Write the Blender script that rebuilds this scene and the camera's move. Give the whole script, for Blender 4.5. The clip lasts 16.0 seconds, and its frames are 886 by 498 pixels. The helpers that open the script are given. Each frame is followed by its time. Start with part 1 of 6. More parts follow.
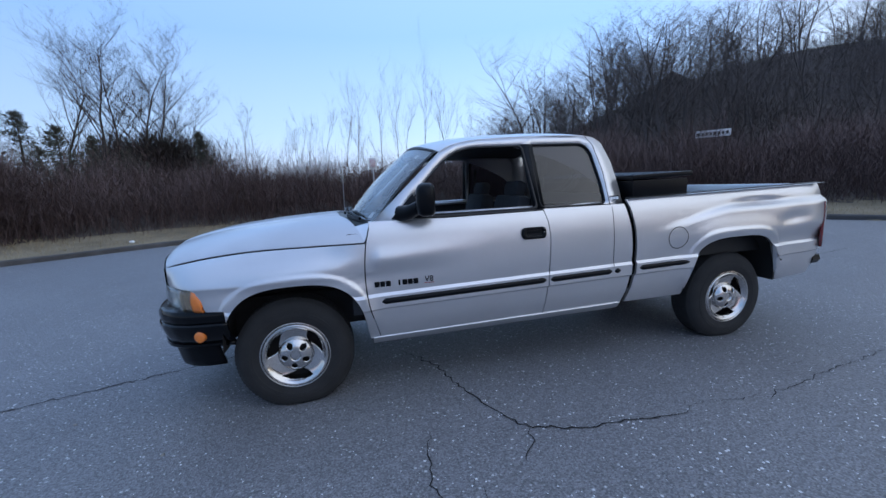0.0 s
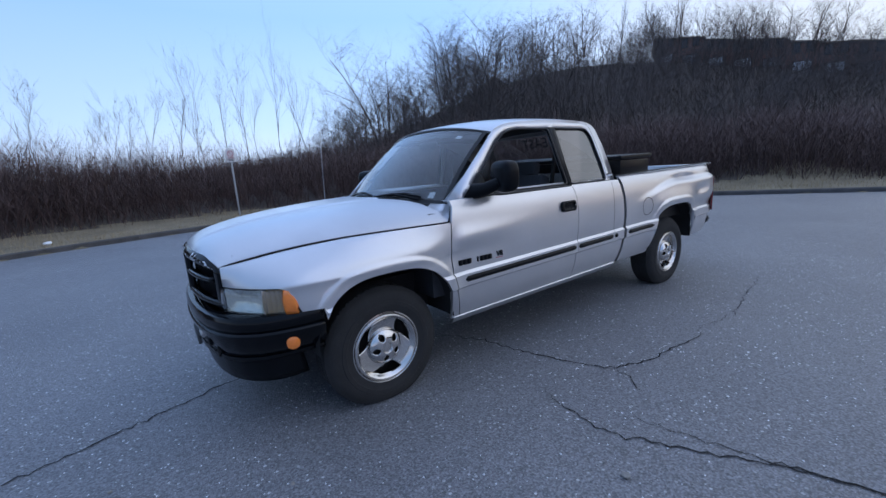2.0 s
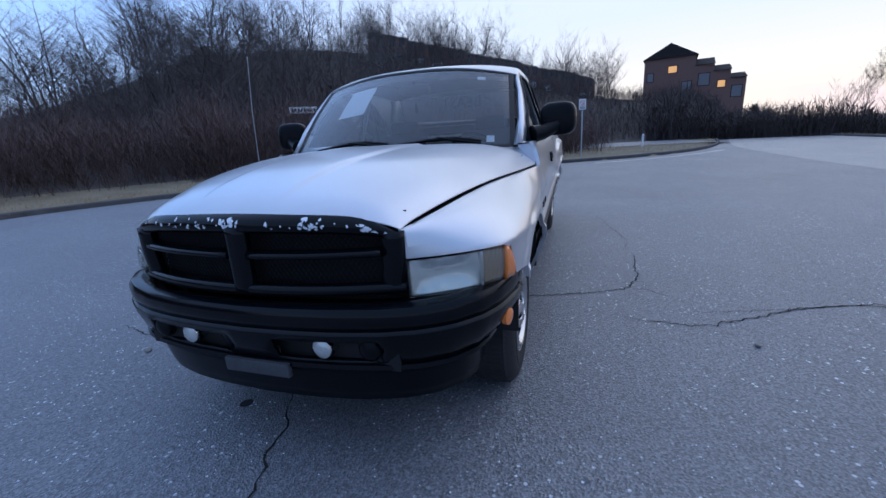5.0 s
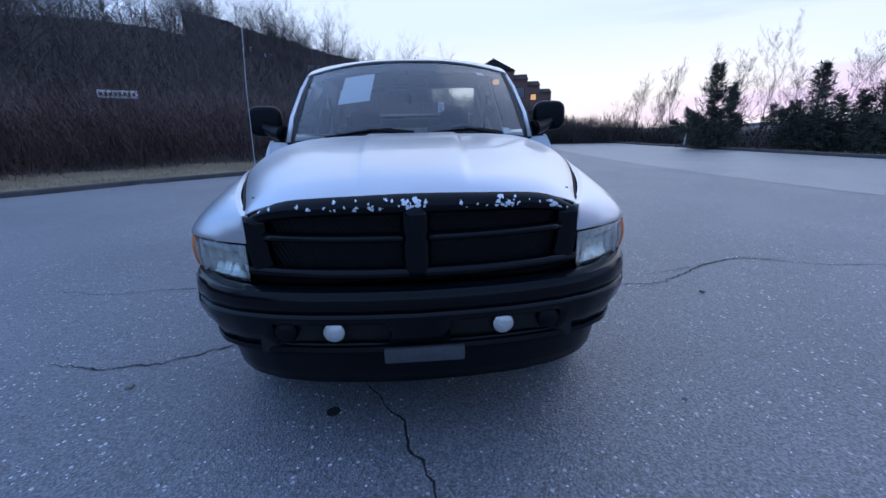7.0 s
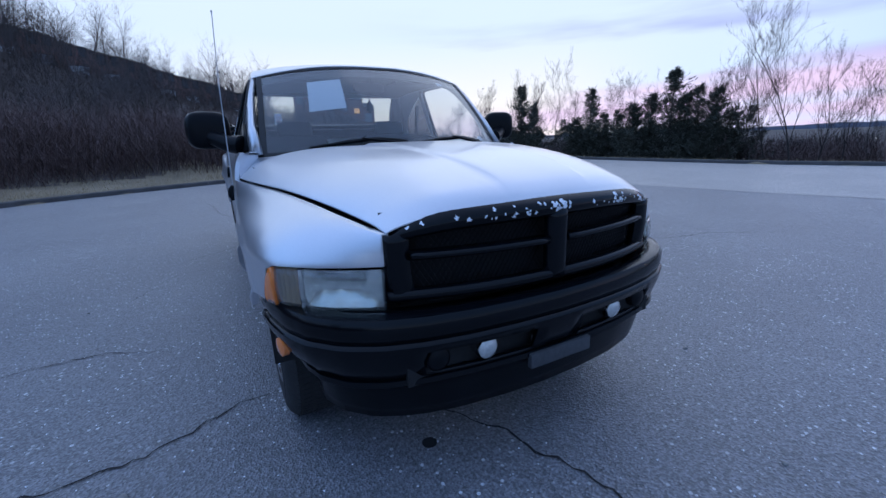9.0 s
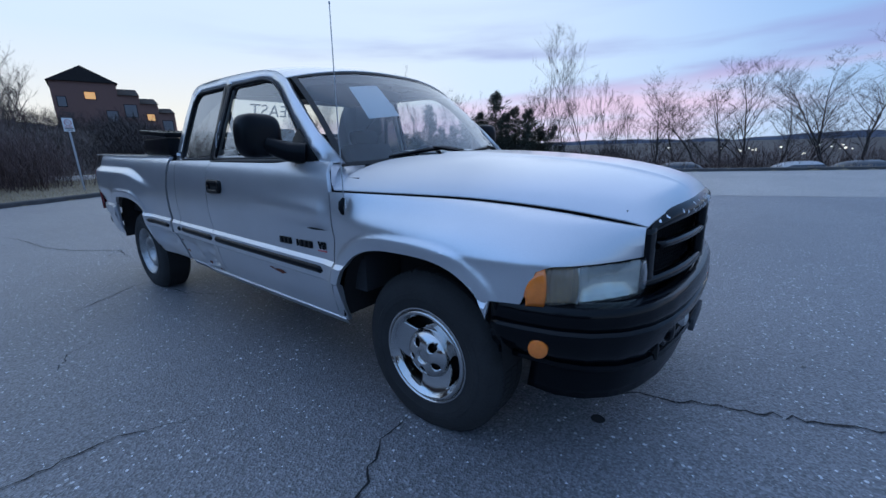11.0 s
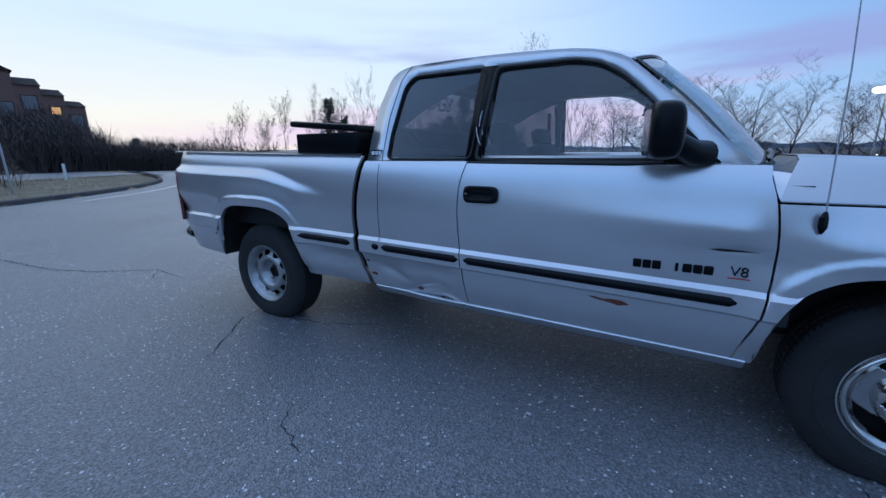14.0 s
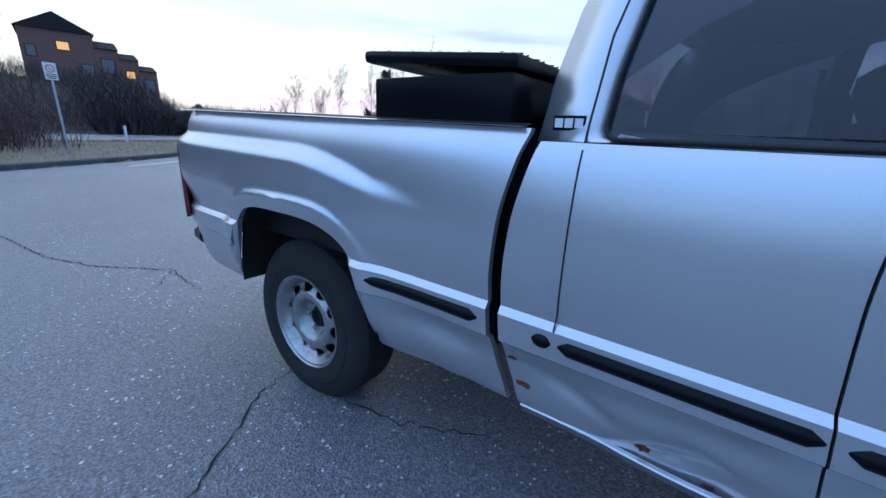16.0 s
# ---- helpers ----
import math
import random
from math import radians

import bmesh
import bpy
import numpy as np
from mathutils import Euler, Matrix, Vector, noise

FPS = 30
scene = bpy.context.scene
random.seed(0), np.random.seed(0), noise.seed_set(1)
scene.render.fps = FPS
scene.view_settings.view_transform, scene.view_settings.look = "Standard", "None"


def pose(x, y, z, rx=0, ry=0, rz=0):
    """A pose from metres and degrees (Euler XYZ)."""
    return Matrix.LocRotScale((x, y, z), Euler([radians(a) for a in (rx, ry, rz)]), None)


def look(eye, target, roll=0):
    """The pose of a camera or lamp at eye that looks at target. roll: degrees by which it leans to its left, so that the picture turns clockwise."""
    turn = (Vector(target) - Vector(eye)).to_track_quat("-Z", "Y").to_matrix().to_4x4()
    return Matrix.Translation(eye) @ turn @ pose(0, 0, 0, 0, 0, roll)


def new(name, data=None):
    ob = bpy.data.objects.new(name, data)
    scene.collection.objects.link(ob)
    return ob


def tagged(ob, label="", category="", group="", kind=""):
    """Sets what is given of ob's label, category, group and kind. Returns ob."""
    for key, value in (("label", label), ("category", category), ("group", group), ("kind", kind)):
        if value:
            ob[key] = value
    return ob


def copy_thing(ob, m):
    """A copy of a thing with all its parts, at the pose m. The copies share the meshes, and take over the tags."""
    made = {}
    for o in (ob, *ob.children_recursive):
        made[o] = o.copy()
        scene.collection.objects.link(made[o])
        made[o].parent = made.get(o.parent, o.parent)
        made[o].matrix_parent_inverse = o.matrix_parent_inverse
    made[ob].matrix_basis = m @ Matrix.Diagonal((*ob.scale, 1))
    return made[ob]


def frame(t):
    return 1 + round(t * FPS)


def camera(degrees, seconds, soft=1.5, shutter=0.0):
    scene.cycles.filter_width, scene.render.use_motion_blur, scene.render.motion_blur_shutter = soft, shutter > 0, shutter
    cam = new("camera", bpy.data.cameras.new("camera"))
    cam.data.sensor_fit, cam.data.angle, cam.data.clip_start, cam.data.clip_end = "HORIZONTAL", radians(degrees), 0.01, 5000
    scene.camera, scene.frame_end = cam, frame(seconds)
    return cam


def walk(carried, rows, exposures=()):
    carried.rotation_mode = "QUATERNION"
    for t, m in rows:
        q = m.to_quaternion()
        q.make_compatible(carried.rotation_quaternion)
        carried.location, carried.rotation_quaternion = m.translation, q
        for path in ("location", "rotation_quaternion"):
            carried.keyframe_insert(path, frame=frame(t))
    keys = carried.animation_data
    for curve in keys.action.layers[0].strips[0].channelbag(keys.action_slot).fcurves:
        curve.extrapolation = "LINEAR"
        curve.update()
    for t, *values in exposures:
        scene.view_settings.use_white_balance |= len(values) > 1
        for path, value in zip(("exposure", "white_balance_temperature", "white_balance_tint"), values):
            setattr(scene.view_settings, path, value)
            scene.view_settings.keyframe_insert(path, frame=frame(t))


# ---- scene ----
cam = camera(95.5, 16.0)
PATH = [
    (0, (0.415, -3.578, 1.42), (0.861, -1.655, 1.1), -2.8),
    (0.5, (0.054, -3.451, 1.426), (0.679, -1.577, 1.114), -3.1),
    (1, (-0.305, -3.407, 1.429), (0.493, -1.602, 1.103), -3.2),
    (1.5, (-0.636, -3.228, 1.39), (0.316, -1.507, 1.028), -3.5),
    (2, (-1.016, -3.006, 1.397), (0.116, -1.403, 1.009), -3.7),
    (2.5, (-1.341, -2.808, 1.402), (-0.064, -1.338, 0.946), -3.9),
    (3, (-1.52, -2.506, 1.338), (-0.109, -1.168, 0.873), -4.2),
    (3.5, (-1.71, -2.194, 1.277), (-0.154, -1.036, 0.788), -4.2),
    (4, (-1.876, -1.857, 1.286), (-0.198, -0.894, 0.782), -4.1),
    (4.2, (-1.896, -1.701, 1.264), (-0.178, -0.812, 0.757), -4.0),
    (6.3, (-2.171, -0.375, 1.216), (-0.249, -0.26, 0.677), -2.0),
    (6.5, (-2.19, -0.265, 1.207), (-0.263, -0.23, 0.671), -1.8),
    (7, (-2.221, 0.002, 1.22), (-0.304, -0.132, 0.664), -1.4),
    (7.5, (-2.133, 0.24, 1.191), (-0.233, -0.076, 0.65), -1.4),
    (8, (-2.048, 0.459, 1.197), (-0.193, -0.071, 0.668), -1.8),
    (8.5, (-1.991, 0.759, 1.223), (-0.21, 0.019, 0.694), -1.9),
    (8.7, (-1.968, 0.851, 1.221), (-0.212, 0.049, 0.697), -2.0),
    (10.8, (-1.173, 2.014, 1.246), (0.072, 0.531, 0.746), -1.2),
    (11, (-1.07, 2.113, 1.244), (0.128, 0.588, 0.757), -1.6),
    (11.5, (-0.812, 2.377, 1.252), (0.234, 0.741, 0.773), -2.0),
    (12, (-0.465, 2.52, 1.241), (0.447, 0.8, 0.78), -2.4),
    (12.5, (-0.14, 2.673, 1.26), (0.728, 0.918, 0.85), -2.5),
    (13, (0.136, 2.834, 1.284), (0.985, 1.067, 0.885), -2.1),
    (13.5, (0.478, 2.838, 1.249), (1.372, 1.097, 0.835), -1.6),
    (14, (0.865, 2.818, 1.261), (1.817, 1.125, 0.785), -0.6),
    (14.5, (1.171, 2.686, 1.225), (2.032, 0.963, 0.687), 1.0),
    (15, (1.41, 2.409, 1.222), (2.304, 0.713, 0.65), 1.7),
    (15.5, (1.747, 2.153, 1.217), (2.705, 0.495, 0.639), 2.4),
    (16, (2.042, 1.891, 1.222), (3.154, 0.328, 0.655), 2.3),
]
walk(cam, [(t, look(eye, target, roll)) for t, eye, target, roll in PATH], [(0, 0.54, 6600, 10), (3.5, 0.46, 6500, 14), (7, 0.48, 5800, 14), (8.5, 0.46, 5800, 14), (11, 0.31, 5950, 7), (12.5, 0.29, 5950, 7), (14.5, 0.46, 5900, 6), (16, 0.78, 5900, 6)])

# ---- sky and light ----
GLOWSIDE = radians(-62)           # middle of the bright half of the sky
DIMAXIS = radians(25)             # heading towards which the clear sky brightens
AFTERGLOW = radians(-24)          # heading of the sunset glow, from +X towards +Y


def make_world():
    world = bpy.data.worlds.new("dusk_sky")
    scene.world = world
    world.use_nodes = True
    nt = world.node_tree
    nt.nodes.clear()
    N, L = nt.nodes.new, nt.links.new
    out, bg = N("ShaderNodeOutputWorld"), N("ShaderNodeBackground")
    geo, sep = N("ShaderNodeTexCoord"), N("ShaderNodeSeparateXYZ")
    L(geo.outputs["Generated"], sep.inputs[0])
    # height gradient of the clear dusk sky
    ramp = N("ShaderNodeValToRGB")
    stops = [(0.0, (0.10, 0.12, 0.17)), (0.46, (0.13, 0.15, 0.21)), (0.503, (0.50, 0.60, 0.78)), (0.56, (0.36, 0.53, 0.80)),
             (0.66, (0.235, 0.42, 0.78)), (0.80, (0.29, 0.46, 0.80)), (1.0, (0.36, 0.51, 0.84))]
    el = ramp.color_ramp.elements
    el[0].position, el[0].color = stops[0][0], (*stops[0][1], 1)
    el[1].position, el[1].color = stops[-1][0], (*stops[-1][1], 1)
    for p, c in stops[1:-1]:
        e = el.new(p)
        e.color = (*c, 1)
    half = N("ShaderNodeMath")
    half.operation, half.inputs[1].default_value, half.inputs[2].default_value = "MULTIPLY_ADD", 0.5, 0.5
    L(sep.outputs["Z"], half.inputs[0])
    L(half.outputs[0], ramp.inputs[0])
    # the clear sky is dimmer away from the sunset side
    away, fall, dim = N("ShaderNodeVectorMath"), N("ShaderNodeMapRange"), N("ShaderNodeVectorMath")
    away.operation, dim.operation = "DOT_PRODUCT", "SCALE"
    away.inputs[1].default_value = (math.cos(DIMAXIS), math.sin(DIMAXIS), 0)
    fall.inputs["From Min"].default_value, fall.inputs["From Max"].default_value = -1.0, 1.0
    fall.inputs["To Min"].default_value, fall.inputs["To Max"].default_value = 0.70, 1.30
    L(geo.outputs["Generated"], away.inputs[0])
    L(away.outputs["Value"], fall.inputs["Value"])
    L(ramp.outputs[0], dim.inputs[0])
    L(fall.outputs[0], dim.inputs["Scale"])
    # afterglow round the point where the sun went down
    dot = N("ShaderNodeVectorMath")
    dot.operation = "DOT_PRODUCT"
    dot.inputs[1].default_value = (math.cos(AFTERGLOW) * 0.995, math.sin(AFTERGLOW) * 0.995, 0.08)
    L(geo.outputs["Generated"], dot.inputs[0])
    wide, tight = N("ShaderNodeMapRange"), N("ShaderNodeMapRange")
    for node, lo in ((wide, 0.1), (tight, 0.80)):
        node.interpolation_type = "SMOOTHERSTEP"
        node.inputs["From Min"].default_value, node.inputs["From Max"].default_value = lo, 1.0
        L(dot.outputs["Value"], node.inputs["Value"])
    mix1, mix2 = N("ShaderNodeMix"), N("ShaderNodeMix")
    for m in (mix1, mix2):
        m.data_type = "RGBA"
    mix1.inputs[7].default_value = (0.60, 0.68, 0.79, 1)
    L(wide.outputs[0], mix1.inputs[0])
    L(dim.outputs[0], mix1.inputs[6])
    mix2.inputs[7].default_value = (0.90, 0.78, 0.60, 1)
    low = N("ShaderNodeMapRange")
    low.inputs["From Min"].default_value, low.inputs["From Max"].default_value = 0.22, 0.0
    L(sep.outputs["Z"], low.inputs["Value"])
    both = N("ShaderNodeMath")
    both.operation = "MULTIPLY"
    L(tight.outputs[0], both.inputs[0])
    L(low.outputs[0], both.inputs[1])
    L(both.outputs[0], mix2.inputs[0])
    L(mix1.outputs[2], mix2.inputs[6])
    # long thin cloud banks, mauve and pink, over the south
    stretch = N("ShaderNodeMapping")
    stretch.inputs["Scale"].default_value = (0.9, 0.9, 7.0)
    stretch.inputs["Rotation"].default_value = (radians(-5), radians(2), 0)
    L(geo.outputs["Generated"], stretch.inputs[0])
    clouds = N("ShaderNodeTexNoise")
    clouds.inputs["Scale"].default_value, clouds.inputs["Detail"].default_value, clouds.inputs["Roughness"].default_value = 1.5, 5, 0.5
    L(stretch.outputs[0], clouds.inputs["Vector"])
    bank = N("ShaderNodeMapRange")
    bank.interpolation_type = "SMOOTHSTEP"
    bank.inputs["From Min"].default_value, bank.inputs["From Max"].default_value = 0.47, 0.66
    L(clouds.outputs[0], bank.inputs["Value"])
    south = N("ShaderNodeVectorMath")
    south.operation = "DOT_PRODUCT"
    south.inputs[1].default_value = (0.15, -0.98, 0.0)
    L(geo.outputs["Generated"], south.inputs[0])
    side = N("ShaderNodeMapRange")
    side.interpolation_type = "SMOOTHSTEP"
    side.inputs["From Min"].default_value, side.inputs["From Max"].default_value = 0.35, 0.85
    L(south.outputs["Value"], side.inputs["Value"])
    band = N("ShaderNodeMapRange")
    band.inputs["From Min"].default_value, band.inputs["From Max"].default_value = 0.30, 0.14
    L(sep.outputs["Z"], band.inputs["Value"])
    k1, k2 = N("ShaderNodeMath"), N("ShaderNodeMath")
    k1.operation = k2.operation = "MULTIPLY"
    L(bank.outputs[0], k1.inputs[0])
    L(side.outputs[0], k1.inputs[1])
    L(k1.outputs[0], k2.inputs[0])
    L(band.outputs[0], k2.inputs[1])
    tone = N("ShaderNodeMix")
    tone.data_type = "RGBA"
    tone.inputs[6].default_value, tone.inputs[7].default_value = (0.70, 0.53, 0.66, 1), (0.28, 0.30, 0.54, 1)
    hi = N("ShaderNodeMapRange")
    hi.inputs["From Min"].default_value, hi.inputs["From Max"].default_value = 0.09, 0.15
    L(sep.outputs["Z"], hi.inputs["Value"])
    L(hi.outputs[0], tone.inputs[0])
    mix3 = N("ShaderNodeMix")
    mix3.data_type = "RGBA"
    L(k2.outputs[0], mix3.inputs[0])
    L(mix2.outputs[2], mix3.inputs[6])
    L(tone.outputs[2], mix3.inputs[7])
    L(mix3.outputs[2], bg.inputs[0])
    bg.inputs[1].default_value = 1.0
    L(bg.outputs[0], out.inputs[0])


make_world()
glow = bpy.data.lights.new("low_sun_glow", "SUN")
glow.energy, glow.angle, glow.color = 0.20, radians(70), (0.92, 0.90, 1.0)
glow_ob = new("low_sun_glow", glow)
glow_ob.matrix_world = look((60 * math.cos(GLOWSIDE), 60 * math.sin(GLOWSIDE), 48), (0, 0, 0))


# ---- materials ----
def material(name, color, rough=0.6, metal=0.0, vary=0.25, scale=8.0, fine=60.0, bump=0.1, coat=0.0, detail=4, spec=0.5, random_obj=0.0):
    """A surface with variation at two scales, and fine relief."""
    m = bpy.data.materials.new(name)
    m.use_nodes = True
    nt = m.node_tree
    N, L = nt.nodes.new, nt.links.new
    b = nt.nodes["Principled BSDF"]
    tc = N("ShaderNodeTexCoord")
    big, small = N("ShaderNodeTexNoise"), N("ShaderNodeTexNoise")
    big.inputs["Scale"].default_value, big.inputs["Detail"].default_value = scale, detail
    small.inputs["Scale"].default_value, small.inputs["Detail"].default_value = fine, 3
    L(tc.outputs["Object"], big.inputs["Vector"])
    L(tc.outputs["Object"], small.inputs["Vector"])
    ramp = N("ShaderNodeMapRange")
    ramp.inputs["From Min"].default_value, ramp.inputs["From Max"].default_value = 0.3, 0.7
    ramp.inputs["To Min"].default_value, ramp.inputs["To Max"].default_value = 1 - vary, 1 + vary
    add = N("ShaderNodeMath")
    add.operation = "MULTIPLY_ADD"
    add.inputs[1].default_value = 0.45
    L(small.outputs[0], add.inputs[0])
    s2 = N("ShaderNodeMath")
    s2.operation, s2.inputs[1].default_value = "MULTIPLY", 0.55
    L(big.outputs[0], s2.inputs[0])
    L(s2.outputs[0], add.inputs[2])
    L(add.outputs[0], ramp.inputs["Value"])
    hue = N("ShaderNodeVectorMath")
    hue.operation = "SCALE"
    hue.inputs[0].default_value = color
    L(ramp.outputs[0], hue.inputs["Scale"])
    last = hue.outputs[0]
    if random_obj:
        info, mr, sc = N("ShaderNodeObjectInfo"), N("ShaderNodeMapRange"), N("ShaderNodeVectorMath")
        mr.inputs["To Min"].default_value, mr.inputs["To Max"].default_value = 1 - random_obj, 1 + random_obj
        sc.operation = "SCALE"
        L(info.outputs["Random"], mr.inputs["Value"])
        L(last, sc.inputs[0])
        L(mr.outputs[0], sc.inputs["Scale"])
        last = sc.outputs[0]
    L(last, b.inputs["Base Color"])
    b.inputs["Roughness"].default_value, b.inputs["Metallic"].default_value = rough, metal
    b.inputs["Coat Weight"].default_value, b.inputs["Coat Roughness"].default_value = coat, 0.06
    b.inputs["Specular IOR Level"].default_value = spec
    if bump:
        bp = N("ShaderNodeBump")
        bp.inputs["Strength"].default_value, bp.inputs["Distance"].default_value = bump, 0.01
        L(small.outputs[0], bp.inputs["Height"])
        L(bp.outputs[0], b.inputs["Normal"])
    return m


def glass(name, tint, rough=0.0, gloss=0.05, sheen_haze=0.0, steep=3.2):
    m = bpy.data.materials.new(name)
    m.use_nodes = True
    nt = m.node_tree
    nt.nodes.clear()
    N, L = nt.nodes.new, nt.links.new
    out, mix, tr, gl, fr = (N(t) for t in ("ShaderNodeOutputMaterial", "ShaderNodeMixShader", "ShaderNodeBsdfTransparent", "ShaderNodeBsdfGlossy", "ShaderNodeLayerWeight"))
    tr.inputs[0].default_value = (*tint, 1)
    gl.inputs["Roughness"].default_value = rough
    fr.inputs[0].default_value = 0.5
    power, amount = N("ShaderNodeMath"), N("ShaderNodeMath")
    power.operation, power.inputs[1].default_value = "POWER", steep
    amount.operation, amount.inputs[1].default_value, amount.inputs[2].default_value = "MULTIPLY_ADD", 0.9, gloss
    L(fr.outputs["Facing"], power.inputs[0])
    L(power.outputs[0], amount.inputs[0])
    L(amount.outputs[0], mix.inputs[0])
    L(tr.outputs[0], mix.inputs[1])
    L(gl.outputs[0], mix.inputs[2])
    # pale diffuse film: painted sky sheen on the panes, haze on lamp lenses
    film, veil = N("ShaderNodeMixShader"), N("ShaderNodeBsdfDiffuse")
    veil.inputs[0].default_value = (0.55, 0.56, 0.58, 1)
    film.inputs[0].default_value = sheen_haze
    L(mix.outputs[0], film.inputs[1])
    L(veil.outputs[0], film.inputs[2])
    L(film.outputs[0], out.inputs[0])
    return m


def lamp_glow(name, color, strength):
    m = bpy.data.materials.new(name)
    m.use_nodes = True
    b = m.node_tree.nodes["Principled BSDF"]
    b.inputs["Base Color"].default_value = (*color, 1)
    b.inputs["Emission Color"].default_value = (*color, 1)
    b.inputs["Emission Strength"].default_value = strength
    return m


def asphalt_material(name, base, patch):
    """Worn asphalt: pale chips of stone in a dark binder, broad stains and worn tracks."""
    m = bpy.data.materials.new(name)
    m.use_nodes = True
    nt = m.node_tree
    N, L = nt.nodes.new, nt.links.new
    b = nt.nodes["Principled BSDF"]
    tc = N("ShaderNodeTexCoord")
    stain, grit, vor, mica = N("ShaderNodeTexNoise"), N("ShaderNodeTexNoise"), N("ShaderNodeTexVoronoi"), N("ShaderNodeTexVoronoi")
    for node, sc in ((stain, 0.5), (grit, 90.0), (vor, 110.0), (mica, 26.0)):
        node.inputs["Scale"].default_value = sc
        L(tc.outputs["Object"], node.inputs["Vector"])
    stain.inputs["Detail"].default_value, grit.inputs["Detail"].default_value = 6, 4
    c1 = N("ShaderNodeMix")
    c1.data_type = "RGBA"
    c1.inputs[6].default_value, c1.inputs[7].default_value = (*base, 1), (*patch, 1)
    mr = N("ShaderNodeMapRange")
    mr.inputs["From Min"].default_value, mr.inputs["From Max"].default_value = 0.3, 0.7
    L(stain.outputs[0], mr.inputs["Value"])
    L(mr.outputs[0], c1.inputs[0])
    # each stone has a tone of its own
    bw = N("ShaderNodeSeparateColor")
    L(vor.outputs["Color"], bw.inputs[0])
    tone = N("ShaderNodeMapRange")
    tone.inputs["To Min"].default_value, tone.inputs["To Max"].default_value = 0.55, 1.5
    L(bw.outputs[0], tone.inputs["Value"])
    gm = N("ShaderNodeMapRange")
    gm.inputs["From Min"].default_value, gm.inputs["From Max"].default_value = 0.3, 0.7
    gm.inputs["To Min"].default_value, gm.inputs["To Max"].default_value = 0.62, 1.38
    L(grit.outputs[0], gm.inputs["Value"])
    mul, sc = N("ShaderNodeMath"), N("ShaderNodeVectorMath")
    mul.operation, sc.operation = "MULTIPLY", "SCALE"
    L(tone.outputs[0], mul.inputs[0])
    L(gm.outputs[0], mul.inputs[1])
    L(c1.outputs[2], sc.inputs[0])
    L(mul.outputs[0], sc.inputs["Scale"])
    # scattered pale chips
    near, pick, both = N("ShaderNodeMath"), N("ShaderNodeSeparateColor"), N("ShaderNodeMath")
    near.operation, near.inputs[1].default_value = "LESS_THAN", 0.20
    L(mica.outputs["Distance"], near.inputs[0])
    L(mica.outputs["Color"], pick.inputs[0])
    gt = N("ShaderNodeMath")
    gt.operation, gt.inputs[1].default_value = "GREATER_THAN", 0.56
    L(pick.outputs[1], gt.inputs[0])
    both.operation = "MULTIPLY"
    L(near.outputs[0], both.inputs[0])
    L(gt.outputs[0], both.inputs[1])
    # the chips lie in patches
    drift, here, some = N("ShaderNodeTexNoise"), N("ShaderNodeMapRange"), N("ShaderNodeMath")
    drift.inputs["Scale"].default_value, drift.inputs["Detail"].default_value = 1.7, 4
    L(tc.outputs["Object"], drift.inputs["Vector"])
    here.inputs["From Min"].default_value, here.inputs["From Max"].default_value = 0.40, 0.62
    L(drift.outputs[0], here.inputs["Value"])
    some.operation = "MULTIPLY"
    L(both.outputs[0], some.inputs[0])
    L(here.outputs[0], some.inputs[1])
    chip = N("ShaderNodeMix")
    chip.data_type = "RGBA"
    chip.inputs[7].default_value = (0.72, 0.74, 0.78, 1)
    L(some.outputs[0], chip.inputs[0])
    L(sc.outputs[0], chip.inputs[6])
    L(chip.outputs[2], b.inputs["Base Color"])
    b.inputs["Roughness"].default_value = 0.46
    b.inputs["Specular IOR Level"].default_value = 0.8
    bp = N("ShaderNodeBump")
    bp.inputs["Strength"].default_value, bp.inputs["Distance"].default_value = 0.55, 0.008
    L(vor.outputs["Distance"], bp.inputs["Height"])
    L(bp.outputs[0], b.inputs["Normal"])
    return m


PAINT = material("silver_paint", (0.655, 0.662, 0.690), 0.33, 0.80, 0.06, 3, 260, 0.03, coat=0.55)


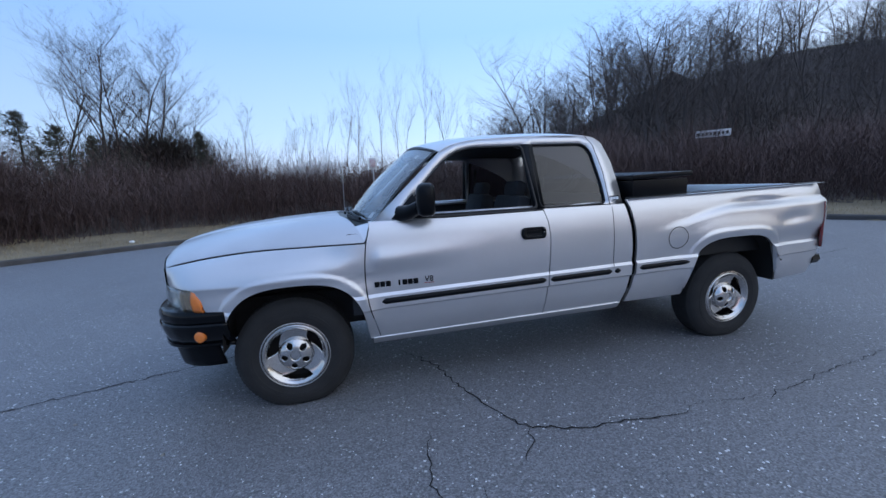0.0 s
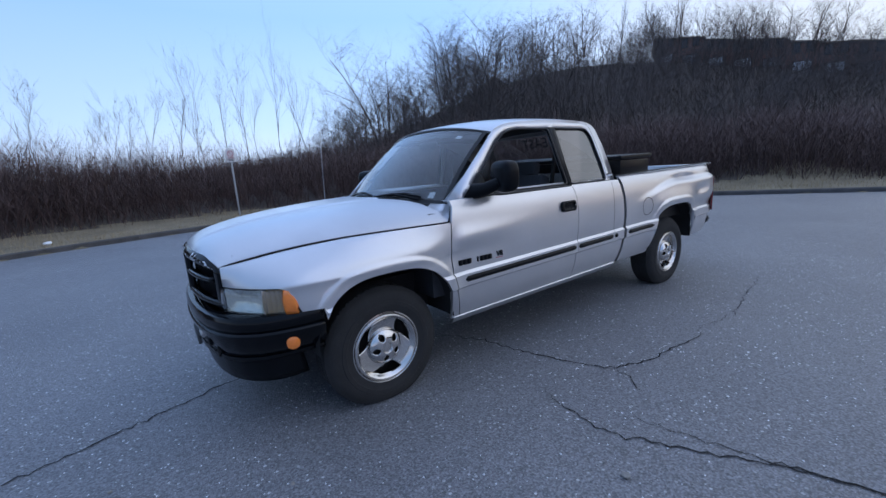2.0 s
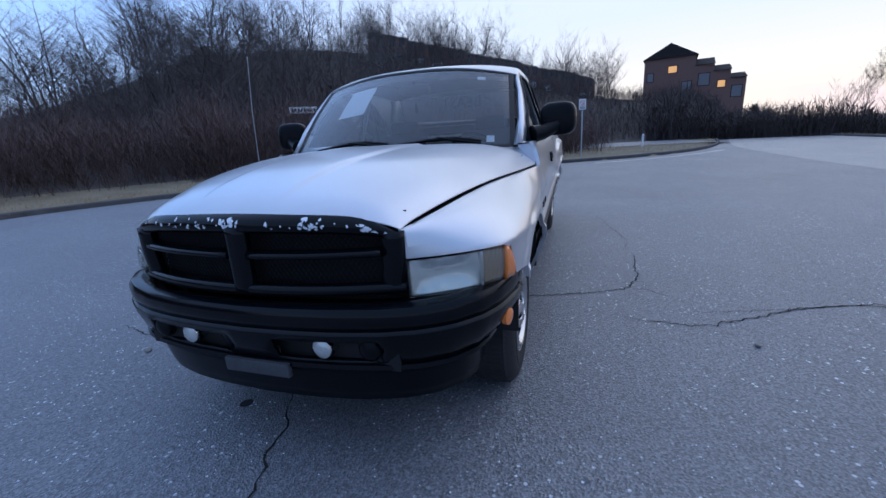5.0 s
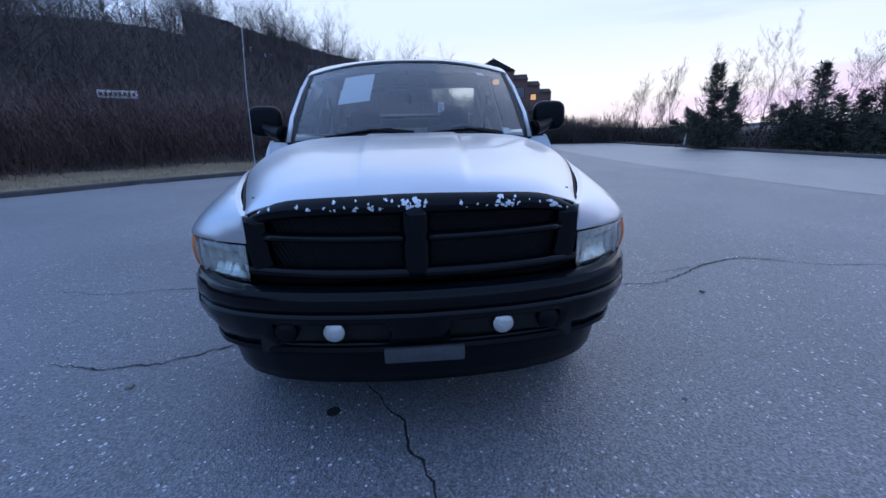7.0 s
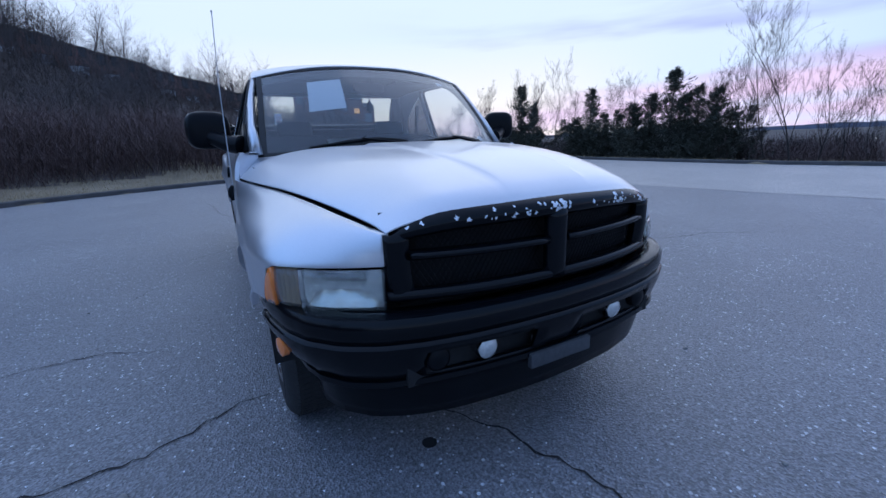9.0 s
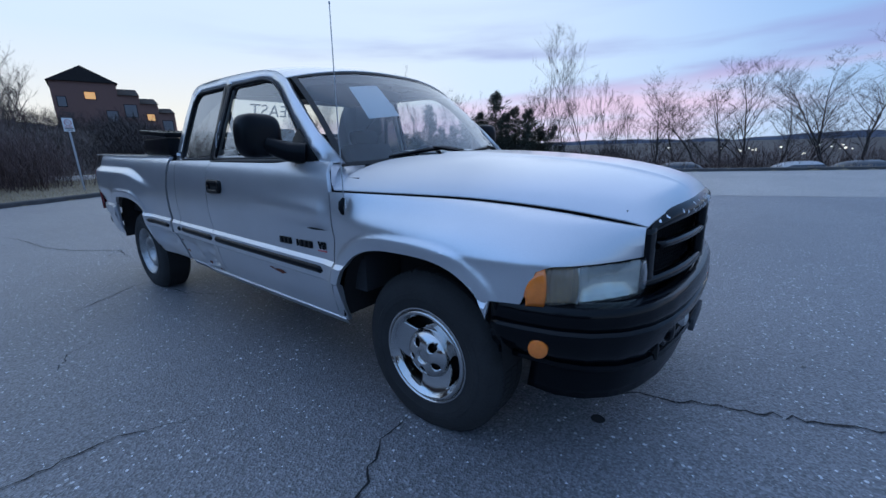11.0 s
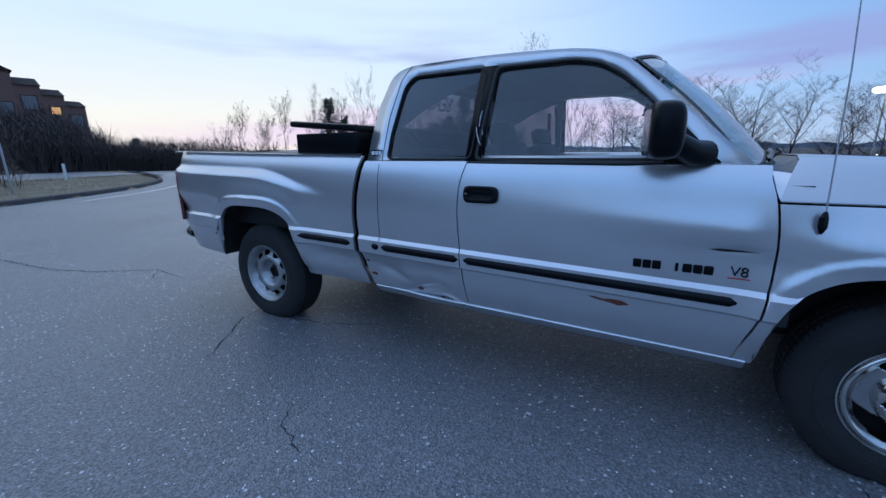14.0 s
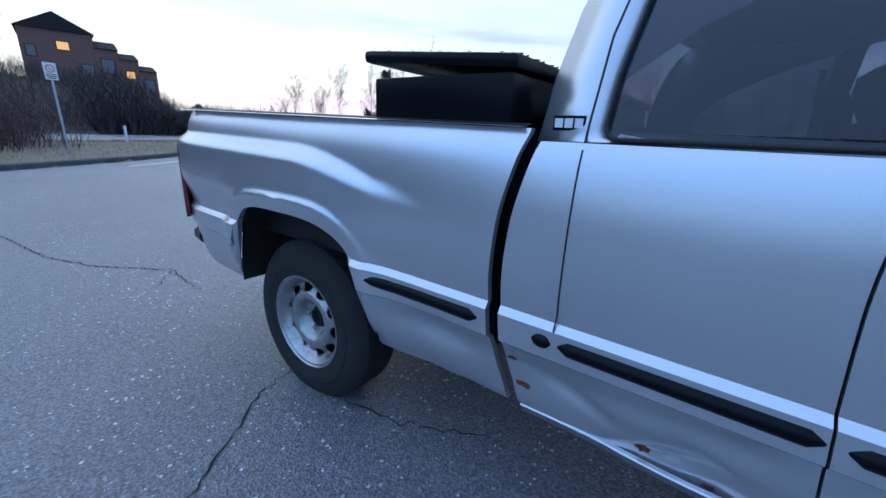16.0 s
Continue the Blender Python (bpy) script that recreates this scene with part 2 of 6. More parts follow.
def worn_hood():
    """Silver paint whose clear coat has peeled towards the rear and along the edges."""
    m = PAINT.copy()
    m.name = "peeling_silver_paint"
    nt = m.node_tree
    N, L = nt.nodes.new, nt.links.new
    b = nt.nodes["Principled BSDF"]
    tc, sep, nz = N("ShaderNodeTexCoord"), N("ShaderNodeSeparateXYZ"), N("ShaderNodeTexNoise")
    nz.inputs["Scale"].default_value, nz.inputs["Detail"].default_value = 2.6, 5
    L(tc.outputs["Object"], sep.inputs[0])
    L(tc.outputs["Object"], nz.inputs["Vector"])
    edge = N("ShaderNodeMath")
    edge.operation = "ABSOLUTE"
    L(sep.outputs["Y"], edge.inputs[0])
    far = N("ShaderNodeMath")
    far.operation = "MULTIPLY_ADD"
    far.inputs[1].default_value = 0.85
    L(edge.outputs[0], far.inputs[0])
    L(sep.outputs["X"], far.inputs[2])
    wob = N("ShaderNodeMath")
    wob.operation = "MULTIPLY_ADD"
    wob.inputs[1].default_value = 0.8
    L(nz.outputs[0], wob.inputs[0])
    L(far.outputs[0], wob.inputs[2])
    mask = N("ShaderNodeMapRange")
    mask.inputs["From Min"].default_value, mask.inputs["From Max"].default_value = 0.55, 1.0
    L(wob.outputs[0], mask.inputs["Value"])
    mix = N("ShaderNodeMix")
    mix.data_type = "RGBA"
    old = b.inputs["Base Color"].links[0].from_socket
    L(mask.outputs[0], mix.inputs[0])
    L(old, mix.inputs[6])
    mix.inputs[7].default_value = (0.58, 0.585, 0.61, 1)
    L(mix.outputs[2], b.inputs["Base Color"])
    for name, a, c in (("Roughness", 0.34, 0.46), ("Coat Weight", 0.6, 0.15)):
        r = N("ShaderNodeMapRange")
        r.inputs["To Min"].default_value, r.inputs["To Max"].default_value = a, c
        L(mask.outputs[0], r.inputs["Value"])
        L(r.outputs[0], b.inputs[name])
    return m


HOODPAINT = worn_hood()
BLACK = material("black_plastic", (0.004, 0.005, 0.007), 0.30, 0, 0.3, 6, 150, 0.06, spec=0.14)
BLACKPAINT = material("black_brushed_paint", (0.003, 0.004, 0.006), 0.14, 0, 0.3, 5, 60, 0.02, spec=0.22)
RUBBER = material("tyre_rubber", (0.020, 0.020, 0.021), 0.85, 0, 0.35, 9, 120, 0.25)
SEAL = material("rubber_seal", (0.01, 0.01, 0.011), 0.6, 0, 0.1)
CHROME = material("polished_alloy", (0.62, 0.61, 0.60), 0.13, 1.0, 0.06, 10, 90, 0.03)
STEEL = material("painted_steel_rim", (0.42, 0.42, 0.42), 0.34, 0.8, 0.25, 22, 90, 0.12)
DARK = material("underbody_dark", (0.012, 0.012, 0.013), 0.85, 0, 0.3)
RUST = material("rust", (0.16, 0.05, 0.028), 0.9, 0, 0.5, 30, 140, 0.4)
CLOTH = material("grey_seat_cloth", (0.045, 0.048, 0.055), 0.95, 0, 0.2, 20, 400, 0.2)
TRIM = material("grey_cabin_plastic", (0.035, 0.037, 0.043), 0.7, 0, 0.15)
AMBER = material("amber_lens", (0.85, 0.22, 0.03), 0.16, 0, 0.1, 30, 90, 0.1, coat=1)
LENS = material("hazed_headlight_lens", (0.62, 0.64, 0.62), 0.14, 0.7, 0.22, 26, 60, 0.12, coat=1)
FOGLENS = material("fog_lamp_glass", (0.66, 0.67, 0.65), 0.12, 0.6, 0.2, 40, 120, 0.3, coat=1)
LENSY = material("yellowed_lens", (0.50, 0.41, 0.26), 0.2, 0.4, 0.2, 18, 130, 0.2, coat=1)
REDLENS = material("red_lens", (0.16, 0.012, 0.014), 0.18, 0, 0.2, coat=1)
PAPER = material("white_paper", (0.80, 0.82, 0.85), 0.8, 0, 0.04)
CHIP = material("bare_primer", (0.80, 0.83, 0.88), 0.5, 0, 0.1)
GLASS = glass("clear_glass", (0.86, 0.90, 0.91), 0.0, 0.08, 0.015, 2.2)
TINT = glass("tinted_glass", (0.14, 0.15, 0.18), 0.0, 0.05, 0.010, 2.0)
BANDGLASS = glass("teal_shade_band", (0.06, 0.30, 0.36), 0.0, 0.0, 0.0)
LAMPGLASS = glass("hazed_lamp_glass", (0.94, 0.95, 0.93), 0.02, 0.06, 0.06, 4.0)
CORNERGLASS = glass("yellowed_lamp_glass", (0.84, 0.76, 0.60), 0.08, 0.05, 0.16, 4.0)
REFLECTOR = material("lamp_reflector", (0.90, 0.91, 0.90), 0.22, 0.85, 0.15, 22, 60, 0.15)
DULLREFLECTOR = material("dull_lamp_reflector", (0.62, 0.57, 0.44), 0.4, 0.6, 0.2, 30, 80, 0.2)
SHADE = glass("windscreen_glass", (0.68, 0.73, 0.74), 0.0, 0.08, 0.045, 3.0)
ASPHALT = asphalt_material("worn_asphalt", (0.132, 0.136, 0.150), (0.178, 0.182, 0.196))
PALE = asphalt_material("bleached_asphalt", (0.27, 0.255, 0.245), (0.34, 0.32, 0.30))
LITTER = material("leaf_litter", (0.066, 0.053, 0.046), 0.98, 0, 0.5, 0.5, 8, 0.6)
CRACK = material("crack_filler", (0.016, 0.016, 0.018), 0.95)
CONCRETE = material("kerb_concrete", (0.27, 0.26, 0.245), 0.9, 0, 0.3, 3, 60, 0.4)
KERB = material("weathered_kerb", (0.075, 0.072, 0.072), 0.95, 0, 0.45, 2.5, 50, 0.6)
SOIL = material("dry_grass_and_soil", (0.20, 0.165, 0.11), 0.98, 0, 0.5, 0.8, 22, 0.9)
STRAW = material("straw_grass", (0.34, 0.27, 0.17), 0.95, 0, 0.35, 2, 30, 0.1)
TWIG = material("brown_brush_twigs", (0.075, 0.048, 0.045), 0.95, 0, 0.45, 0.7, 9, 0.0)
TWIGPALE = material("pale_brush_tops", (0.19, 0.135, 0.125), 0.95, 0, 0.35, 0.8, 9, 0.0)
DARKTWIG = material("dark_undergrowth", (0.064, 0.051, 0.048), 0.95, 0, 0.45, 0.7, 9, 0.0)
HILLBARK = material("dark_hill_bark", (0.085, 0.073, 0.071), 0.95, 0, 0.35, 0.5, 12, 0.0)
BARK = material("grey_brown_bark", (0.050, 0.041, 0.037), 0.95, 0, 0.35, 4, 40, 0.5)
NEEDLE = material("dark_evergreen", (0.052, 0.056, 0.042), 0.9, 0, 0.4, 4, 30, 0.0)
GALV = material("galvanised_post", (0.42, 0.43, 0.45), 0.5, 0.5, 0.15)
SIGNWHITE = material("white_sign_face", (0.74, 0.74, 0.75), 0.5, 0, 0.06)
SIGNRED = material("red_sign_print", (0.42, 0.04, 0.04), 0.5)
SIGNBLACK = material("black_sign_print", (0.03, 0.03, 0.03), 0.5)
BRICK = material("dark_red_brick", (0.21, 0.12, 0.10), 0.9, 0, 0.25, 6, 30, 0.3)
SIDING = material("grey_siding", (0.20, 0.20, 0.21), 0.8, 0, 0.1, 5, 40, 0.2)
PALESIDING = material("pale_siding", (0.62, 0.64, 0.68), 0.8, 0, 0.1, 5, 40, 0.2)
ROOFING = material("dark_shingles", (0.036, 0.033, 0.033), 0.95, 0, 0.3, 3, 20, 0.4, spec=0.2)
WINDOWDARK = material("house_window_glass", (0.07, 0.08, 0.10), 0.08, 0, 0.1)
WINDOWLIT = lamp_glow("lit_window", (1.0, 0.50, 0.18), 0.42)
STREETLIGHT = lamp_glow("street_lamp_glow", (1.0, 0.80, 0.42), 12.0)
TOWNLIGHT = lamp_glow("distant_lights", (1.0, 0.85, 0.62), 3.0)
REDLIGHT = lamp_glow("distant_red_light", (1.0, 0.08, 0.06), 4.0)
# the hills' pale blue is distance haze put into the colour
RIDGE = material("hazy_far_hills", (0.16, 0.17, 0.22), 1.0, 0, 0.25, 0.01, 0.05, 0.0)
CARPAINT = material("dark_car_paint", (0.06, 0.065, 0.075), 0.3, 0.3, 0.1, coat=0.6, random_obj=0.4)
CARSILVER = material("silver_car_paint", (0.5, 0.51, 0.53), 0.35, 0.5, 0.1, coat=0.6)

# ---- mesh helpers ----
def part(name, bm, mat, parent=None, label="", angle=35):
    """Links a bmesh as one mesh object, under a thing where parent is given."""
    me = bpy.data.meshes.new(name)
    bmesh.ops.recalc_face_normals(bm, faces=bm.faces)
    bm.to_mesh(me)
    bm.free()
    me.polygons.foreach_set("use_smooth", [True] * len(me.polygons))
    me.set_sharp_from_angle(angle=radians(angle))
    me.materials.append(mat)
    ob = new(name, me)
    ob.parent = parent
    if label:
        ob["label"] = label
    return ob


def thing(name, label, category, group="", at=(0, 0, 0)):
    ob = new(name)
    ob.location = at
    ob.empty_display_size = 0.1
    return tagged(ob, label, category, group)


def assembly(name, parent, label=""):
    """A part made of pieces."""
    ob = new(name)
    ob.parent, ob.empty_display_size = parent, 0.05
    if label:
        ob["label"] = label
    return ob


def sheet(bm, f, us, vs):
    """A grid of quads over f(u, v)."""
    rows = [[bm.verts.new(f(u, v)) for v in vs] for u in us]
    for a, b in zip(rows, rows[1:]):
        for i in range(len(vs) - 1):
            bm.faces.new((a[i], a[i + 1], b[i + 1], b[i]))
    return rows


def lin(a, b, n):
    return [a + (b - a) * i / (n - 1) for i in range(n)]


def box(bm, x0, x1, y0, y1, z0, z1, bevel=0.0, m=None):
    r = bmesh.ops.create_cube(bm, size=1)
    vs = r["verts"]
    for v in vs:
        v.co = Vector(((x0 + x1) / 2 + v.co.x * (x1 - x0), (y0 + y1) / 2 + v.co.y * (y1 - y0), (z0 + z1) / 2 + v.co.z * (z1 - z0)))
    if bevel:
        es = list({e for v in vs for e in v.link_edges})
        nv = bmesh.ops.bevel(bm, geom=es, offset=bevel, segments=2, profile=0.6, affect="EDGES")
        vs = list({v for f in nv["faces"] for v in f.verts} | {v for v in vs if v.is_valid})
    if m:
        bmesh.ops.transform(bm, matrix=m, verts=vs)
    return vs


def tube(bm, pts, radii, seg=8, cap=True):
    """A round bar along points."""
    pts = [Vector(p) for p in pts]
    if not hasattr(radii, "__len__"):
        radii = [radii] * len(pts)
    rings = []
    for i, p in enumerate(pts):
        d = (pts[min(i + 1, len(pts) - 1)] - pts[max(i - 1, 0)]).normalized()
        a = d.orthogonal().normalized() if not rings else (last - d * last.dot(d)).normalized()
        last, b = a, d.cross(a)
        rings.append([bm.verts.new(p + (a * math.cos(t) + b * math.sin(t)) * radii[i]) for t in (2 * math.pi * k / seg for k in range(seg))])
    for r, s in zip(rings, rings[1:]):
        for k in range(seg):
            bm.faces.new((r[k], r[(k + 1) % seg], s[(k + 1) % seg], s[k]))
    if cap:
        bm.faces.new(rings[0][::-1])
        bm.faces.new(rings[-1])


def pillow(bm, size, m, e=0.5, seg=28, rings=16):
    """A rounded box: a superellipsoid with half sizes size, at the pose m."""
    c = lambda t: math.copysign(abs(math.cos(t)) ** e, math.cos(t))
    s = lambda t: math.copysign(abs(math.sin(t)) ** e, math.sin(t))
    grid = [[bm.verts.new(m @ Vector((size[0] * c(p) * c(t), size[1] * c(p) * s(t), size[2] * s(p)))) for t in lin(-math.pi, math.pi, seg + 1)[:-1]] for p in lin(-math.pi / 2 + 0.02, math.pi / 2 - 0.02, rings)]
    for a, b in zip(grid, grid[1:]):
        for k in range(seg):
            bm.faces.new((a[k], a[(k + 1) % seg], b[(k + 1) % seg], b[k]))
    bm.faces.new(grid[0][::-1])
    bm.faces.new(grid[-1])


def lathe(bm, prof, seg=48, m=None):
    """Turns (radius, depth) pairs about the y axis."""
    rings = []
    for r, d in prof:
        rings.append([bm.verts.new((r * math.cos(t), d, r * math.sin(t))) for t in (2 * math.pi * k / seg for k in range(seg))] if r > 1e-5 else [bm.verts.new((0, d, 0))])
    for a, b in zip(rings, rings[1:]):
        for k in range(seg):
            q = [a[k % len(a)], a[(k + 1) % len(a)], b[(k + 1) % len(b)], b[k % len(b)]]
            q = list(dict.fromkeys(q))
            if len(q) > 2:
                bm.faces.new(q)
    if m:
        bmesh.ops.transform(bm, matrix=m, verts=[v for r in rings for v in r])


def thicken(ob, t, offset=-1):
    s = ob.modifiers.new("thickness", "SOLIDIFY")
    s.thickness, s.offset = t, offset
    return ob


def smooth(a, b, x):
    t = min(1, max(0, (x - a) / (b - a)))
    return t * t * (3 - 2 * t)


def curve(pts):
    """A smooth line through (position, value) pairs."""
    xs, ys = [p[0] for p in pts], [p[1] for p in pts]
    def f(x):
        if x <= xs[0]:
            return ys[0]
        if x >= xs[-1]:
            return ys[-1]
        i = max(k for k in range(len(xs) - 1) if xs[k] <= x)
        def slope(k):
            if k == 0 or k == len(xs) - 1:
                j = min(k, len(xs) - 2)
                return (ys[j + 1] - ys[j]) / (xs[j + 1] - xs[j])
            return (ys[k + 1] - ys[k - 1]) / (xs[k + 1] - xs[k - 1])
        h = xs[i + 1] - xs[i]
        t = (x - xs[i]) / h
        a, b = slope(i) * h, slope(i + 1) * h
        return ys[i] * (2 * t**3 - 3 * t**2 + 1) + ys[i + 1] * (3 * t**2 - 2 * t**3) + a * (t**3 - 2 * t**2 + t) + b * (t**3 - t**2)
    return f


def filled(bm, loops, f):
    """A flat figure with holes, in (u, v), laid into space by f."""
    es = []
    for loop in loops:
        vs = [bm.verts.new((u, v, 0)) for u, v in loop]
        es += [bm.edges.new((vs[i], vs[(i + 1) % len(vs)])) for i in range(len(vs))]
    bmesh.ops.triangle_fill(bm, edges=es, use_beauty=True, use_dissolve=False)
    for v in bm.verts:
        v.co = f(v.co.x, v.co.y)


def rounded(pts, r, n=4):
    """A polygon with its corners rounded."""
    out = []
    k = len(pts)
    for i in range(k):
        p, a, b = Vector(pts[i]), Vector(pts[i - 1]), Vector(pts[(i + 1) % k])
        ra = min(r, (a - p).length * 0.45)
        rb = min(r, (b - p).length * 0.45)
        s, e = p + (a - p).normalized() * ra, p + (b - p).normalized() * rb
        for j in range(n + 1):
            t = j / n
            q = s * (1 - t) ** 2 + p * 2 * t * (1 - t) + e * t * t
            out.append((q.x, q.y))
    return out


def lettering(name, text, size, mat, m, parent, depth=0.003, label="", spread=1.0):
    cu = bpy.data.curves.new(name, "FONT")
    cu.body, cu.size, cu.extrude, cu.align_x, cu.align_y, cu.space_character = text, size, depth, "CENTER", "CENTER", spread
    tmp = bpy.data.objects.new(name, cu)
    scene.collection.objects.link(tmp)
    me = bpy.data.meshes.new_from_object(tmp.evaluated_get(bpy.context.evaluated_depsgraph_get()))
    bpy.data.objects.remove(tmp)
    bpy.data.curves.remove(cu)
    me.materials.clear()
    me.materials.append(mat)
    ob = new(name, me)
    ob.matrix_world = m
    ob.parent = parent
    if label:
        ob["label"] = label
    return ob


def flange(ob, d):
    """Turns the free edges of a panel inwards, so that it shows a thickness."""
    bm = bmesh.new()
    bm.from_mesh(ob.data)
    rim = [e for e in bm.edges if e.is_boundary]
    ext = bmesh.ops.extrude_edge_only(bm, edges=rim)
    bmesh.ops.translate(bm, vec=d, verts=[g for g in ext["geom"] if isinstance(g, bmesh.types.BMVert)])
    bmesh.ops.recalc_face_normals(bm, faces=bm.faces)
    bm.to_mesh(ob.data)
    bm.free()
    ob.data.polygons.foreach_set("use_smooth", [True] * len(ob.data.polygons))
    ob.data.set_sharp_from_angle(angle=radians(32))
    return ob

# ---- ground ----
NORTH = [(-60, -6), (-40, -1), (-24, 2.5), (-14, 5.2), (-9.5, 6.8), (-7.2, 8.0), (-5, 9.5), (-2.4, 10.7), (0.8, 11.7), (3.6, 11.7), (6.2, 10.7), (8.2, 9.1), (10.2, 7.4), (12.3, 5.0), (14.2, 1.8), (15.6, -0.9), (17.0, -3.3), (19.0, -5.6), (22, -7.6), (27, -9.6), (34, -11.5)]
SOUTH = [(34, -17.5), (24, -16.6), (17, -16.2), (10, -16.0), (4, -16.6), (-3, -19.5), (-10, -22.5), (-24, -26), (-60, -30)]


def spline(pts, step=0.6):
    """Evenly spaced points on a smooth line."""
    out = []
    P = [Vector((*p, 0)) for p in pts]
    for i in range(len(P) - 1):
        a, b, c, d = P[max(i - 1, 0)], P[i], P[i + 1], P[min(i + 2, len(P) - 1)]
        n = max(2, int((c - b).length / step))
        for k in range(n):
            t = k / n
            out.append(0.5 * ((2 * b) + (c - a) * t + (2 * a - 5 * b + 4 * c - d) * t * t + (3 * b - a - 3 * c + d) * t**3))
    out.append(P[-1])
    return out


KN, KS = spline(NORTH), spline(SOUTH, 1.2)
KNA = np.array([(p.x, p.y) for p in KN])
KSA = np.array([(p.x, p.y) for p in KS])


def past(line, x, y, sign):
    """Distance past the kerb line, negative on the lot's side."""
    d = (line[:, 0] - x) ** 2 + (line[:, 1] - y) ** 2
    i = int(d.argmin())
    a, b = line[max(i - 1, 0)], line[min(i + 1, len(line) - 1)]
    t = b - a
    side = t[0] * (y - a[1]) - t[1] * (x - a[0])
    return math.sqrt(d[i]) * (1 if side * sign > 0 else -1)


hill = curve([(-180, 0), (-120, -4), (-90, -5), (-60, -3), (-35, -0.5), (-22, 1.0), (-12, 4.5), (-2, 7.0), (10, 11.5), (24, 17.0), (36, 18.5), (48, 15.5), (58, 10.0), (68, 5.5), (80, 2.4), (100, 1.0), (130, 1.0), (180, 0)])


def ground_z(x, y):
    dn, ds = past(KNA, x, y, 1), past(KSA, x, y, 1)
    d = max(dn, ds)
    if d <= -0.5:
        return -0.14
    az, r = math.degrees(math.atan2(y, x)), math.hypot(x, y)
    z = 0.10 * smooth(0.05, 0.4, d) - 0.14 * (1 - smooth(-0.4, 0.35, d))
    if dn > 0:
        z += (0.6 * smooth(1.5, 8, d) + hill(az) * smooth(16, 92, r) * smooth(2, 20, d)) * (1 if az > 8 else smooth(-2, 8, az) + (1 - smooth(-2, 8, az)) * smooth(36, 60, r))
    else:
        z += -1.5 * smooth(0.6, 5, d) + hill(az) * smooth(9, 70, d)
    if r > 150:
        z *= 1 - 0.75 * smooth(150, 900, r)
    return z


bm = bmesh.new()
rr = [0.5, 3, 6] + lin(7.5, 30, 40) + lin(31.5, 60, 18) + [65, 72, 80, 90, 100, 115, 130, 150, 200, 300, 500, 900, 1600, 2600]
sheet(bm, lambda r, a: (r * math.cos(a), r * math.sin(a), ground_z(r * math.cos(a), r * math.sin(a))), rr, lin(-math.pi, math.pi, 181))
bm.faces.ensure_lookup_table()
for f in bm.faces:
    c = f.calc_center_median()
    f.material_index = 1 if c.length > 14 and max(past(KNA, c.x, c.y, 1), past(KSA, c.x, c.y, 1)) > 3.6 and not (c.x > 17 and -13 < c.y < 3 and c.x < 36) else 0
ground_ob = part("ground", bm, SOIL)
ground_ob.data.materials.append(LITTER)
tagged(ground_ob, "dry grass and bare soil rising to a hill", "ground", kind="structure")
# asphalt of the lot
bm = bmesh.new()
vs = [bm.verts.new((p.x, p.y, 0)) for p in KN] + [bm.verts.new((p.x, p.y, 0)) for p in KS]
bm.faces.new(vs)
bmesh.ops.triangulate(bm, faces=bm.faces)
tagged(part("road", bm, ASPHALT), "worn grey asphalt of an open lot", "asphalt", kind="structure")
# bleached strip along the far side
bm = bmesh.new()
PL1 = spline([(34, -12.2), (24, -9.4), (15, -8.2), (9.4, -7.9), (4.5, -8.0), (0.5, -8.9), (-3.5, -10.2), (-7, -11.2), (-20, -14), (-60, -18)], 1.5)
vs = [bm.verts.new((p.x, p.y, 0.004)) for p in PL1] + [bm.verts.new((p.x, p.y + 0.02, 0.004)) for p in KS[::-1]]
bm.faces.new(vs)
bmesh.ops.triangulate(bm, faces=bm.faces)
tagged(part("road_strip", bm, PALE), "paler bleached asphalt lane", "asphalt", kind="structure")
# second road beyond the verge
bm = bmesh.new()
RD = spline([(33, 6), (31, 0), (30.5, -5), (31.5, -13)], 2)
sheet(bm, lambda i, v: (RD[int(i)].x + v, RD[int(i)].y, ground_z(RD[int(i)].x, RD[int(i)].y) + 0.03), range(len(RD)), [-3.8, 0, 3.8])
tagged(part("road_beyond", bm, ASPHALT), "asphalt road beyond the verge", "road", kind="structure")


def kerb(line, sign, name):
    bm = bmesh.new()
    prof = [(0.0, -0.03), (0.015, 0.10), (0.04, 0.125), (0.15, 0.13), (0.17, 0.05)]
    rows = []
    for i, p in enumerate(line):
        t = (line[min(i + 1, len(line) - 1)] - line[max(i - 1, 0)]).normalized()
        n = Vector((-t.y, t.x, 0)) * sign
        rows.append([bm.verts.new(p + n * a + Vector((0, 0, b + 0.006 * noise.noise(p * 0.9)))) for a, b in prof])
    for a, b in zip(rows, rows[1:]):
        for k in range(len(prof) - 1):
            bm.faces.new((a[k], a[k + 1], b[k + 1], b[k]))
    tagged(part(name, bm, KERB), "dark weathered asphalt kerb", "kerb", kind="structure")


kerb(KN, 1, "kerb_north")
kerb(KS, 1, "kerb_south")

# ---- the pickup truck: it faces -X, wheels on z = 0, front axle at x = 0 ----
truck = thing("pickup_truck", "silver extended-cab pickup truck with black grille and bumper, dented", "pickup truck")
RISE = 0.02                       # the body lines climb towards the rear
flank = curve([(0.34, 0.884), (0.42, 0.918), (0.50, 0.941), (0.598, 0.954)])
upper = curve([(0.712, 0.956), (0.82, 0.964), (0.95, 0.962), (1.06, 0.950), (1.13, 0.934), (1.18, 0.908), (1.22, 0.87)])
ROWS = lin(0.36, 0.585, 16) + [0.598, 0.612, 0.65, 0.692, 0.712] + lin(0.725, 1.22, 50)
ARCHES = ((0.045, 0.445, 0.36, 0.472, 2.9), (3.475, 0.45, 0.36, 0.53, 3.4))


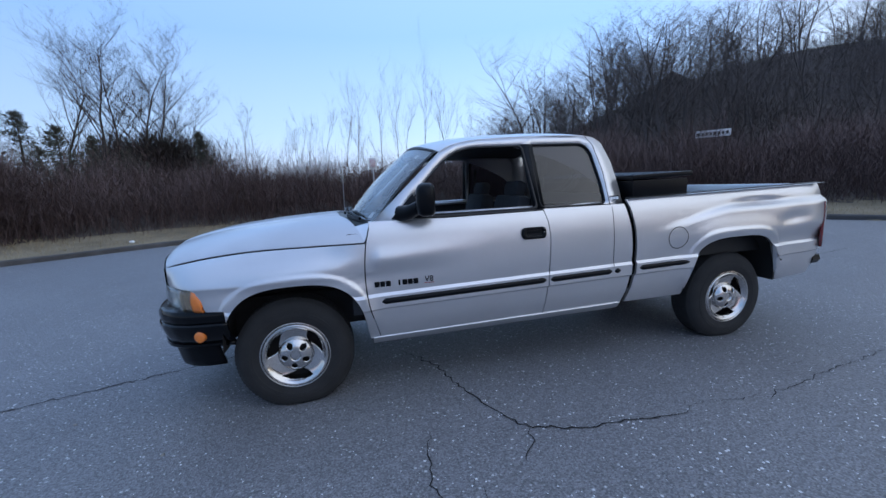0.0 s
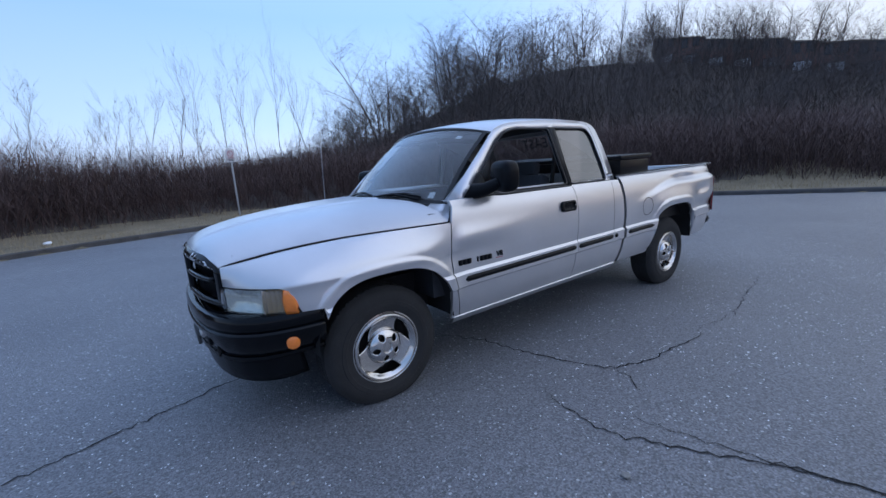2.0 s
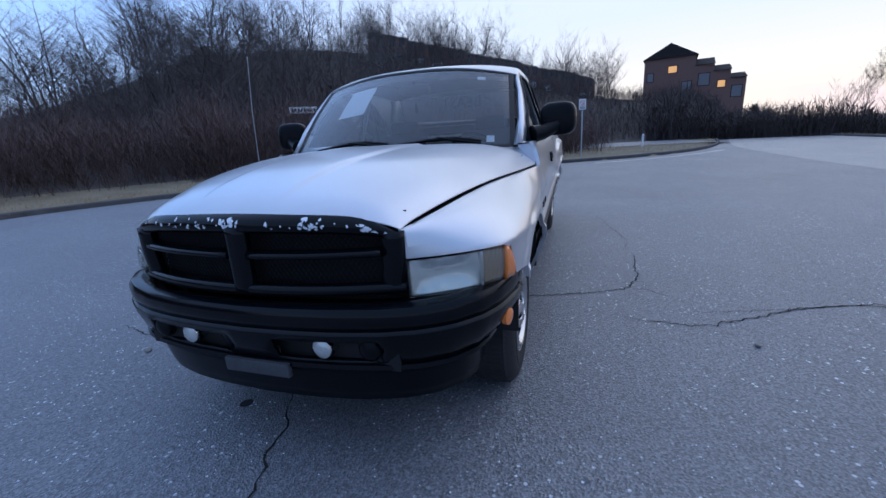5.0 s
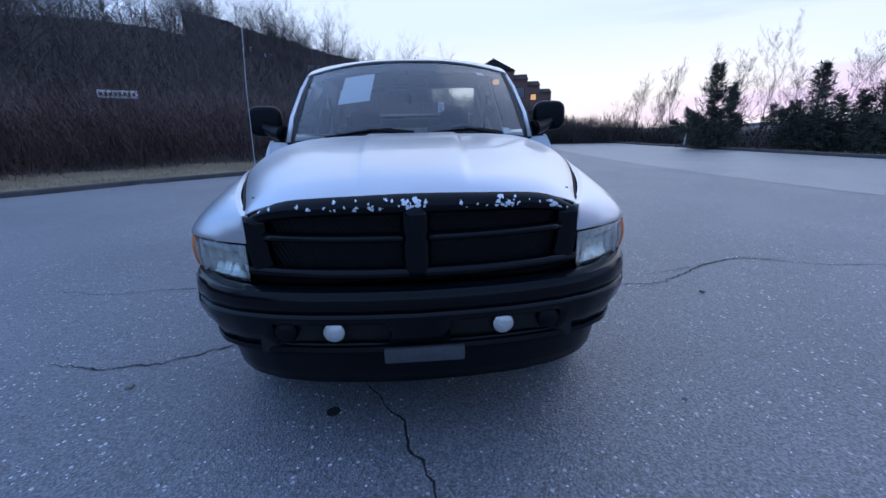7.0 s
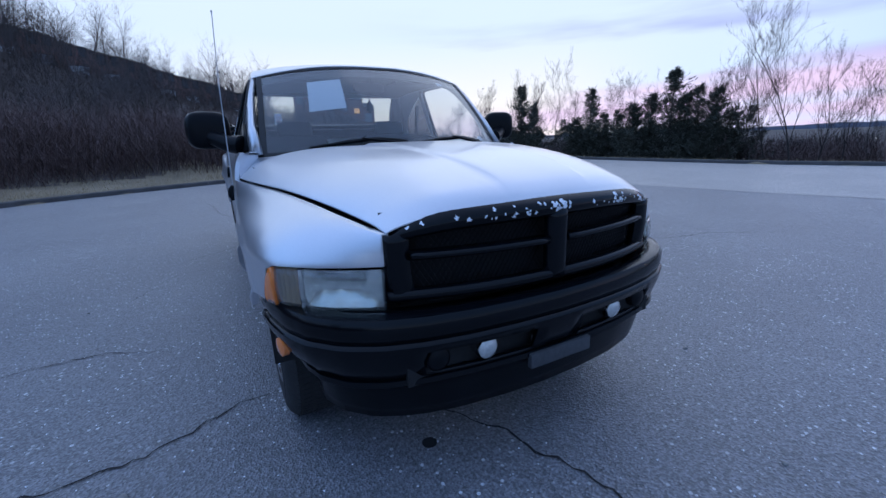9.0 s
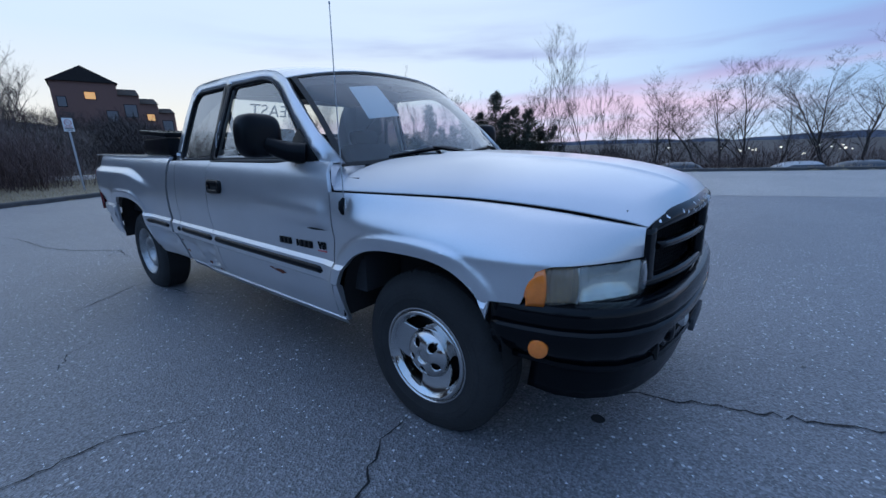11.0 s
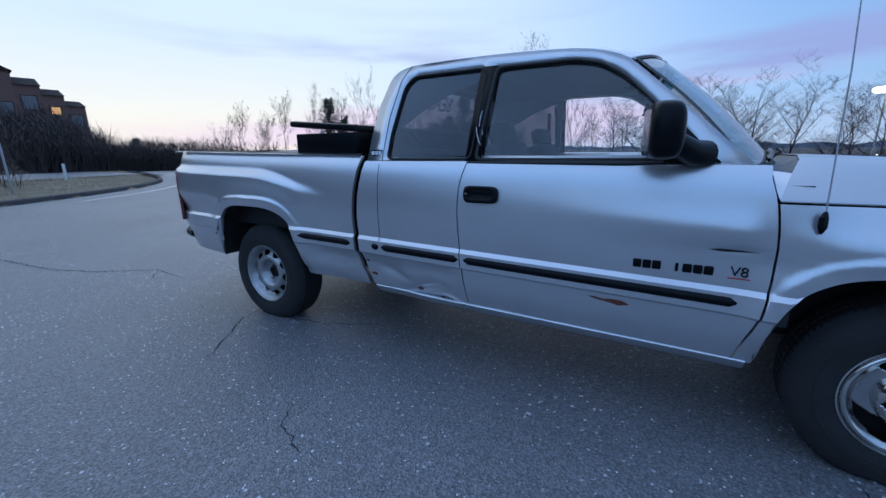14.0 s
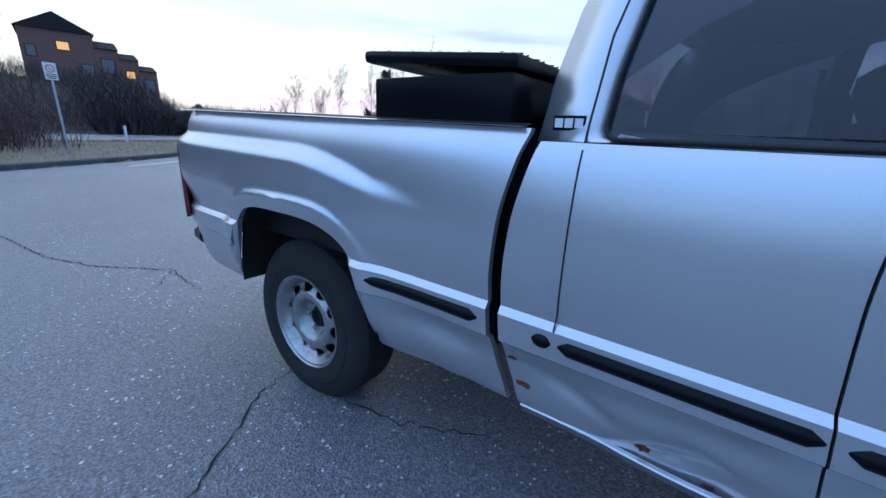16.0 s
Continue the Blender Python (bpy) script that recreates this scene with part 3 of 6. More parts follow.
def arch_q(x, z):
    """Below 1 inside a wheel opening."""
    best = 9
    for cx, a, z0, b, n in ARCHES:
        best = min(best, ((abs(x - cx) / a) ** n + (max(0, z - z0) / b) ** n) ** (1 / n))
    return best


def arch_z(x):
    for cx, a, z0, b, n in ARCHES:
        t = abs(x - cx) / a
        if t < 1:
            return z0 + b * (1 - t**n) ** (1 / n)
    return 0


hood_w = curve([(-0.93, 0.575), (-0.75, 0.615), (-0.5, 0.70), (-0.2, 0.795), (0.1, 0.875), (0.35, 0.92), (0.52, 0.938)])
hood_e = curve([(-0.92, 0.935), (-0.77, 0.962), (-0.5, 1.012), (-0.2, 1.045), (0.1, 1.057), (0.52, 1.062)])
plan = curve([(-0.80, 0.585), (-0.785, 0.612), (-0.745, 0.693), (-0.69, 0.773), (-0.63, 0.838), (-0.56, 0.893), (-0.45, 0.932), (-0.3, 0.953), (-0.1, 0.97)])


def side_y(x, z, s):
    """Half width of the body side at x, z; s is -1 on the driver's side."""
    zz = z - RISE * x
    if zz <= 0.598:
        y = flank(zz)
    elif zz <= 0.712:
        y = 0.954 + 0.018 * min(smooth(0.598, 0.612, zz), 1 - smooth(0.692, 0.712, zz) * 0.9)
    else:
        y = upper(zz)
    if x < 2.5:
        # the fender's shoulder runs back into the door and dies away
        fade = 1 - smooth(0.35, 1.45, x)
        y += 0.017 * fade * math.exp(-((zz - 0.955 + 0.02 * fade) / 0.06) ** 2) - 0.009 * fade * math.exp(-((zz - 0.82) / 0.06) ** 2)
    else:
        # hip over the rear wheel
        fade = smooth(2.65, 3.45, x)
        line = 1.06 - 0.13 * (1 - fade)
        y += 0.034 * fade * smooth(line + 0.025, line - 0.04, zz) * smooth(0.72, 0.88, zz) - 0.012 * fade * smooth(line - 0.02, line + 0.02, zz)
        if x > 4.2:
            y -= 0.06 * ((x - 4.2) / 0.28) ** 2
        y = y if zz < 1.15 else min(y, 0.925)
    q = arch_q(x, z)
    y += (0.013 * smooth(1.15, 1.10, q) + 0.012 * smooth(1.35, 1.1, q)) * smooth(0.42, 0.6, z)
    if x < 0.55:
        w, e = hood_w(x), hood_e(x)
        lim = plan(x)
        y = min(y, lim + (y - lim) * smooth(-0.75, -0.1, x)) if x < -0.1 else y
        zs = 0.86
        if z > zs:
            t = min(1, max(0, (e - z) / (e - zs)))
            arc = 0.55 * math.sqrt(max(0, 1 - (1 - t) ** 2)) + 0.45 * t
            y = w + (max(y, w) - w) * arc
            if x > 0.25:
                full = upper(zz)
                y = y + (full - y) * smooth(0.25, 0.55, x)
    # knocks
    if s > 0:
        y -= 0.018 * math.exp(-((x - 2.33) / 0.13) ** 2 - ((z - 0.56) / 0.075) ** 2)
        y -= 0.012 * math.exp(-((x - 2.02) / 0.10) ** 2 - ((z - 0.47) / 0.05) ** 2)
        y -= 0.026 * math.exp(-((x - 2.75) / 0.16) ** 2 - ((z - 0.60) / 0.06) ** 2)
        if 1.8 < x < 2.95 and 0.40 < z < 0.66:
            edge = smooth(1.8, 1.95, x) * smooth(2.95, 2.8, x) * smooth(0.66, 0.58, z)
            y -= edge * (0.012 + 0.013 * abs(noise.noise(Vector((x * 5.5, 3.0, z * 9)))))
            # sharp creases
            for cx, cz, slope, size in ((2.28, 0.545, 0.35, 0.016), (2.05, 0.475, -0.25, 0.018), (2.70, 0.585, 0.5, 0.012), (1.98, 0.52, 0.6, 0.008)):
                y -= size * max(0, 1 - abs(z - cz - slope * (x - cx)) / 0.03) * max(0, 1 - abs(x - cx) / 0.17)
        y -= 0.008 * math.exp(-((x - 0.60) / 0.09) ** 2 - ((z - 0.875) / 0.012) ** 2)
    else:
        y -= 0.030 * math.exp(-((x - 3.72) / 0.20) ** 2 - ((z - 1.155) / 0.028) ** 2)
        y -= 0.022 * math.exp(-((x - 4.05) / 0.12) ** 2 - ((z - 1.0 - 0.15 * (x - 4.05)) / 0.05) ** 2)
    return y


def side_panel(name, s, x0, x1, ztop, zlow, cols, parent, label=""):
    """A pressed panel between two edge lines x0(z), x1(z)."""
    bm = bmesh.new()
    rows = []
    for u in cols:
        line = []
        for zz in ROWS:
            xm = x0(zz) + (x1(zz) - x0(zz)) * u
            z = zz + RISE * xm
            z = min(max(z, zlow(xm), arch_z(xm)), ztop(xm))
            line.append(bm.verts.new((xm, s * side_y(xm, z, s), z)))
        rows.append(line)
    for a, b in zip(rows, rows[1:]):
        for i in range(len(ROWS) - 1):
            bm.faces.new((a[i], a[i + 1], b[i + 1], b[i]))
    bmesh.ops.remove_doubles(bm, verts=bm.verts, dist=0.0004)
    bmesh.ops.dissolve_degenerate(bm, dist=0.0004, edges=bm.edges)
    ob = part(name, bm, PAINT, parent, label, 28)
    # outward normals, so that the thickness goes in
    n = sum((p.normal.y * p.area for p in ob.data.polygons))
    if n * s < 0:
        ob.data.flip_normals()
    return flange(ob, (0, -s * 0.022, 0))


def arch_cols(x0, x1, k):
    cx, a = ARCHES[k][:2]
    xs = [x for x in lin(x0, x1, 26)] + [cx + a * math.cos(t) for t in lin(0.02, math.pi - 0.02, 44)]
    xs = sorted(x for x in xs if x0 <= x <= x1)
    return [(x - x0) / (x1 - x0) for i, x in enumerate(xs) if i == 0 or x - xs[i - 1] > 0.0015]


door_front = curve([(0.38, 0.575), (0.50, 0.545), (0.62, 0.512), (0.75, 0.497), (0.90, 0.497), (1.05, 0.515), (1.14, 0.54)])
door_rear = curve([(0.38, 1.775), (0.6, 1.80), (0.9, 1.822), (1.05, 1.815), (1.17, 1.785)])
cab_rear = curve([(0.36, 2.44), (0.55, 2.485), (0.75, 2.505), (0.95, 2.495), (1.1, 2.465), (1.17, 2.445)])
BELT = 1.195


def lamp_top(x):
    """Lower edge of the fender, over the lamp and the bumper's end."""
    if x < -0.56:
        return 0.855
    if x < -0.476:
        return 0.716 + 0.139 * math.sqrt(max(0, 1 - ((x + 0.56) / 0.084) ** 2))
    return 0.716 if x < -0.36 else 0.0


for s, side in ((-1, "driver's"), (1, "passenger's")):
    cols = arch_cols(-0.783, 0.492, 0)
    side_panel("front_fender", s, lambda z: -0.783, lambda z: door_front(z) - 0.006, lambda x: hood_e(x) - 0.004, lambda x: max(0.40, lamp_top(x)), cols, truck, "silver front fender with flared wheel arch")
    door = side_panel("door", s, lambda z: door_front(z) + 0.002, lambda z: door_rear(z) - 0.003, lambda x: BELT, lambda x: 0.405, lin(0, 1, 40), truck,
                      "silver passenger door with torn rust hole and scuffs" if s > 0 else "silver driver's door with lowered window")
    side_panel("cab_corner_panel", s, lambda z: door_rear(z) + 0.003, lambda z: cab_rear(z), lambda x: BELT + 0.01, lambda x: 0.41 + (0.03 * smooth(2.2, 2.45, x) if s > 0 else 0), lin(0, 1, 22), truck,
               "silver rear cab panel, dented at the sill" if s > 0 else "")
    bed = side_panel("bed_side", s, lambda z: cab_rear(z) + 0.04, lambda z: 4.47 - 0.10 * smooth(0.62, 0.45, z), lambda x: 1.19 + 0.018 * x, lambda x: 0.43 + 0.05 * smooth(3.6, 4.4, x),
                     arch_cols(2.535, 4.47, 1), truck, "silver pickup bed side with dents")
    # rubbing strip in three lengths
    for x0, x1, owner in ((0.585, 1.785, door), (1.81, 2.33, truck), (2.345, 2.40, truck), (2.565, 3.01, bed)):
        bm = bmesh.new()
        n = max(3, int((x1 - x0) / 0.05))
        def strip(u, v):
            x = x0 + (x1 - x0) * u
            end = 1 - max(0, 1 - min(x - x0, x1 - x) / 0.03) ** 2
            z = 0.657 + RISE * x + 0.021 * v * math.sqrt(max(0.02, end))
            return (x, s * (side_y(x, z, s) + 0.013 * (1 - v * v) * math.sqrt(end) - 0.001), z)
        sheet(bm, strip, lin(0, 1, n * 2), lin(-1, 1, 7))
        part("rubbing_strip", bm, BLACK, owner, "black rubber rubbing strip")
    # door handle: black bezel, recess and paddle
    bm = bmesh.new()
    hx, hz = 1.69, 1.043
    hy = side_y(hx, hz, s)
    filled(bm, [rounded([(-0.092, -0.042), (0.092, -0.042), (0.092, 0.042), (-0.092, 0.042)], 0.034, 6), rounded([(-0.06, -0.02), (0.07, -0.02), (0.07, 0.024), (-0.06, 0.024)], 0.018, 4)],
           lambda u, v: (hx + u, s * (side_y(hx + u, hz + v, s) + 0.006), hz + v))
    handle = thicken(part("door_handle", bm, BLACK, door, "black pull handle"), 0.02, 0)
    bm = bmesh.new()
    box(bm, hx - 0.075, hx + 0.08, s * hy - 0.003, s * hy + 0.003, hz - 0.03, hz + 0.03, 0)
    part("handle_recess", bm, DARK, handle)
    bm = bmesh.new()
    box(bm, hx - 0.055, hx + 0.065, s * hy - 0.004, s * hy + 0.004, hz - 0.004, hz + 0.018, 0.004)
    part("paddle", bm, BLACK, handle)
    bm = bmesh.new()
    lathe(bm, [(0, -0.004), (0.009, -0.004), (0.009, 0.004), (0, 0.004)], 16, pose(hx + 0.078, s * (hy + 0.012), hz))
    part("lock_cylinder", bm, CHROME, handle)
    # sills and the dark underbody edge
    bm = bmesh.new()
    LIP = [(0.900, 0.402), (0.911, 0.400), (0.914, 0.396), (0.912, 0.391), (0.900, 0.380), (0.890, 0.360), (0.85, 0.335)]
    sheet(bm, lambda u, k: (u, s * (LIP[k][0] - (0.02 * noise.noise(Vector((u * 7, 1, 0))) ** 2 + 0.02 * smooth(2.0, 2.3, u) if s > 0 else 0)), LIP[k][1] + 0.014 * u), lin(0.52, 2.44, 40), range(len(LIP)))
    part("rocker_sill", bm, PAINT, truck)
    # maker's badge letters as plain blocks, and the engine badge
    bx0 = 0.545 if s < 0 else 0.675
    for i in range(8):
        if i == 3:
            continue
        w = 0.033 if i != 4 else 0.012
        x, z = bx0 + 0.02 + (i if s < 0 else 7 - i) * 0.037, 0.785
        yy = side_y(x, z, s)
        bm = bmesh.new()
        loops = [rounded([(-w / 2, -0.018), (w / 2, -0.018), (w / 2, 0.018), (-w / 2, 0.018)], 0.005, 2)]
        filled(bm, loops, lambda u, v: (x + u, s * (yy + 0.003), z + v))
        thicken(part("badge_block", bm, BLACK, door), 0.006, 0)
    vx = 0.915 if s < 0 else 0.595
    lettering("engine_badge", "V8", 0.055, BLACK, pose(vx, s * (side_y(vx, 0.788, s) + 0.003), 0.79, 90, 0, 0 if s < 0 else 180), door, 0.004)
    bm = bmesh.new()
    box(bm, vx - 0.036, vx + 0.036, s * side_y(vx, 0.765, s) - 0.001, s * side_y(vx, 0.765, s) + 0.005, 0.762, 0.766)
    part("badge_underline", bm, SIGNRED, door)

# torn hole with rust on the passenger door
bm = bmesh.new()
pts = [(-0.10, 0.006), (-0.06, 0.010), (-0.03, 0.004), (0.0, 0.012), (0.05, 0.014), (0.085, 0.002), (0.04, -0.012), (0.0, -0.006), (-0.05, -0.003)]
filled(bm, [pts], lambda u, v: (1.05 - u, side_y(1.05 - u, 0.588 + v, 1) + 0.0025, 0.588 + v - 0.06 * u))
part("rust_hole", bm, RUST, truck, "rusty tear in the door skin")
for cx, cz, w in ((2.465, 0.60, 0.012), (2.10, 0.462, 0.022), (2.43, 0.515, 0.018), (1.95, 0.43, 0.014)):
    bm = bmesh.new()
    pts = [(w * (0.5 + random.random()) * math.cos(a), 0.6 * w * (0.4 + random.random()) * math.sin(a)) for a in lin(0, 5.9, 15)]
    filled(bm, [pts], lambda u, v: (cx + u, side_y(cx + u, cz + v, 1) + 0.002, cz + v))
    part("rust_patch", bm, RUST, truck, "rust patch")
# scrape at the passenger fender seam
bm = bmesh.new()
pts = [(-0.08, 0.0), (-0.02, 0.004), (0.05, 0.006), (0.09, 0.0), (0.04, -0.005), (-0.03, -0.002)]
filled(bm, [pts], lambda u, v: (0.62 + u, side_y(0.62 + u, 0.872 + v, 1) + 0.002, 0.872 + v))
part("scrape", bm, DARK, truck, "dark scrape")
# fuel flap ring
bm = bmesh.new()
for k in range(40):
    a0, a1 = 2 * math.pi * k / 40, 2 * math.pi * (k + 1) / 40
    q = [(2.91 + r * math.cos(a), 0.915 + r * math.sin(a)) for r, a in ((0.082, a0), (0.088, a0), (0.088, a1), (0.082, a1))]
    bm.faces.new([bm.verts.new((x, -side_y(x, z, -1) - 0.0015, z)) for x, z in q])
part("fuel_flap", bm, SEAL, truck)

# ---- hood ----
hood_c = curve([(-0.93, 1.028), (-0.84, 1.068), (-0.7, 1.112), (-0.5, 1.152), (-0.2, 1.185), (0.1, 1.205), (0.35, 1.212), (0.52, 1.208)])
nose = lambda y: -0.897 + 0.105 * (abs(y) / 0.6) ** 2.3


def hood_f(v, u):
    rear = 0.33 + 0.175 * abs(u) ** 1.8
    x = nose(u * 0.56) + 0.02 + (rear - nose(u * 0.56) - 0.02) * v
    w = hood_w(x) - 0.011
    y = u * w
    e, c = hood_e(x) + 0.006, hood_c(x)
    z = e + (c - e) * (1 - abs(u) ** (3.2 + 2.2 * v)) ** 0.85
    z += 0.011 * smooth(0.262, 0.225, abs(y) / (0.75 + 0.35 * v)) * smooth(0.0, 0.12, v)
    if v < 0.06:
        z -= 0.03 * (1 - v / 0.06) ** 2 * (1 - 0.8 * abs(u) ** 6)
    return (x, y, z)


bm = bmesh.new()
us = sorted(set([round(math.sin(a), 4) for a in lin(-math.pi / 2, math.pi / 2, 41)] + lin(-0.4, 0.4, 33)))
sheet(bm, hood_f, [0, 0.01, 0.02, 0.04, 0.06] + lin(0.09, 1, 24), us)
hood = part("hood", bm, HOODPAINT, truck, "long silver hood with raised centre", 40)
flange(hood, (0, 0, -0.004))
# dark gap under the hood edge
for s in (-1, 1):
    bm = bmesh.new()
    sheet(bm, lambda x, v: (x, s * (hood_w(x) - 0.03 + 0.03 * v), hood_e(x) - 0.02 + 0.02 * v), lin(-0.735, 0.49, 20), [-0.5, 1.0])
    part("hood_gap", bm, SEAL, truck)

# ---- grille ----
grille = assembly("grille", truck, "black-painted grille with flaking paint")


def bar(name, f, us, vs, mat=None):
    bm = bmesh.new()
    sheet(bm, f, us, vs)
    return thicken(part(name, bm, mat or BLACKPAINT, grille, angle=45), 0.012, 0)


CAP = [(0.962, 0.035), (0.966, 0.012), (0.975, 0.0), (0.988, -0.004), (1.002, 0.0), (1.015, 0.012), (1.025, 0.032), (1.031, 0.06)]


def cap_f(y, k):
    i = min(int(k), len(CAP) - 2)
    t = k - i
    z, d = CAP[i][0] * (1 - t) + CAP[i + 1][0] * t, CAP[i][1] * (1 - t) + CAP[i + 1][1] * t
    q = abs(y) / 0.605
    return (nose(y) + d * (1 - 0.55 * q**6) + 0.008 * q**14, y * 0.985, z - 0.026 * q**5 - 0.014 * q**2 - 0.050 * q**9 * smooth(2, 6, k))


ys = sorted(set(lin(-0.56, 0.56, 29) + [0.58, 0.595, 0.605, -0.58, -0.595, -0.605]))
bar("grille_cap", cap_f, ys, lin(0, len(CAP) - 1, 15))
bar("grille_foot", lambda y, v: (nose(y) + 0.022 * (2 * v - 1) ** 4, y, 0.735 + 0.034 * v), ys, lin(0, 1, 7))
bar("centre_bar", lambda z, v: (nose(0) - 0.004 + 0.03 * abs(v) ** 4, 0.046 * v, z), lin(0.74, 0.99, 8), lin(-1, 1, 9))
for s in (-1, 1):
    prof = [(0.525, 0.03), (0.532, 0.008), (0.55, 0.0), (0.575, 0.0), (0.595, 0.008), (0.604, 0.03), (0.606, 0.07), (0.604, 0.11)]
    bar("side_bar", lambda z, k: (nose(0.57) + prof[int(k)][1], s * (prof[int(k)][0] - 0.015 * smooth(0.85, 0.735, z)), z), lin(0.737, 0.952, 9), range(len(prof)))
    bar("cross_bar", lambda y, v: (nose(y) - 0.002 + 0.03 * abs(v) ** 3, s * y, 0.878 + 0.012 * v + 0.006 * y), lin(0.045, 0.53, 14), lin(-1, 1, 9))
    for z0, z1 in ((0.765, 0.868), (0.886, 0.967)):
        bm = bmesh.new()
        # fine mesh of crossing wires
        for k in range(30):
            y = 0.03 + k * 0.0185
            for d in (-1, 1):
                a, b = (y, z0), (y + d * 0.06, z1)
                if 0.03 < b[0] < 0.55:
                    tube(bm, [(nose(a[0]) + 0.045, s * a[0], a[1]), (nose(b[0]) + 0.045, s * b[0], b[1])], 0.0018, 4, False)
        part("grille_mesh", bm, BLACK, grille)
        bar("opening_lip", lambda y, v: (nose(y) + 0.004 + 0.02 * v, s * y, z0 - 0.002 + 0.006 * v), lin(0.05, 0.525, 12), lin(0, 1, 3))
bm = bmesh.new()
sheet(bm, lambda u, v: (nose(u) + 0.085, u, 0.72 + v * 0.29), lin(-0.59, 0.59, 12), [0, 1])
part("radiator_panel", bm, DARK, grille)
# flakes where the black paint has gone
rng = random.Random(5)
for k in range(75):
    y = rng.choice([rng.uniform(-0.55, 0.55), rng.gauss(0.0, 0.02), rng.gauss(0.14, 0.05), rng.gauss(-0.30, 0.03), rng.gauss(-0.5, 0.04)])
    y = max(-0.56, min(0.56, y))
    kk = rng.uniform(2.2, 4.8)
    r = rng.uniform(0.0025, 0.0095)
    bm = bmesh.new()
    pts = [(y + r * rng.uniform(0.3, 1.5) * math.cos(a), kk + r * 75 * rng.uniform(0.3, 1.5) * math.sin(a)) for a in lin(0, 5.7, 11)]
    filled(bm, [pts], lambda u, v: Vector(cap_f(u, max(0, min(6.9, v)))) + Vector((-0.0075, 0, 0.002)))
    part("paint_flake", bm, CHIP, grille, "pale bare patch")

# ---- headlights ----
LAMP = [(-0.787, 0.608), (-0.745, 0.69), (-0.69, 0.77), (-0.63, 0.835), (-0.575, 0.88), (-0.525, 0.906), (-0.482, 0.922)]


def along(line, t):
    k = min(int(t * (len(line) - 1)), len(line) - 2)
    f = t * (len(line) - 1) - k
    return line[k][0] + (line[k + 1][0] - line[k][0]) * f, line[k][1] + (line[k + 1][1] - line[k][1]) * f


for s in (-1, 1):
    lamp = assembly("headlight", truck, "hazed headlight with amber corner lens")
    for name, t0, t1, mat in (("headlight_lens", 0.0, 0.50, LAMPGLASS), ("corner_lens", 0.505, 0.78, CORNERGLASS), ("turn_lens", 0.78, 1.0, AMBER)):
        bm = bmesh.new()
        def f(t, v):
            x, y = along(LAMP, t)
            top = 0.716 + 0.131 * math.sqrt(max(0.0, 1 - max(0, (t - 0.74) / 0.27) ** 2.4))
            z = 0.716 + (top - 0.716) * v
            bulge = 0.010 * math.sin(v * math.pi)
            return (x - bulge - 0.004, s * (y + bulge * 0.6 + 0.002), z)
        sheet(bm, f, lin(t0, t1, 9), lin(0, 1, 7))
        thicken(part(name, bm, mat, lamp, "yellowed lens" if mat is CORNERGLASS else ""), 0.02 if mat is AMBER else 0.003, 0)
    bm = bmesh.new()
    sheet(bm, lambda t, v: (along(LAMP, t)[0] + 0.060, s * (along(LAMP, t)[1] - 0.05), 0.705 + 0.150 * v), lin(0, 1, 8), [0, 1])
    part("lamp_bowl", bm, BLACK, lamp)
    # bright bowl behind the lamp, dull one behind the corner, a rib between
    for name, t0, t1, depth, mat in (("reflector", 0.02, 0.49, 0.085, REFLECTOR), ("corner_reflector", 0.51, 0.80, 0.03, DULLREFLECTOR)):
        bm = bmesh.new()
        def bowl(t, v):
            q = (t - t0) / (t1 - t0)
            x, y = along(LAMP, t)
            d = 0.006 + depth * (1 - (2 * q - 1) ** 2) * (1 - (2 * v - 1) ** 2) * 0.3 + 0.004 * abs(math.sin(q * 16))
            return (x + d, s * (y - d * 0.6), 0.719 + 0.125 * v)
        sheet(bm, bowl, lin(t0, t1, 33), lin(0, 1, 11))
        part(name, bm, mat, lamp)
    bm = bmesh.new()
    x, y = along(LAMP, 0.5)
    box(bm, x - 0.010, x + 0.012, s * y - 0.006, s * y + 0.006, 0.720, 0.846, 0.002)
    part("lens_rib", bm, FOGLENS, lamp)

# ---- front bumper ----
bplan = curve([(p[0], p[1]) for p in ((0.0, -0.915), (0.36, -0.897), (0.65, -0.830), (0.835, -0.685))])
PL = [(0.0, -0.915), (0.18, -0.911), (0.36, -0.897), (0.52, -0.870), (0.65, -0.830), (0.755, -0.770), (0.835, -0.685), (0.882, -0.595), (0.912, -0.48), (0.928, -0.362)]
PROF = [(0.07, 0.708), (0.02, 0.708), (0.0, 0.702), (-0.008, 0.688), (-0.009, 0.660), (-0.003, 0.634), (0.001, 0.624), (-0.009, 0.619), (-0.013, 0.612), (-0.010, 0.590), (0.004, 0.540), (0.020, 0.490), (0.027, 0.476),
        (0.014, 0.471), (0.012, 0.464), (0.024, 0.455), (0.07, 0.448)]


def bumper_pt(t, k):
    """t runs -1..1 from side to side."""
    d, z = PROF[k]
    a = abs(t)
    y, x = along([(p, q) for p, q in PL], a)
    y2, x2 = along(PL, min(1, a + 0.02))
    y1, x1 = along(PL, max(0, a - 0.02))
    n = Vector((-(y2 - y1), (x2 - x1))).normalized()
    pull = d + 0.06 * smooth(0.56, 0.45, z) * smooth(0.45, 1.0, a)
    drop = 0.05 * smooth(0.55, 1.0, a) * smooth(0.45, 0.36, z)
    return (x - n.x * pull * 1.0, math.copysign(max(0, y - n.y * pull), t) if t else 0.0, z + drop - 0.014 * (1 - a**2) * smooth(0.45, 0.7, z) + 0.012 * a)


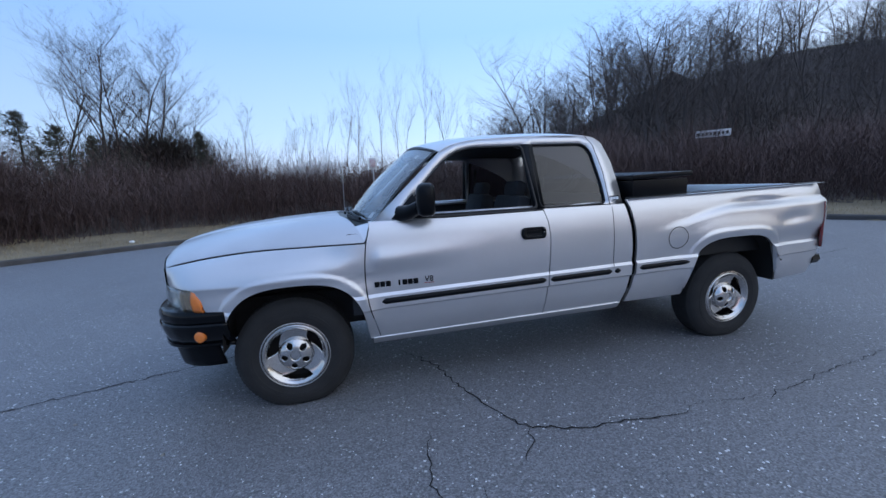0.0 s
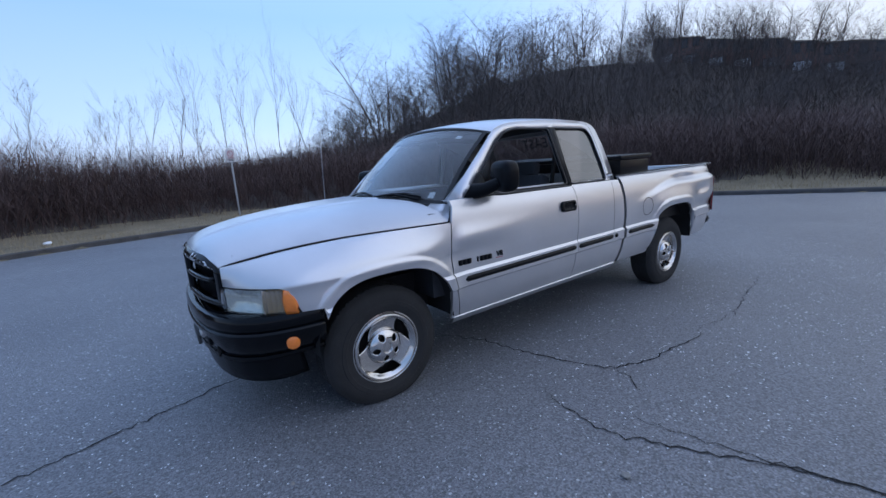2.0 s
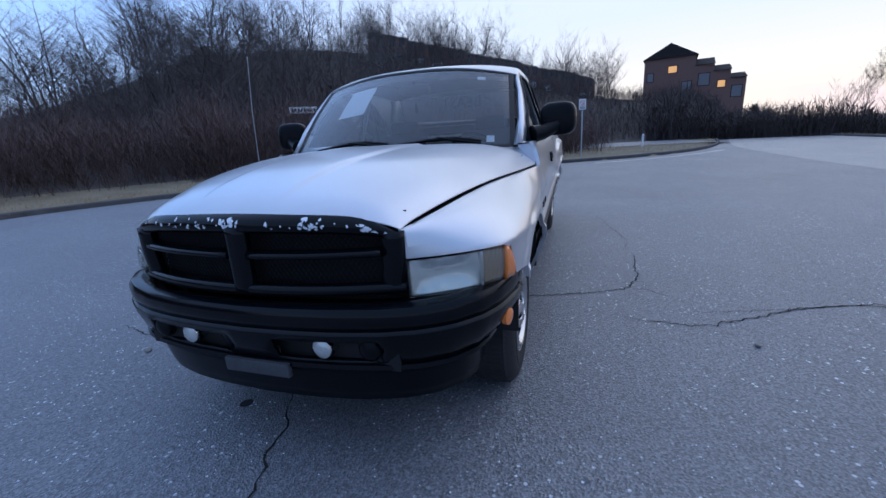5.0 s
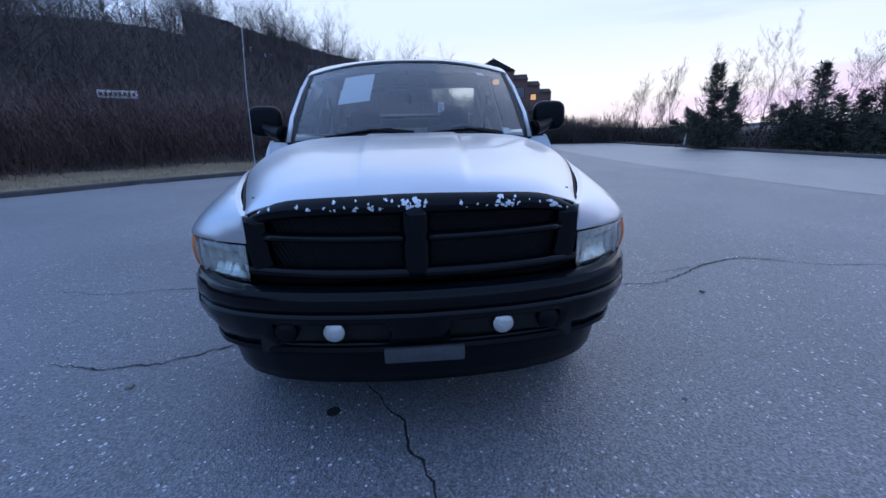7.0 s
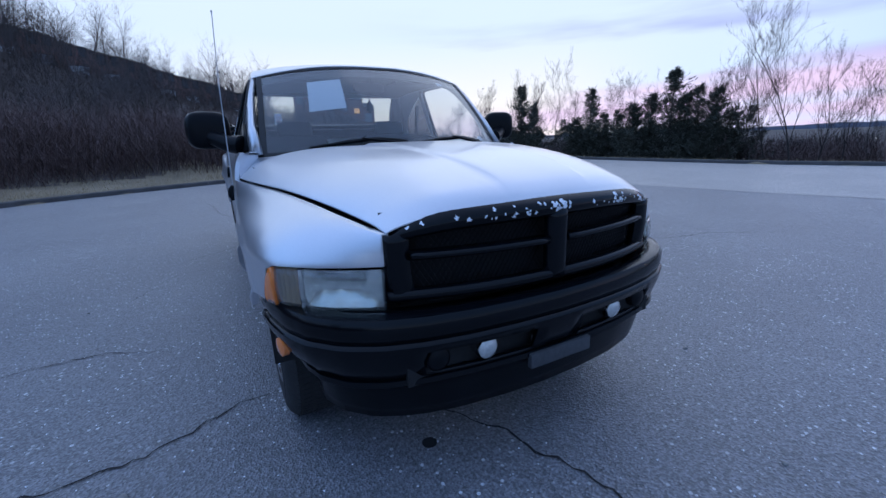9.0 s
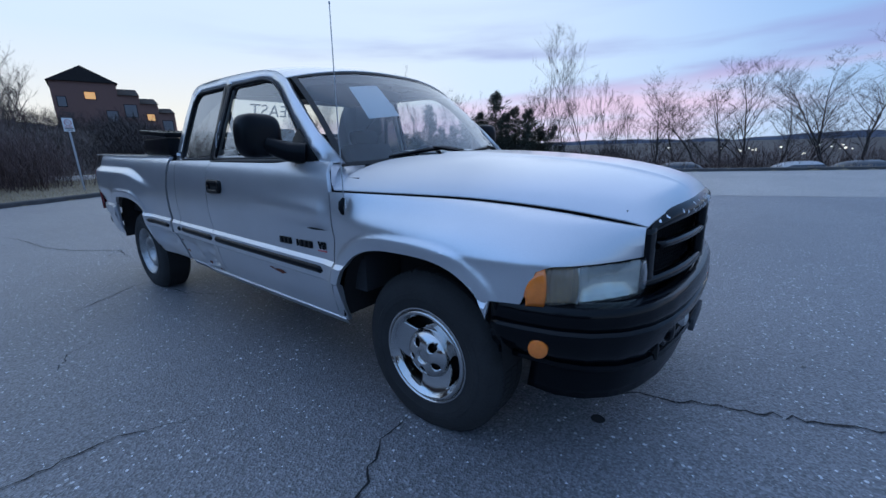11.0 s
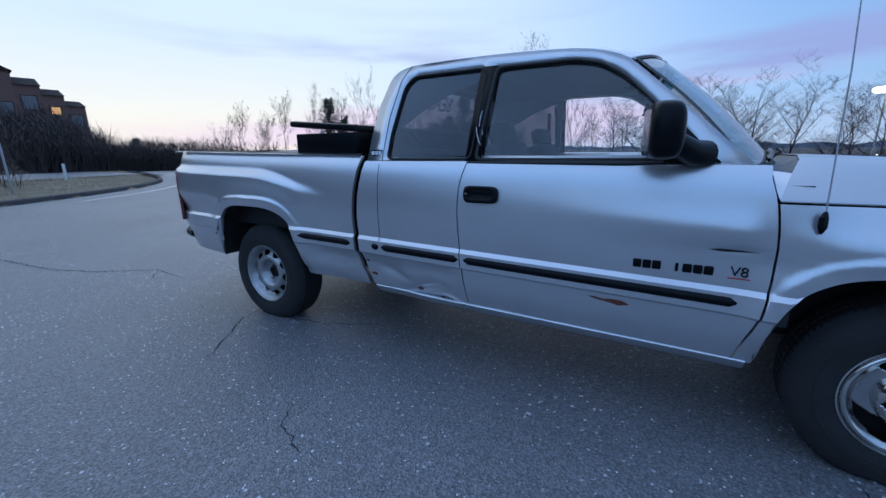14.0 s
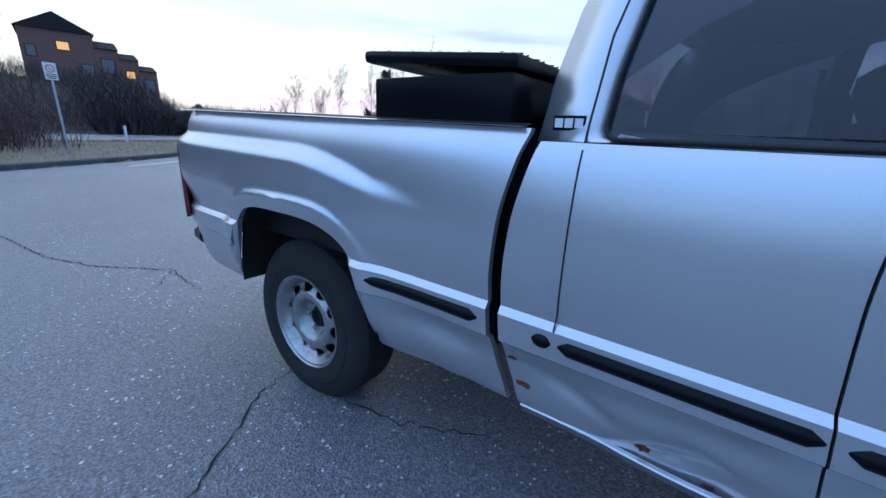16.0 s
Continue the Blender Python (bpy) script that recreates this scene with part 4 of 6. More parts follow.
bm = bmesh.new()
ts = lin(-1, 1, 61)
rows = [[bm.verts.new(bumper_pt(t, k)) for k in range(len(PROF))] for t in ts]
for i in range(60):
    for k in range(len(PROF) - 1):
        mid = (ts[i] + ts[i + 1]) / 2
        if k in (9, 10) and 0.13 < abs(along(PL, abs(mid))[0]) < 0.53:
            continue
        bm.faces.new((rows[i][k], rows[i][k + 1], rows[i + 1][k + 1], rows[i + 1][k]))
bumper = thicken(part("front_bumper", bm, BLACKPAINT, truck, "black-painted steel front bumper and valance"), 0.02, 0)
for s in (-1, 1):
    bm = bmesh.new()
    box(bm, -0.855, -0.80, min(s * 0.08, s * 0.58), max(s * 0.08, s * 0.58), 0.46, 0.62)
    part("lamp_recess", bm, DARK, bumper)
    for y, r, mat, nm in ((0.305, 0.042, CHROME, "fog_lamp"), (0.48, 0.043, BLACK, "tow_eye_cover")):
        bm = bmesh.new()
        lathe(bm, [(r, 0.05), (r, 0.0), (r * 0.9, -0.008)], 28, pose(-0.897 + (0.022 if y > 0.4 else 0), s * y, 0.546, 0, 0, -90))
        lampf = part(nm, bm, mat, bumper, "round bright fog lamp" if mat is CHROME else "")
        bm = bmesh.new()
        lathe(bm, [(r * 0.9, -0.006), (r * 0.6, -0.014), (0, -0.017)], 28, pose(-0.897 + (0.022 if y > 0.4 else 0), s * y, 0.546, 0, 0, -90))
        part("lens", bm, FOGLENS if mat is CHROME else BLACK, lampf)
    # side marker
    bm = bmesh.new()
    lathe(bm, [(0.036, 0.012), (0.034, -0.006), (0.02, -0.011), (0, -0.012)], 28, pose(-0.535, s * 0.912, 0.555, 0, 0, -16 if s < 0 else 196))
    part("side_marker", bm, AMBER, bumper, "round amber side marker")
bm = bmesh.new()
DAM = [(0.0, -0.885), (0.2, -0.88), (0.4, -0.86), (0.56, -0.82), (0.68, -0.76), (0.765, -0.67), (0.80, -0.58), (0.80, -0.47)]
sheet(bm, lambda t, v: (along(DAM, abs(t))[1] + 0.03 * v, math.copysign(along(DAM, abs(t))[0] - 0.02 * v, t), 0.47 - (0.165 - 0.012 * abs(t)) * v), lin(-1, 1, 41), lin(0, 1, 5))
thicken(part("air_dam", bm, BLACK, bumper), 0.02, 0)
bm = bmesh.new()
box(bm, -0.922, -0.900, -0.160, 0.132, 0.418, 0.474, 0.004)
part("plate_bracket", bm, material("faded_grey_plastic", (0.055, 0.058, 0.065), 0.7), bumper, "faded grey plate bracket")
for y in (-0.52, -0.12, 0.14, 0.5):
    bm = bmesh.new()
    lathe(bm, [(0.008, 0.0), (0.007, -0.004), (0, -0.005)], 10, pose(bplan(abs(y)) - 0.009, y, 0.66, 0, 0, -90))
    part("bumper_bolt", bm, GALV, bumper)

# ---- cab ----
def cab_y(x, z):
    y = 0.912 - 0.34 * (z - 1.19) - 0.03 * max(0, z - 1.5)
    if x < 1.05:
        y -= 0.085 * ((1.05 - x) / 0.45) ** 1.6 * (1 - 0.6 * (z - 1.19) / 0.5)
    if x > 2.05:
        y -= 0.03 * ((x - 2.05) / 0.4) ** 2
    return y


EDGE = [(0.565, 1.180), (0.75, 1.352), (0.965, 1.548), (1.075, 1.645), (1.20, 1.698), (1.40, 1.726), (1.80, 1.740), (2.20, 1.736), (2.315, 1.718), (2.385, 1.668), (2.440, 1.52), (2.468, 1.34), (2.475, 1.20)]
DOORWIN = rounded([(0.755, 1.205), (0.92, 1.41), (1.08, 1.568), (1.19, 1.64), (1.31, 1.668), (1.705, 1.672), (1.752, 1.205)], 0.035, 3)
REARWIN = rounded([(1.77, 1.21), (1.75, 1.674), (2.205, 1.672), (2.262, 1.615), (2.305, 1.36), (2.312, 1.21)], 0.04, 4)


def inset(loop, d):
    cx, cz = sum(p[0] for p in loop) / len(loop), sum(p[1] for p in loop) / len(loop)
    return [(x + (cx - x) * d, z + (cz - z) * d * 1.8) for x, z in loop]


cab = part("cab_frame", *(lambda bm: (filled(bm, [[(x, z) for x, z in EDGE], DOORWIN, REARWIN], lambda u, v: (u, -cab_y(u, v), v)), bm, PAINT)[1:])(bmesh.new()), truck, "silver cab pillars and window frames")
for s in (-1, 1):
    if s > 0:
        bm = bmesh.new()
        filled(bm, [EDGE, DOORWIN, REARWIN], lambda u, v: (u, cab_y(u, v), v))
        part("cab_frame", bm, PAINT, truck, "silver cab pillars and window frames")
for ob in [o for o in truck.children if o.name.startswith("cab_frame")]:
    s = -1 if ob.data.vertices[0].co.y < 0 else 1
    if sum(p.normal.y * p.area for p in ob.data.polygons) * s < 0:
        ob.data.flip_normals()
    thicken(ob, 0.03)
for s in (-1, 1):
    # ledge between the door skin and the glass
    bm = bmesh.new()
    sheet(bm, lambda x, v: (x, s * ((side_y(x, BELT, s)) * (1 - v) + (cab_y(x, 1.19) - 0.004) * v), BELT - 0.002 - 0.006 * (1 - v)), lin(0.545, 2.46, 40), lin(0, 1, 4))
    part("belt_ledge", bm, PAINT, truck)
    # black seals round the panes
    for loop, w in ((DOORWIN, 0.03), (REARWIN, 0.018)):
        bm = bmesh.new()
        filled(bm, [loop, inset(loop, w)], lambda u, v: (u, s * (cab_y(u, v) + 0.002), v))
        thicken(part("window_seal", bm, SEAL, truck), 0.018, 0)
    # belt strip under the door glass
    bm = bmesh.new()
    sheet(bm, lambda x, v: (x, s * (cab_y(x, 1.2) + 0.006 + 0.010 * math.sin(v * math.pi) - 0.004 * v), 1.189 + 0.022 * v), lin(0.72, 1.78, 24), lin(0, 1, 6))
    part("belt_strip", bm, SEAL, truck)
    # panes: the driver's door window is wound down
    bm = bmesh.new()
    filled(bm, [inset(REARWIN, 0.02)], lambda u, v: (u, s * (cab_y(u, v) - 0.008), v))
    pane = part("rear_side_window", bm, TINT, truck, "dark tinted fixed side window")
    pane.visible_shadow = False
    if s > 0:
        bm = bmesh.new()
        filled(bm, [inset(DOORWIN, 0.02)], lambda u, v: (u, s * (cab_y(u, v) - 0.012), v))
        pane = part("door_window", bm, GLASS, truck, "clear door window")
        pane.visible_shadow = False
    # dark pillar cover between the panes
    bm = bmesh.new()
    filled(bm, [[(1.715, 1.205), (1.80, 1.205), (1.785, 1.677), (1.69, 1.677)]], lambda u, v: (u, s * (cab_y(u, v) + 0.005), v))
    thicken(part("pillar_cover", bm, BLACK, truck, "black pillar cover"), 0.012, 0)
    # trim badge behind the rear window
    bm = bmesh.new()
    box(bm, 2.362, 2.442, s * cab_y(2.39, 1.25) - 0.003, s * cab_y(2.39, 1.25) + 0.004, 1.232, 1.268, 0.002)
    badge = part("trim_badge", bm, BLACK, truck, "small black trim badge with bright letters")
    for k in range(3):
        bm = bmesh.new()
        x = 2.377 + k * 0.025
        box(bm, x - 0.010, x + 0.010, s * cab_y(2.39, 1.25) + s * 0.004 - 0.002, s * cab_y(2.39, 1.25) + s * 0.004 + 0.002, 1.239, 1.261)
        part("badge_letter", bm, CHIP, badge)
    # seam of the rear pillar
    bm = bmesh.new()
    seam = [(2.235, 1.735), (2.295, 1.66), (2.340, 1.45), (2.348, 1.25), (2.348, 1.20)]
    for (a, b), (c, d) in zip(seam, seam[1:]):
        bm.faces.new([bm.verts.new((x, s * (cab_y(x, z) + 0.0015), z)) for x, z in ((a, b), (a + 0.006, b), (c + 0.006, d), (c, d))])
    for z0, z1 in zip(lin(0.74, 1.19, 12), lin(0.74, 1.19, 12)[1:]):
        bm.faces.new([bm.verts.new((x, s * (side_y(x, z, s) + 0.0012), z)) for x, z in ((2.340, z0), (2.3445, z0), (2.3445, z1), (2.340, z1))])
    part("pillar_seam", bm, SEAL, truck)

rail = curve([(p[0], p[1]) for p in EDGE[2:11]])
roof_c = curve([(0.96, 1.728), (1.1, 1.758), (1.4, 1.790), (1.8, 1.805), (2.15, 1.796), (2.34, 1.755), (2.44, 1.69)])


def roof_f(v, u):
    x0, x1 = 0.97 + 0.105 * abs(u) ** 2, 2.435 - 0.06 * abs(u) ** 2
    x = x0 + (x1 - x0) * v
    zr = rail(x) - 0.001
    w = cab_y(x, zr) + 0.001
    z = zr + (roof_c(x) - zr) * (1 - abs(u) ** 2.7) ** 0.9
    return (x, u * w, z)


bm = bmesh.new()
us = [math.copysign(1 - (1 - abs(t)) ** 1.8, t) for t in lin(-1, 1, 41)]
sheet(bm, roof_f, lin(0, 1, 30), us)
roof = part("roof", bm, PAINT, truck, "silver cab roof", 50)
flange(roof, (0, 0, -0.004))

# pale scratches on the passenger's pillar cover
for path in (((1.742, 1.455), (1.748, 1.42), (1.747, 1.375)), ((1.762, 1.375), (1.752, 1.335), (1.735, 1.300), (1.722, 1.285)), ((1.728, 1.36), (1.722, 1.335))):
    bm = bmesh.new()
    tube(bm, [(x, cab_y(x, z) + 0.0115, z) for x, z in path], [0.0012] + [0.002] * (len(path) - 2) + [0.001], 5)
    part("scratch", bm, CHIP, truck, "pale scratch")

# windscreen
def screen(v, u, out=0.0):
    bx, by, bz = 0.60 - 0.19 * (1 - abs(u) ** 2), 0.815 * u, 1.165 + 0.022 * (1 - u * u)
    tx, ty, tz = 1.075 - 0.105 * (1 - abs(u) ** 2), 0.738 * u, 1.650 + 0.076 * (1 - abs(u) ** 2.4)
    bow = 0.018 * math.sin(v * math.pi)
    return (bx + (tx - bx) * v - bow - out, by + (ty - by) * v, bz + (tz - bz) * v + bow + out)


bm = bmesh.new()
sheet(bm, screen, lin(0.0, 1.0, 20), lin(-0.985, 0.985, 29))
ws = part("windscreen", bm, SHADE, truck, "windscreen with a pale visor band and stickers", 60)
ws.visible_shadow = False
bm = bmesh.new()
for a, b, horizontal in ((-1.0, -0.945, False), (0.945, 1.0, False), (0.0, 0.03, True), (0.965, 1.0, True)):
    if horizontal:
        sheet(bm, lambda v, u: screen(v, u, 0.003), lin(a, min(b, 0.985), 3), lin(-0.975, 0.975, 29))
    else:
        sheet(bm, lambda v, u: screen(v, u, 0.003), lin(0, 0.975, 20), lin(max(a, -0.985), min(b, 0.985), 3))
part("windscreen_seal", bm, SEAL, truck)
# teal shade band behind the top of the screen
bm = bmesh.new()
sheet(bm, lambda v, u: screen(v, u, -0.008), lin(0.86, 0.97, 4), lin(-0.93, 0.93, 21))
band = part("shade_band", bm, BANDGLASS, truck, "teal tinted band along the screen's top", 60)
band.visible_shadow = False
# cowl and wipers
def cowl_f(u, v):
    a, b = Vector(hood_f(1.0, u)), Vector(screen(0.0, u))
    return tuple(a.lerp(b, v) - Vector((0, 0, 0.008 + 0.02 * math.sin(v * math.pi) * (1 - abs(u) ** 4))))


bm = bmesh.new()
sheet(bm, cowl_f, lin(-0.838, 0.838, 30), lin(0, 1, 5))
part("cowl_grille", bm, BLACK, truck)
for s in (-1, 1):
    bm = bmesh.new()
    sheet(bm, lambda u, v: tuple(Vector(hood_f(1.0, s * u)).lerp(Vector(screen(0.0, s * u)), v)), lin(0.84, 1.0, 8), lin(0, 1, 5))
    part("cowl_corner", bm, PAINT, truck)
    bm = bmesh.new()
    # closes the corner between cowl, door and pillar
    pts = [hood_f(1.0, s * 1.0), screen(0.0, s * 1.0), (0.565, s * cab_y(0.565, 1.18), 1.18), (0.545, s * (side_y(0.545, BELT, s) - 0.004), BELT - 0.008), (0.52, s * 0.925, 1.10)]
    bm.faces.new([bm.verts.new(p) for p in pts])
    part("cowl_side", bm, PAINT, truck)
for y0, y1 in ((0.55, -0.02), (-0.08, -0.60)):
    wiper = assembly("wiper", truck, "black windscreen wiper arm and blade")
    u0, u1 = y0 / 0.81, y1 / 0.81
    bm = bmesh.new()
    tube(bm, [screen(0.01, u1, 0.02), screen(0.035, u1 * 0.6 + u0 * 0.4, 0.035), screen(0.06, (u0 + u1) / 2, 0.03)], [0.011, 0.009, 0.006], 6)
    part("arm", bm, BLACK, wiper)
    bm = bmesh.new()
    tube(bm, [screen(0.03, u0, 0.012), screen(0.06, u0 * 0.6 + u1 * 0.4, 0.014), screen(0.075, u0 * 0.3 + u1 * 0.7, 0.014), screen(0.05, u1 + (0.06 if u1 > u0 else -0.0), 0.012)], [0.008, 0.012, 0.011, 0.007], 6)
    part("blade", bm, BLACK, wiper)
# stickers behind the glass
for name, u, v, w, h, lab in (("inspection_sticker", -0.80, 0.10, 0.045, 0.045, "small white sticker"), ("toll_tag", -0.70, 0.87, 0.055, 0.03, "white toll tag")):
    bm = bmesh.new()
    sheet(bm, lambda a, b: screen(v + a * h / 0.65, u + b * w / 0.78, -0.006), [-0.5, 0.5], [-0.5, 0.5])
    part(name, bm, PAPER, truck, lab)
notice = part("windscreen_notice", *(lambda bm: (sheet(bm, lambda a, b: screen(0.64 + a * 0.38 - 0.02 * b, 0.47 + b * 0.28 - 0.03 * a, -0.012), lin(-0.5, 0.5, 4), lin(-0.5, 0.5, 4)), bm, PAPER)[1:])(bmesh.new()))
tagged(notice, "white paper notice taped inside the windscreen", "paper sheet")

# back of the cab with its window
def back_f(z, y):
    a = abs(y)
    xr = np.interp(z, [1.05, 1.20, 1.34, 1.51, 1.645, 1.70], [2.478, 2.475, 2.468, 2.440, 2.385, 2.315])
    w = cab_y(xr, max(z, 1.19))
    round_in = 0.055 * (1 - (a / w) ** 10)
    return (xr + round_in, math.copysign(min(a, w), y), z)


bm = bmesh.new()
ys = [-0.95, -0.92, -0.88, -0.84, -0.78, -0.70, -0.60, -0.3, 0.0, 0.3, 0.60, 0.70, 0.78, 0.84, 0.88, 0.92, 0.95]
zs = [0.5, 0.9, 1.1, 1.20, 1.28, 1.36, 1.46, 1.56, 1.62, 1.675, 1.70]
rows = [[bm.verts.new(back_f(z, y)) for y in ys] for z in zs]
for i in range(len(zs) - 1):
    for j in range(len(ys) - 1):
        if zs[i] >= 1.28 and zs[i + 1] <= 1.675 and abs(ys[j] + ys[j + 1]) / 2 < 0.7:
            continue
        bm.faces.new((rows[i][j], rows[i][j + 1], rows[i + 1][j + 1], rows[i + 1][j]))
part("cab_back", bm, PAINT, truck)
bm = bmesh.new()
sheet(bm, lambda z, y: (back_f(z, y)[0] - 0.006, y, z), lin(1.275, 1.680, 7), lin(-0.71, 0.71, 9))
back = part("back_window", bm, GLASS, truck, "clear back window lettered in dark print")
back.visible_shadow = False
lettering("window_lettering", "BEAST", 0.155, SIGNBLACK, Matrix.Translation((back_f(1.60, 0)[0] + 0.010, 0.02, 1.60)) @ Matrix.Rotation(radians(90), 4, "Z") @ Matrix.Rotation(radians(90 - 24), 4, "X"), truck, 0.001, "dark letters on the back window", 1.05)

# ---- cabin ----
bm = bmesh.new()
box(bm, 0.55, 2.44, -0.86, 0.86, 0.50, 0.56)
box(bm, 0.40, 0.62, -0.86, 0.86, 0.56, 1.12)
part("cabin_floor", bm, TRIM, truck)
for s in (-1, 1):
    bm = bmesh.new()
    sheet(bm, lambda x, z: (x, s * (0.865 if z < 1.1 else 0.878 if z < 1.2 else 0.868), z), lin(0.72, 2.44, 8), [0.5, 1.1, 1.185, 1.222])
    part("door_card", bm, TRIM, truck)
bm = bmesh.new()
sheet(bm, lambda v, u: (0.58 - 0.10 * (1 - u * u) * (1 - v) + 0.36 * v, 0.80 * u, 1.135 + 0.02 * (1 - u * u) - 0.02 * v - 0.20 * smooth(0.75, 1.0, v) ** 2), lin(0, 1, 9), lin(-1, 1, 15))
thicken(part("dashboard", bm, TRIM, truck), 0.03, 0)
bm = bmesh.new()
sheet(bm, lambda v, u: (1.02 + 0.12 * u * u + (1.26 - 0.12 * u * u) * v, 0.70 * u, 1.655 + 0.05 * (1 - u * u) + 0.02 * math.sin(v * 3)), lin(0, 1, 8), lin(-1, 1, 9))
part("headliner", bm, TRIM, truck)
for y in (-0.42, 0.42):
    seat = assembly("front_seat", truck, "grey cloth bucket seat with headrest")
    bm = bmesh.new()
    box(bm, 1.15, 1.68, y - 0.27, y + 0.27, 0.74, 0.92, 0.06)
    part("cushion", bm, CLOTH, seat)
    bm = bmesh.new()
    box(bm, -0.07, 0.07, -0.26, 0.26, 0.0, 0.47, 0.055, pose(1.66, y, 0.84, 0, 14, 0))
    part("backrest", bm, CLOTH, seat)
    bm = bmesh.new()
    box(bm, -0.05, 0.05, -0.14, 0.14, 0.46, 0.59, 0.045, pose(1.66, y, 0.84, 0, 14, 0))
    part("headrest", bm, CLOTH, seat)
bm = bmesh.new()
box(bm, 2.16, 2.36, -0.72, 0.72, 0.70, 1.20, 0.05)
part("rear_bench", bm, CLOTH, truck)
wheel_m = pose(0.98, -0.42, 1.10, 0, 0, 0) @ Matrix.Rotation(radians(-62), 4, "Y")
steer = assembly("steering_wheel", truck, "dark steering wheel")
bm = bmesh.new()
tube(bm, [wheel_m @ Vector((0.185 * math.cos(a), 0.185 * math.sin(a), 0)) for a in lin(0, 2 * math.pi, 33)], 0.014, 8, False)
part("wheel_rim", bm, BLACK, steer)
bm = bmesh.new()
for a in (0.2, math.pi - 0.2, -math.pi / 2):
    tube(bm, [wheel_m @ Vector((0, 0, -0.02)), wheel_m @ Vector((0.18 * math.sin(a), 0.18 * math.cos(a), 0))], [0.05, 0.014], 8)
part("wheel_spokes", bm, BLACK, steer)

bm = bmesh.new()
pillow(bm, (0.018, 0.12, 0.035), pose(1.02, 0.0, 1.60, 0, 0, 8), 0.5, 20, 10)
tube(bm, [(1.0, 0, 1.66), (1.015, 0, 1.61)], 0.008, 6)
part("rear_view_mirror", bm, BLACK, truck)
# grab handle on the passenger's pillar
bm = bmesh.new()
tube(bm, [(0.80, 0.80, 1.33), (0.83, 0.77, 1.33), (0.96, 0.73, 1.46), (1.05, 0.71, 1.55), (1.04, 0.74, 1.57)], [0.012, 0.014, 0.014, 0.014, 0.012], 8)
part("grab_handle", bm, TRIM, truck, "dark grab handle on the pillar")
freshener = thing("air_freshener", "dark tree-shaped card hanging from the mirror", "air freshener")
bm = bmesh.new()
filled(bm, [[(-0.008, 0.0), (0.008, 0.0), (0.008, 0.015), (0.035, 0.02), (0.02, 0.042), (0.028, 0.048), (0.012, 0.075), (0.0, 0.10), (-0.012, 0.075), (-0.028, 0.048), (-0.02, 0.042), (-0.035, 0.02), (-0.008, 0.015)]], lambda u, v: (1.035 + u * 0.7, u * 0.7, 1.43 + v))
thicken(part("card", bm, SEAL, freshener), 0.003, 0)
bm = bmesh.new()
tube(bm, [(1.035, 0, 1.525), (1.03, 0, 1.60)], 0.0012, 4)
part("cord", bm, SEAL, freshener)
for y in (-0.40, 0.40):
    bm = bmesh.new()
    box(bm, 1.02, 1.20, y - 0.20, y + 0.20, 1.640, 1.656, 0.006)
    part("sun_visor", bm, TRIM, truck)
    bm = bmesh.new()
    tube(bm, [(1.82, y * 1.85, 1.55), (1.80, y * 1.75, 1.2), (1.68, y * 1.5, 0.95)], [0.018, 0.018, 0.018], 4)
    part("seat_belt", bm, SEAL, truck)

# ---- mirrors, aerial ----
for s in (-1, 1):
    mirror = assembly("door_mirror", truck, "large black folding door mirror")
    bm = bmesh.new()
    pillow(bm, (0.064, 0.116, 0.106), pose(0.910, s * 1.040, 1.325, 0, 0, s * 12), 0.58)
    for v in bm.verts:
        v.co.x = min(v.co.x, 0.966 - (v.co.y - s * 1.040) * s * 0.21)
    head = part("housing", bm, BLACK, mirror, angle=50)
    bm = bmesh.new()
    sheet(bm, lambda a, b: pose(0.968, s * 1.040, 1.325, 0, 0, s * 12) @ Vector((0, a, b)), [-0.075, 0.075], [-0.075, 0.075])
    part("mirror_glass", bm, CHROME, mirror)
    bm = bmesh.new()
    tube(bm, [(0.76, s * 0.885, 1.235), (0.81, s * 0.95, 1.245), (0.87, s * 1.03, 1.285)], [0.055, 0.048, 0.040], 14)
    part("arm", bm, BLACK, mirror)
    bm = bmesh.new()
    filled(bm, [[(0.70, 1.20), (0.90, 1.20), (0.90, 1.26), (0.855, 1.36)]], lambda u, v: (u, s * (cab_y(u, v) + 0.006), v))
    thicken(part("mirror_sail", bm, BLACK, mirror), 0.025, 0)
aerial = assembly("aerial", truck, "thin steel whip aerial with black base")
bm = bmesh.new()
tube(bm, [(0.39, 0.975, 0.965), (0.39, 0.982, 0.99), (0.39, 0.978, 1.02), (0.385, 0.968, 1.04)], [0.006, 0.014, 0.014, 0.006], 10)
part("base", bm, BLACK, aerial)
bm = bmesh.new()
tube(bm, [(0.385, 0.968, 1.035), (0.395, 0.955, 1.5), (0.41, 0.935, 1.83)], [0.0028, 0.0024, 0.002], 6)
tube(bm, [(0.41, 0.935, 1.828), (0.41, 0.935, 1.836)], [0.004, 0.004], 6)
part("whip", bm, GALV, aerial)

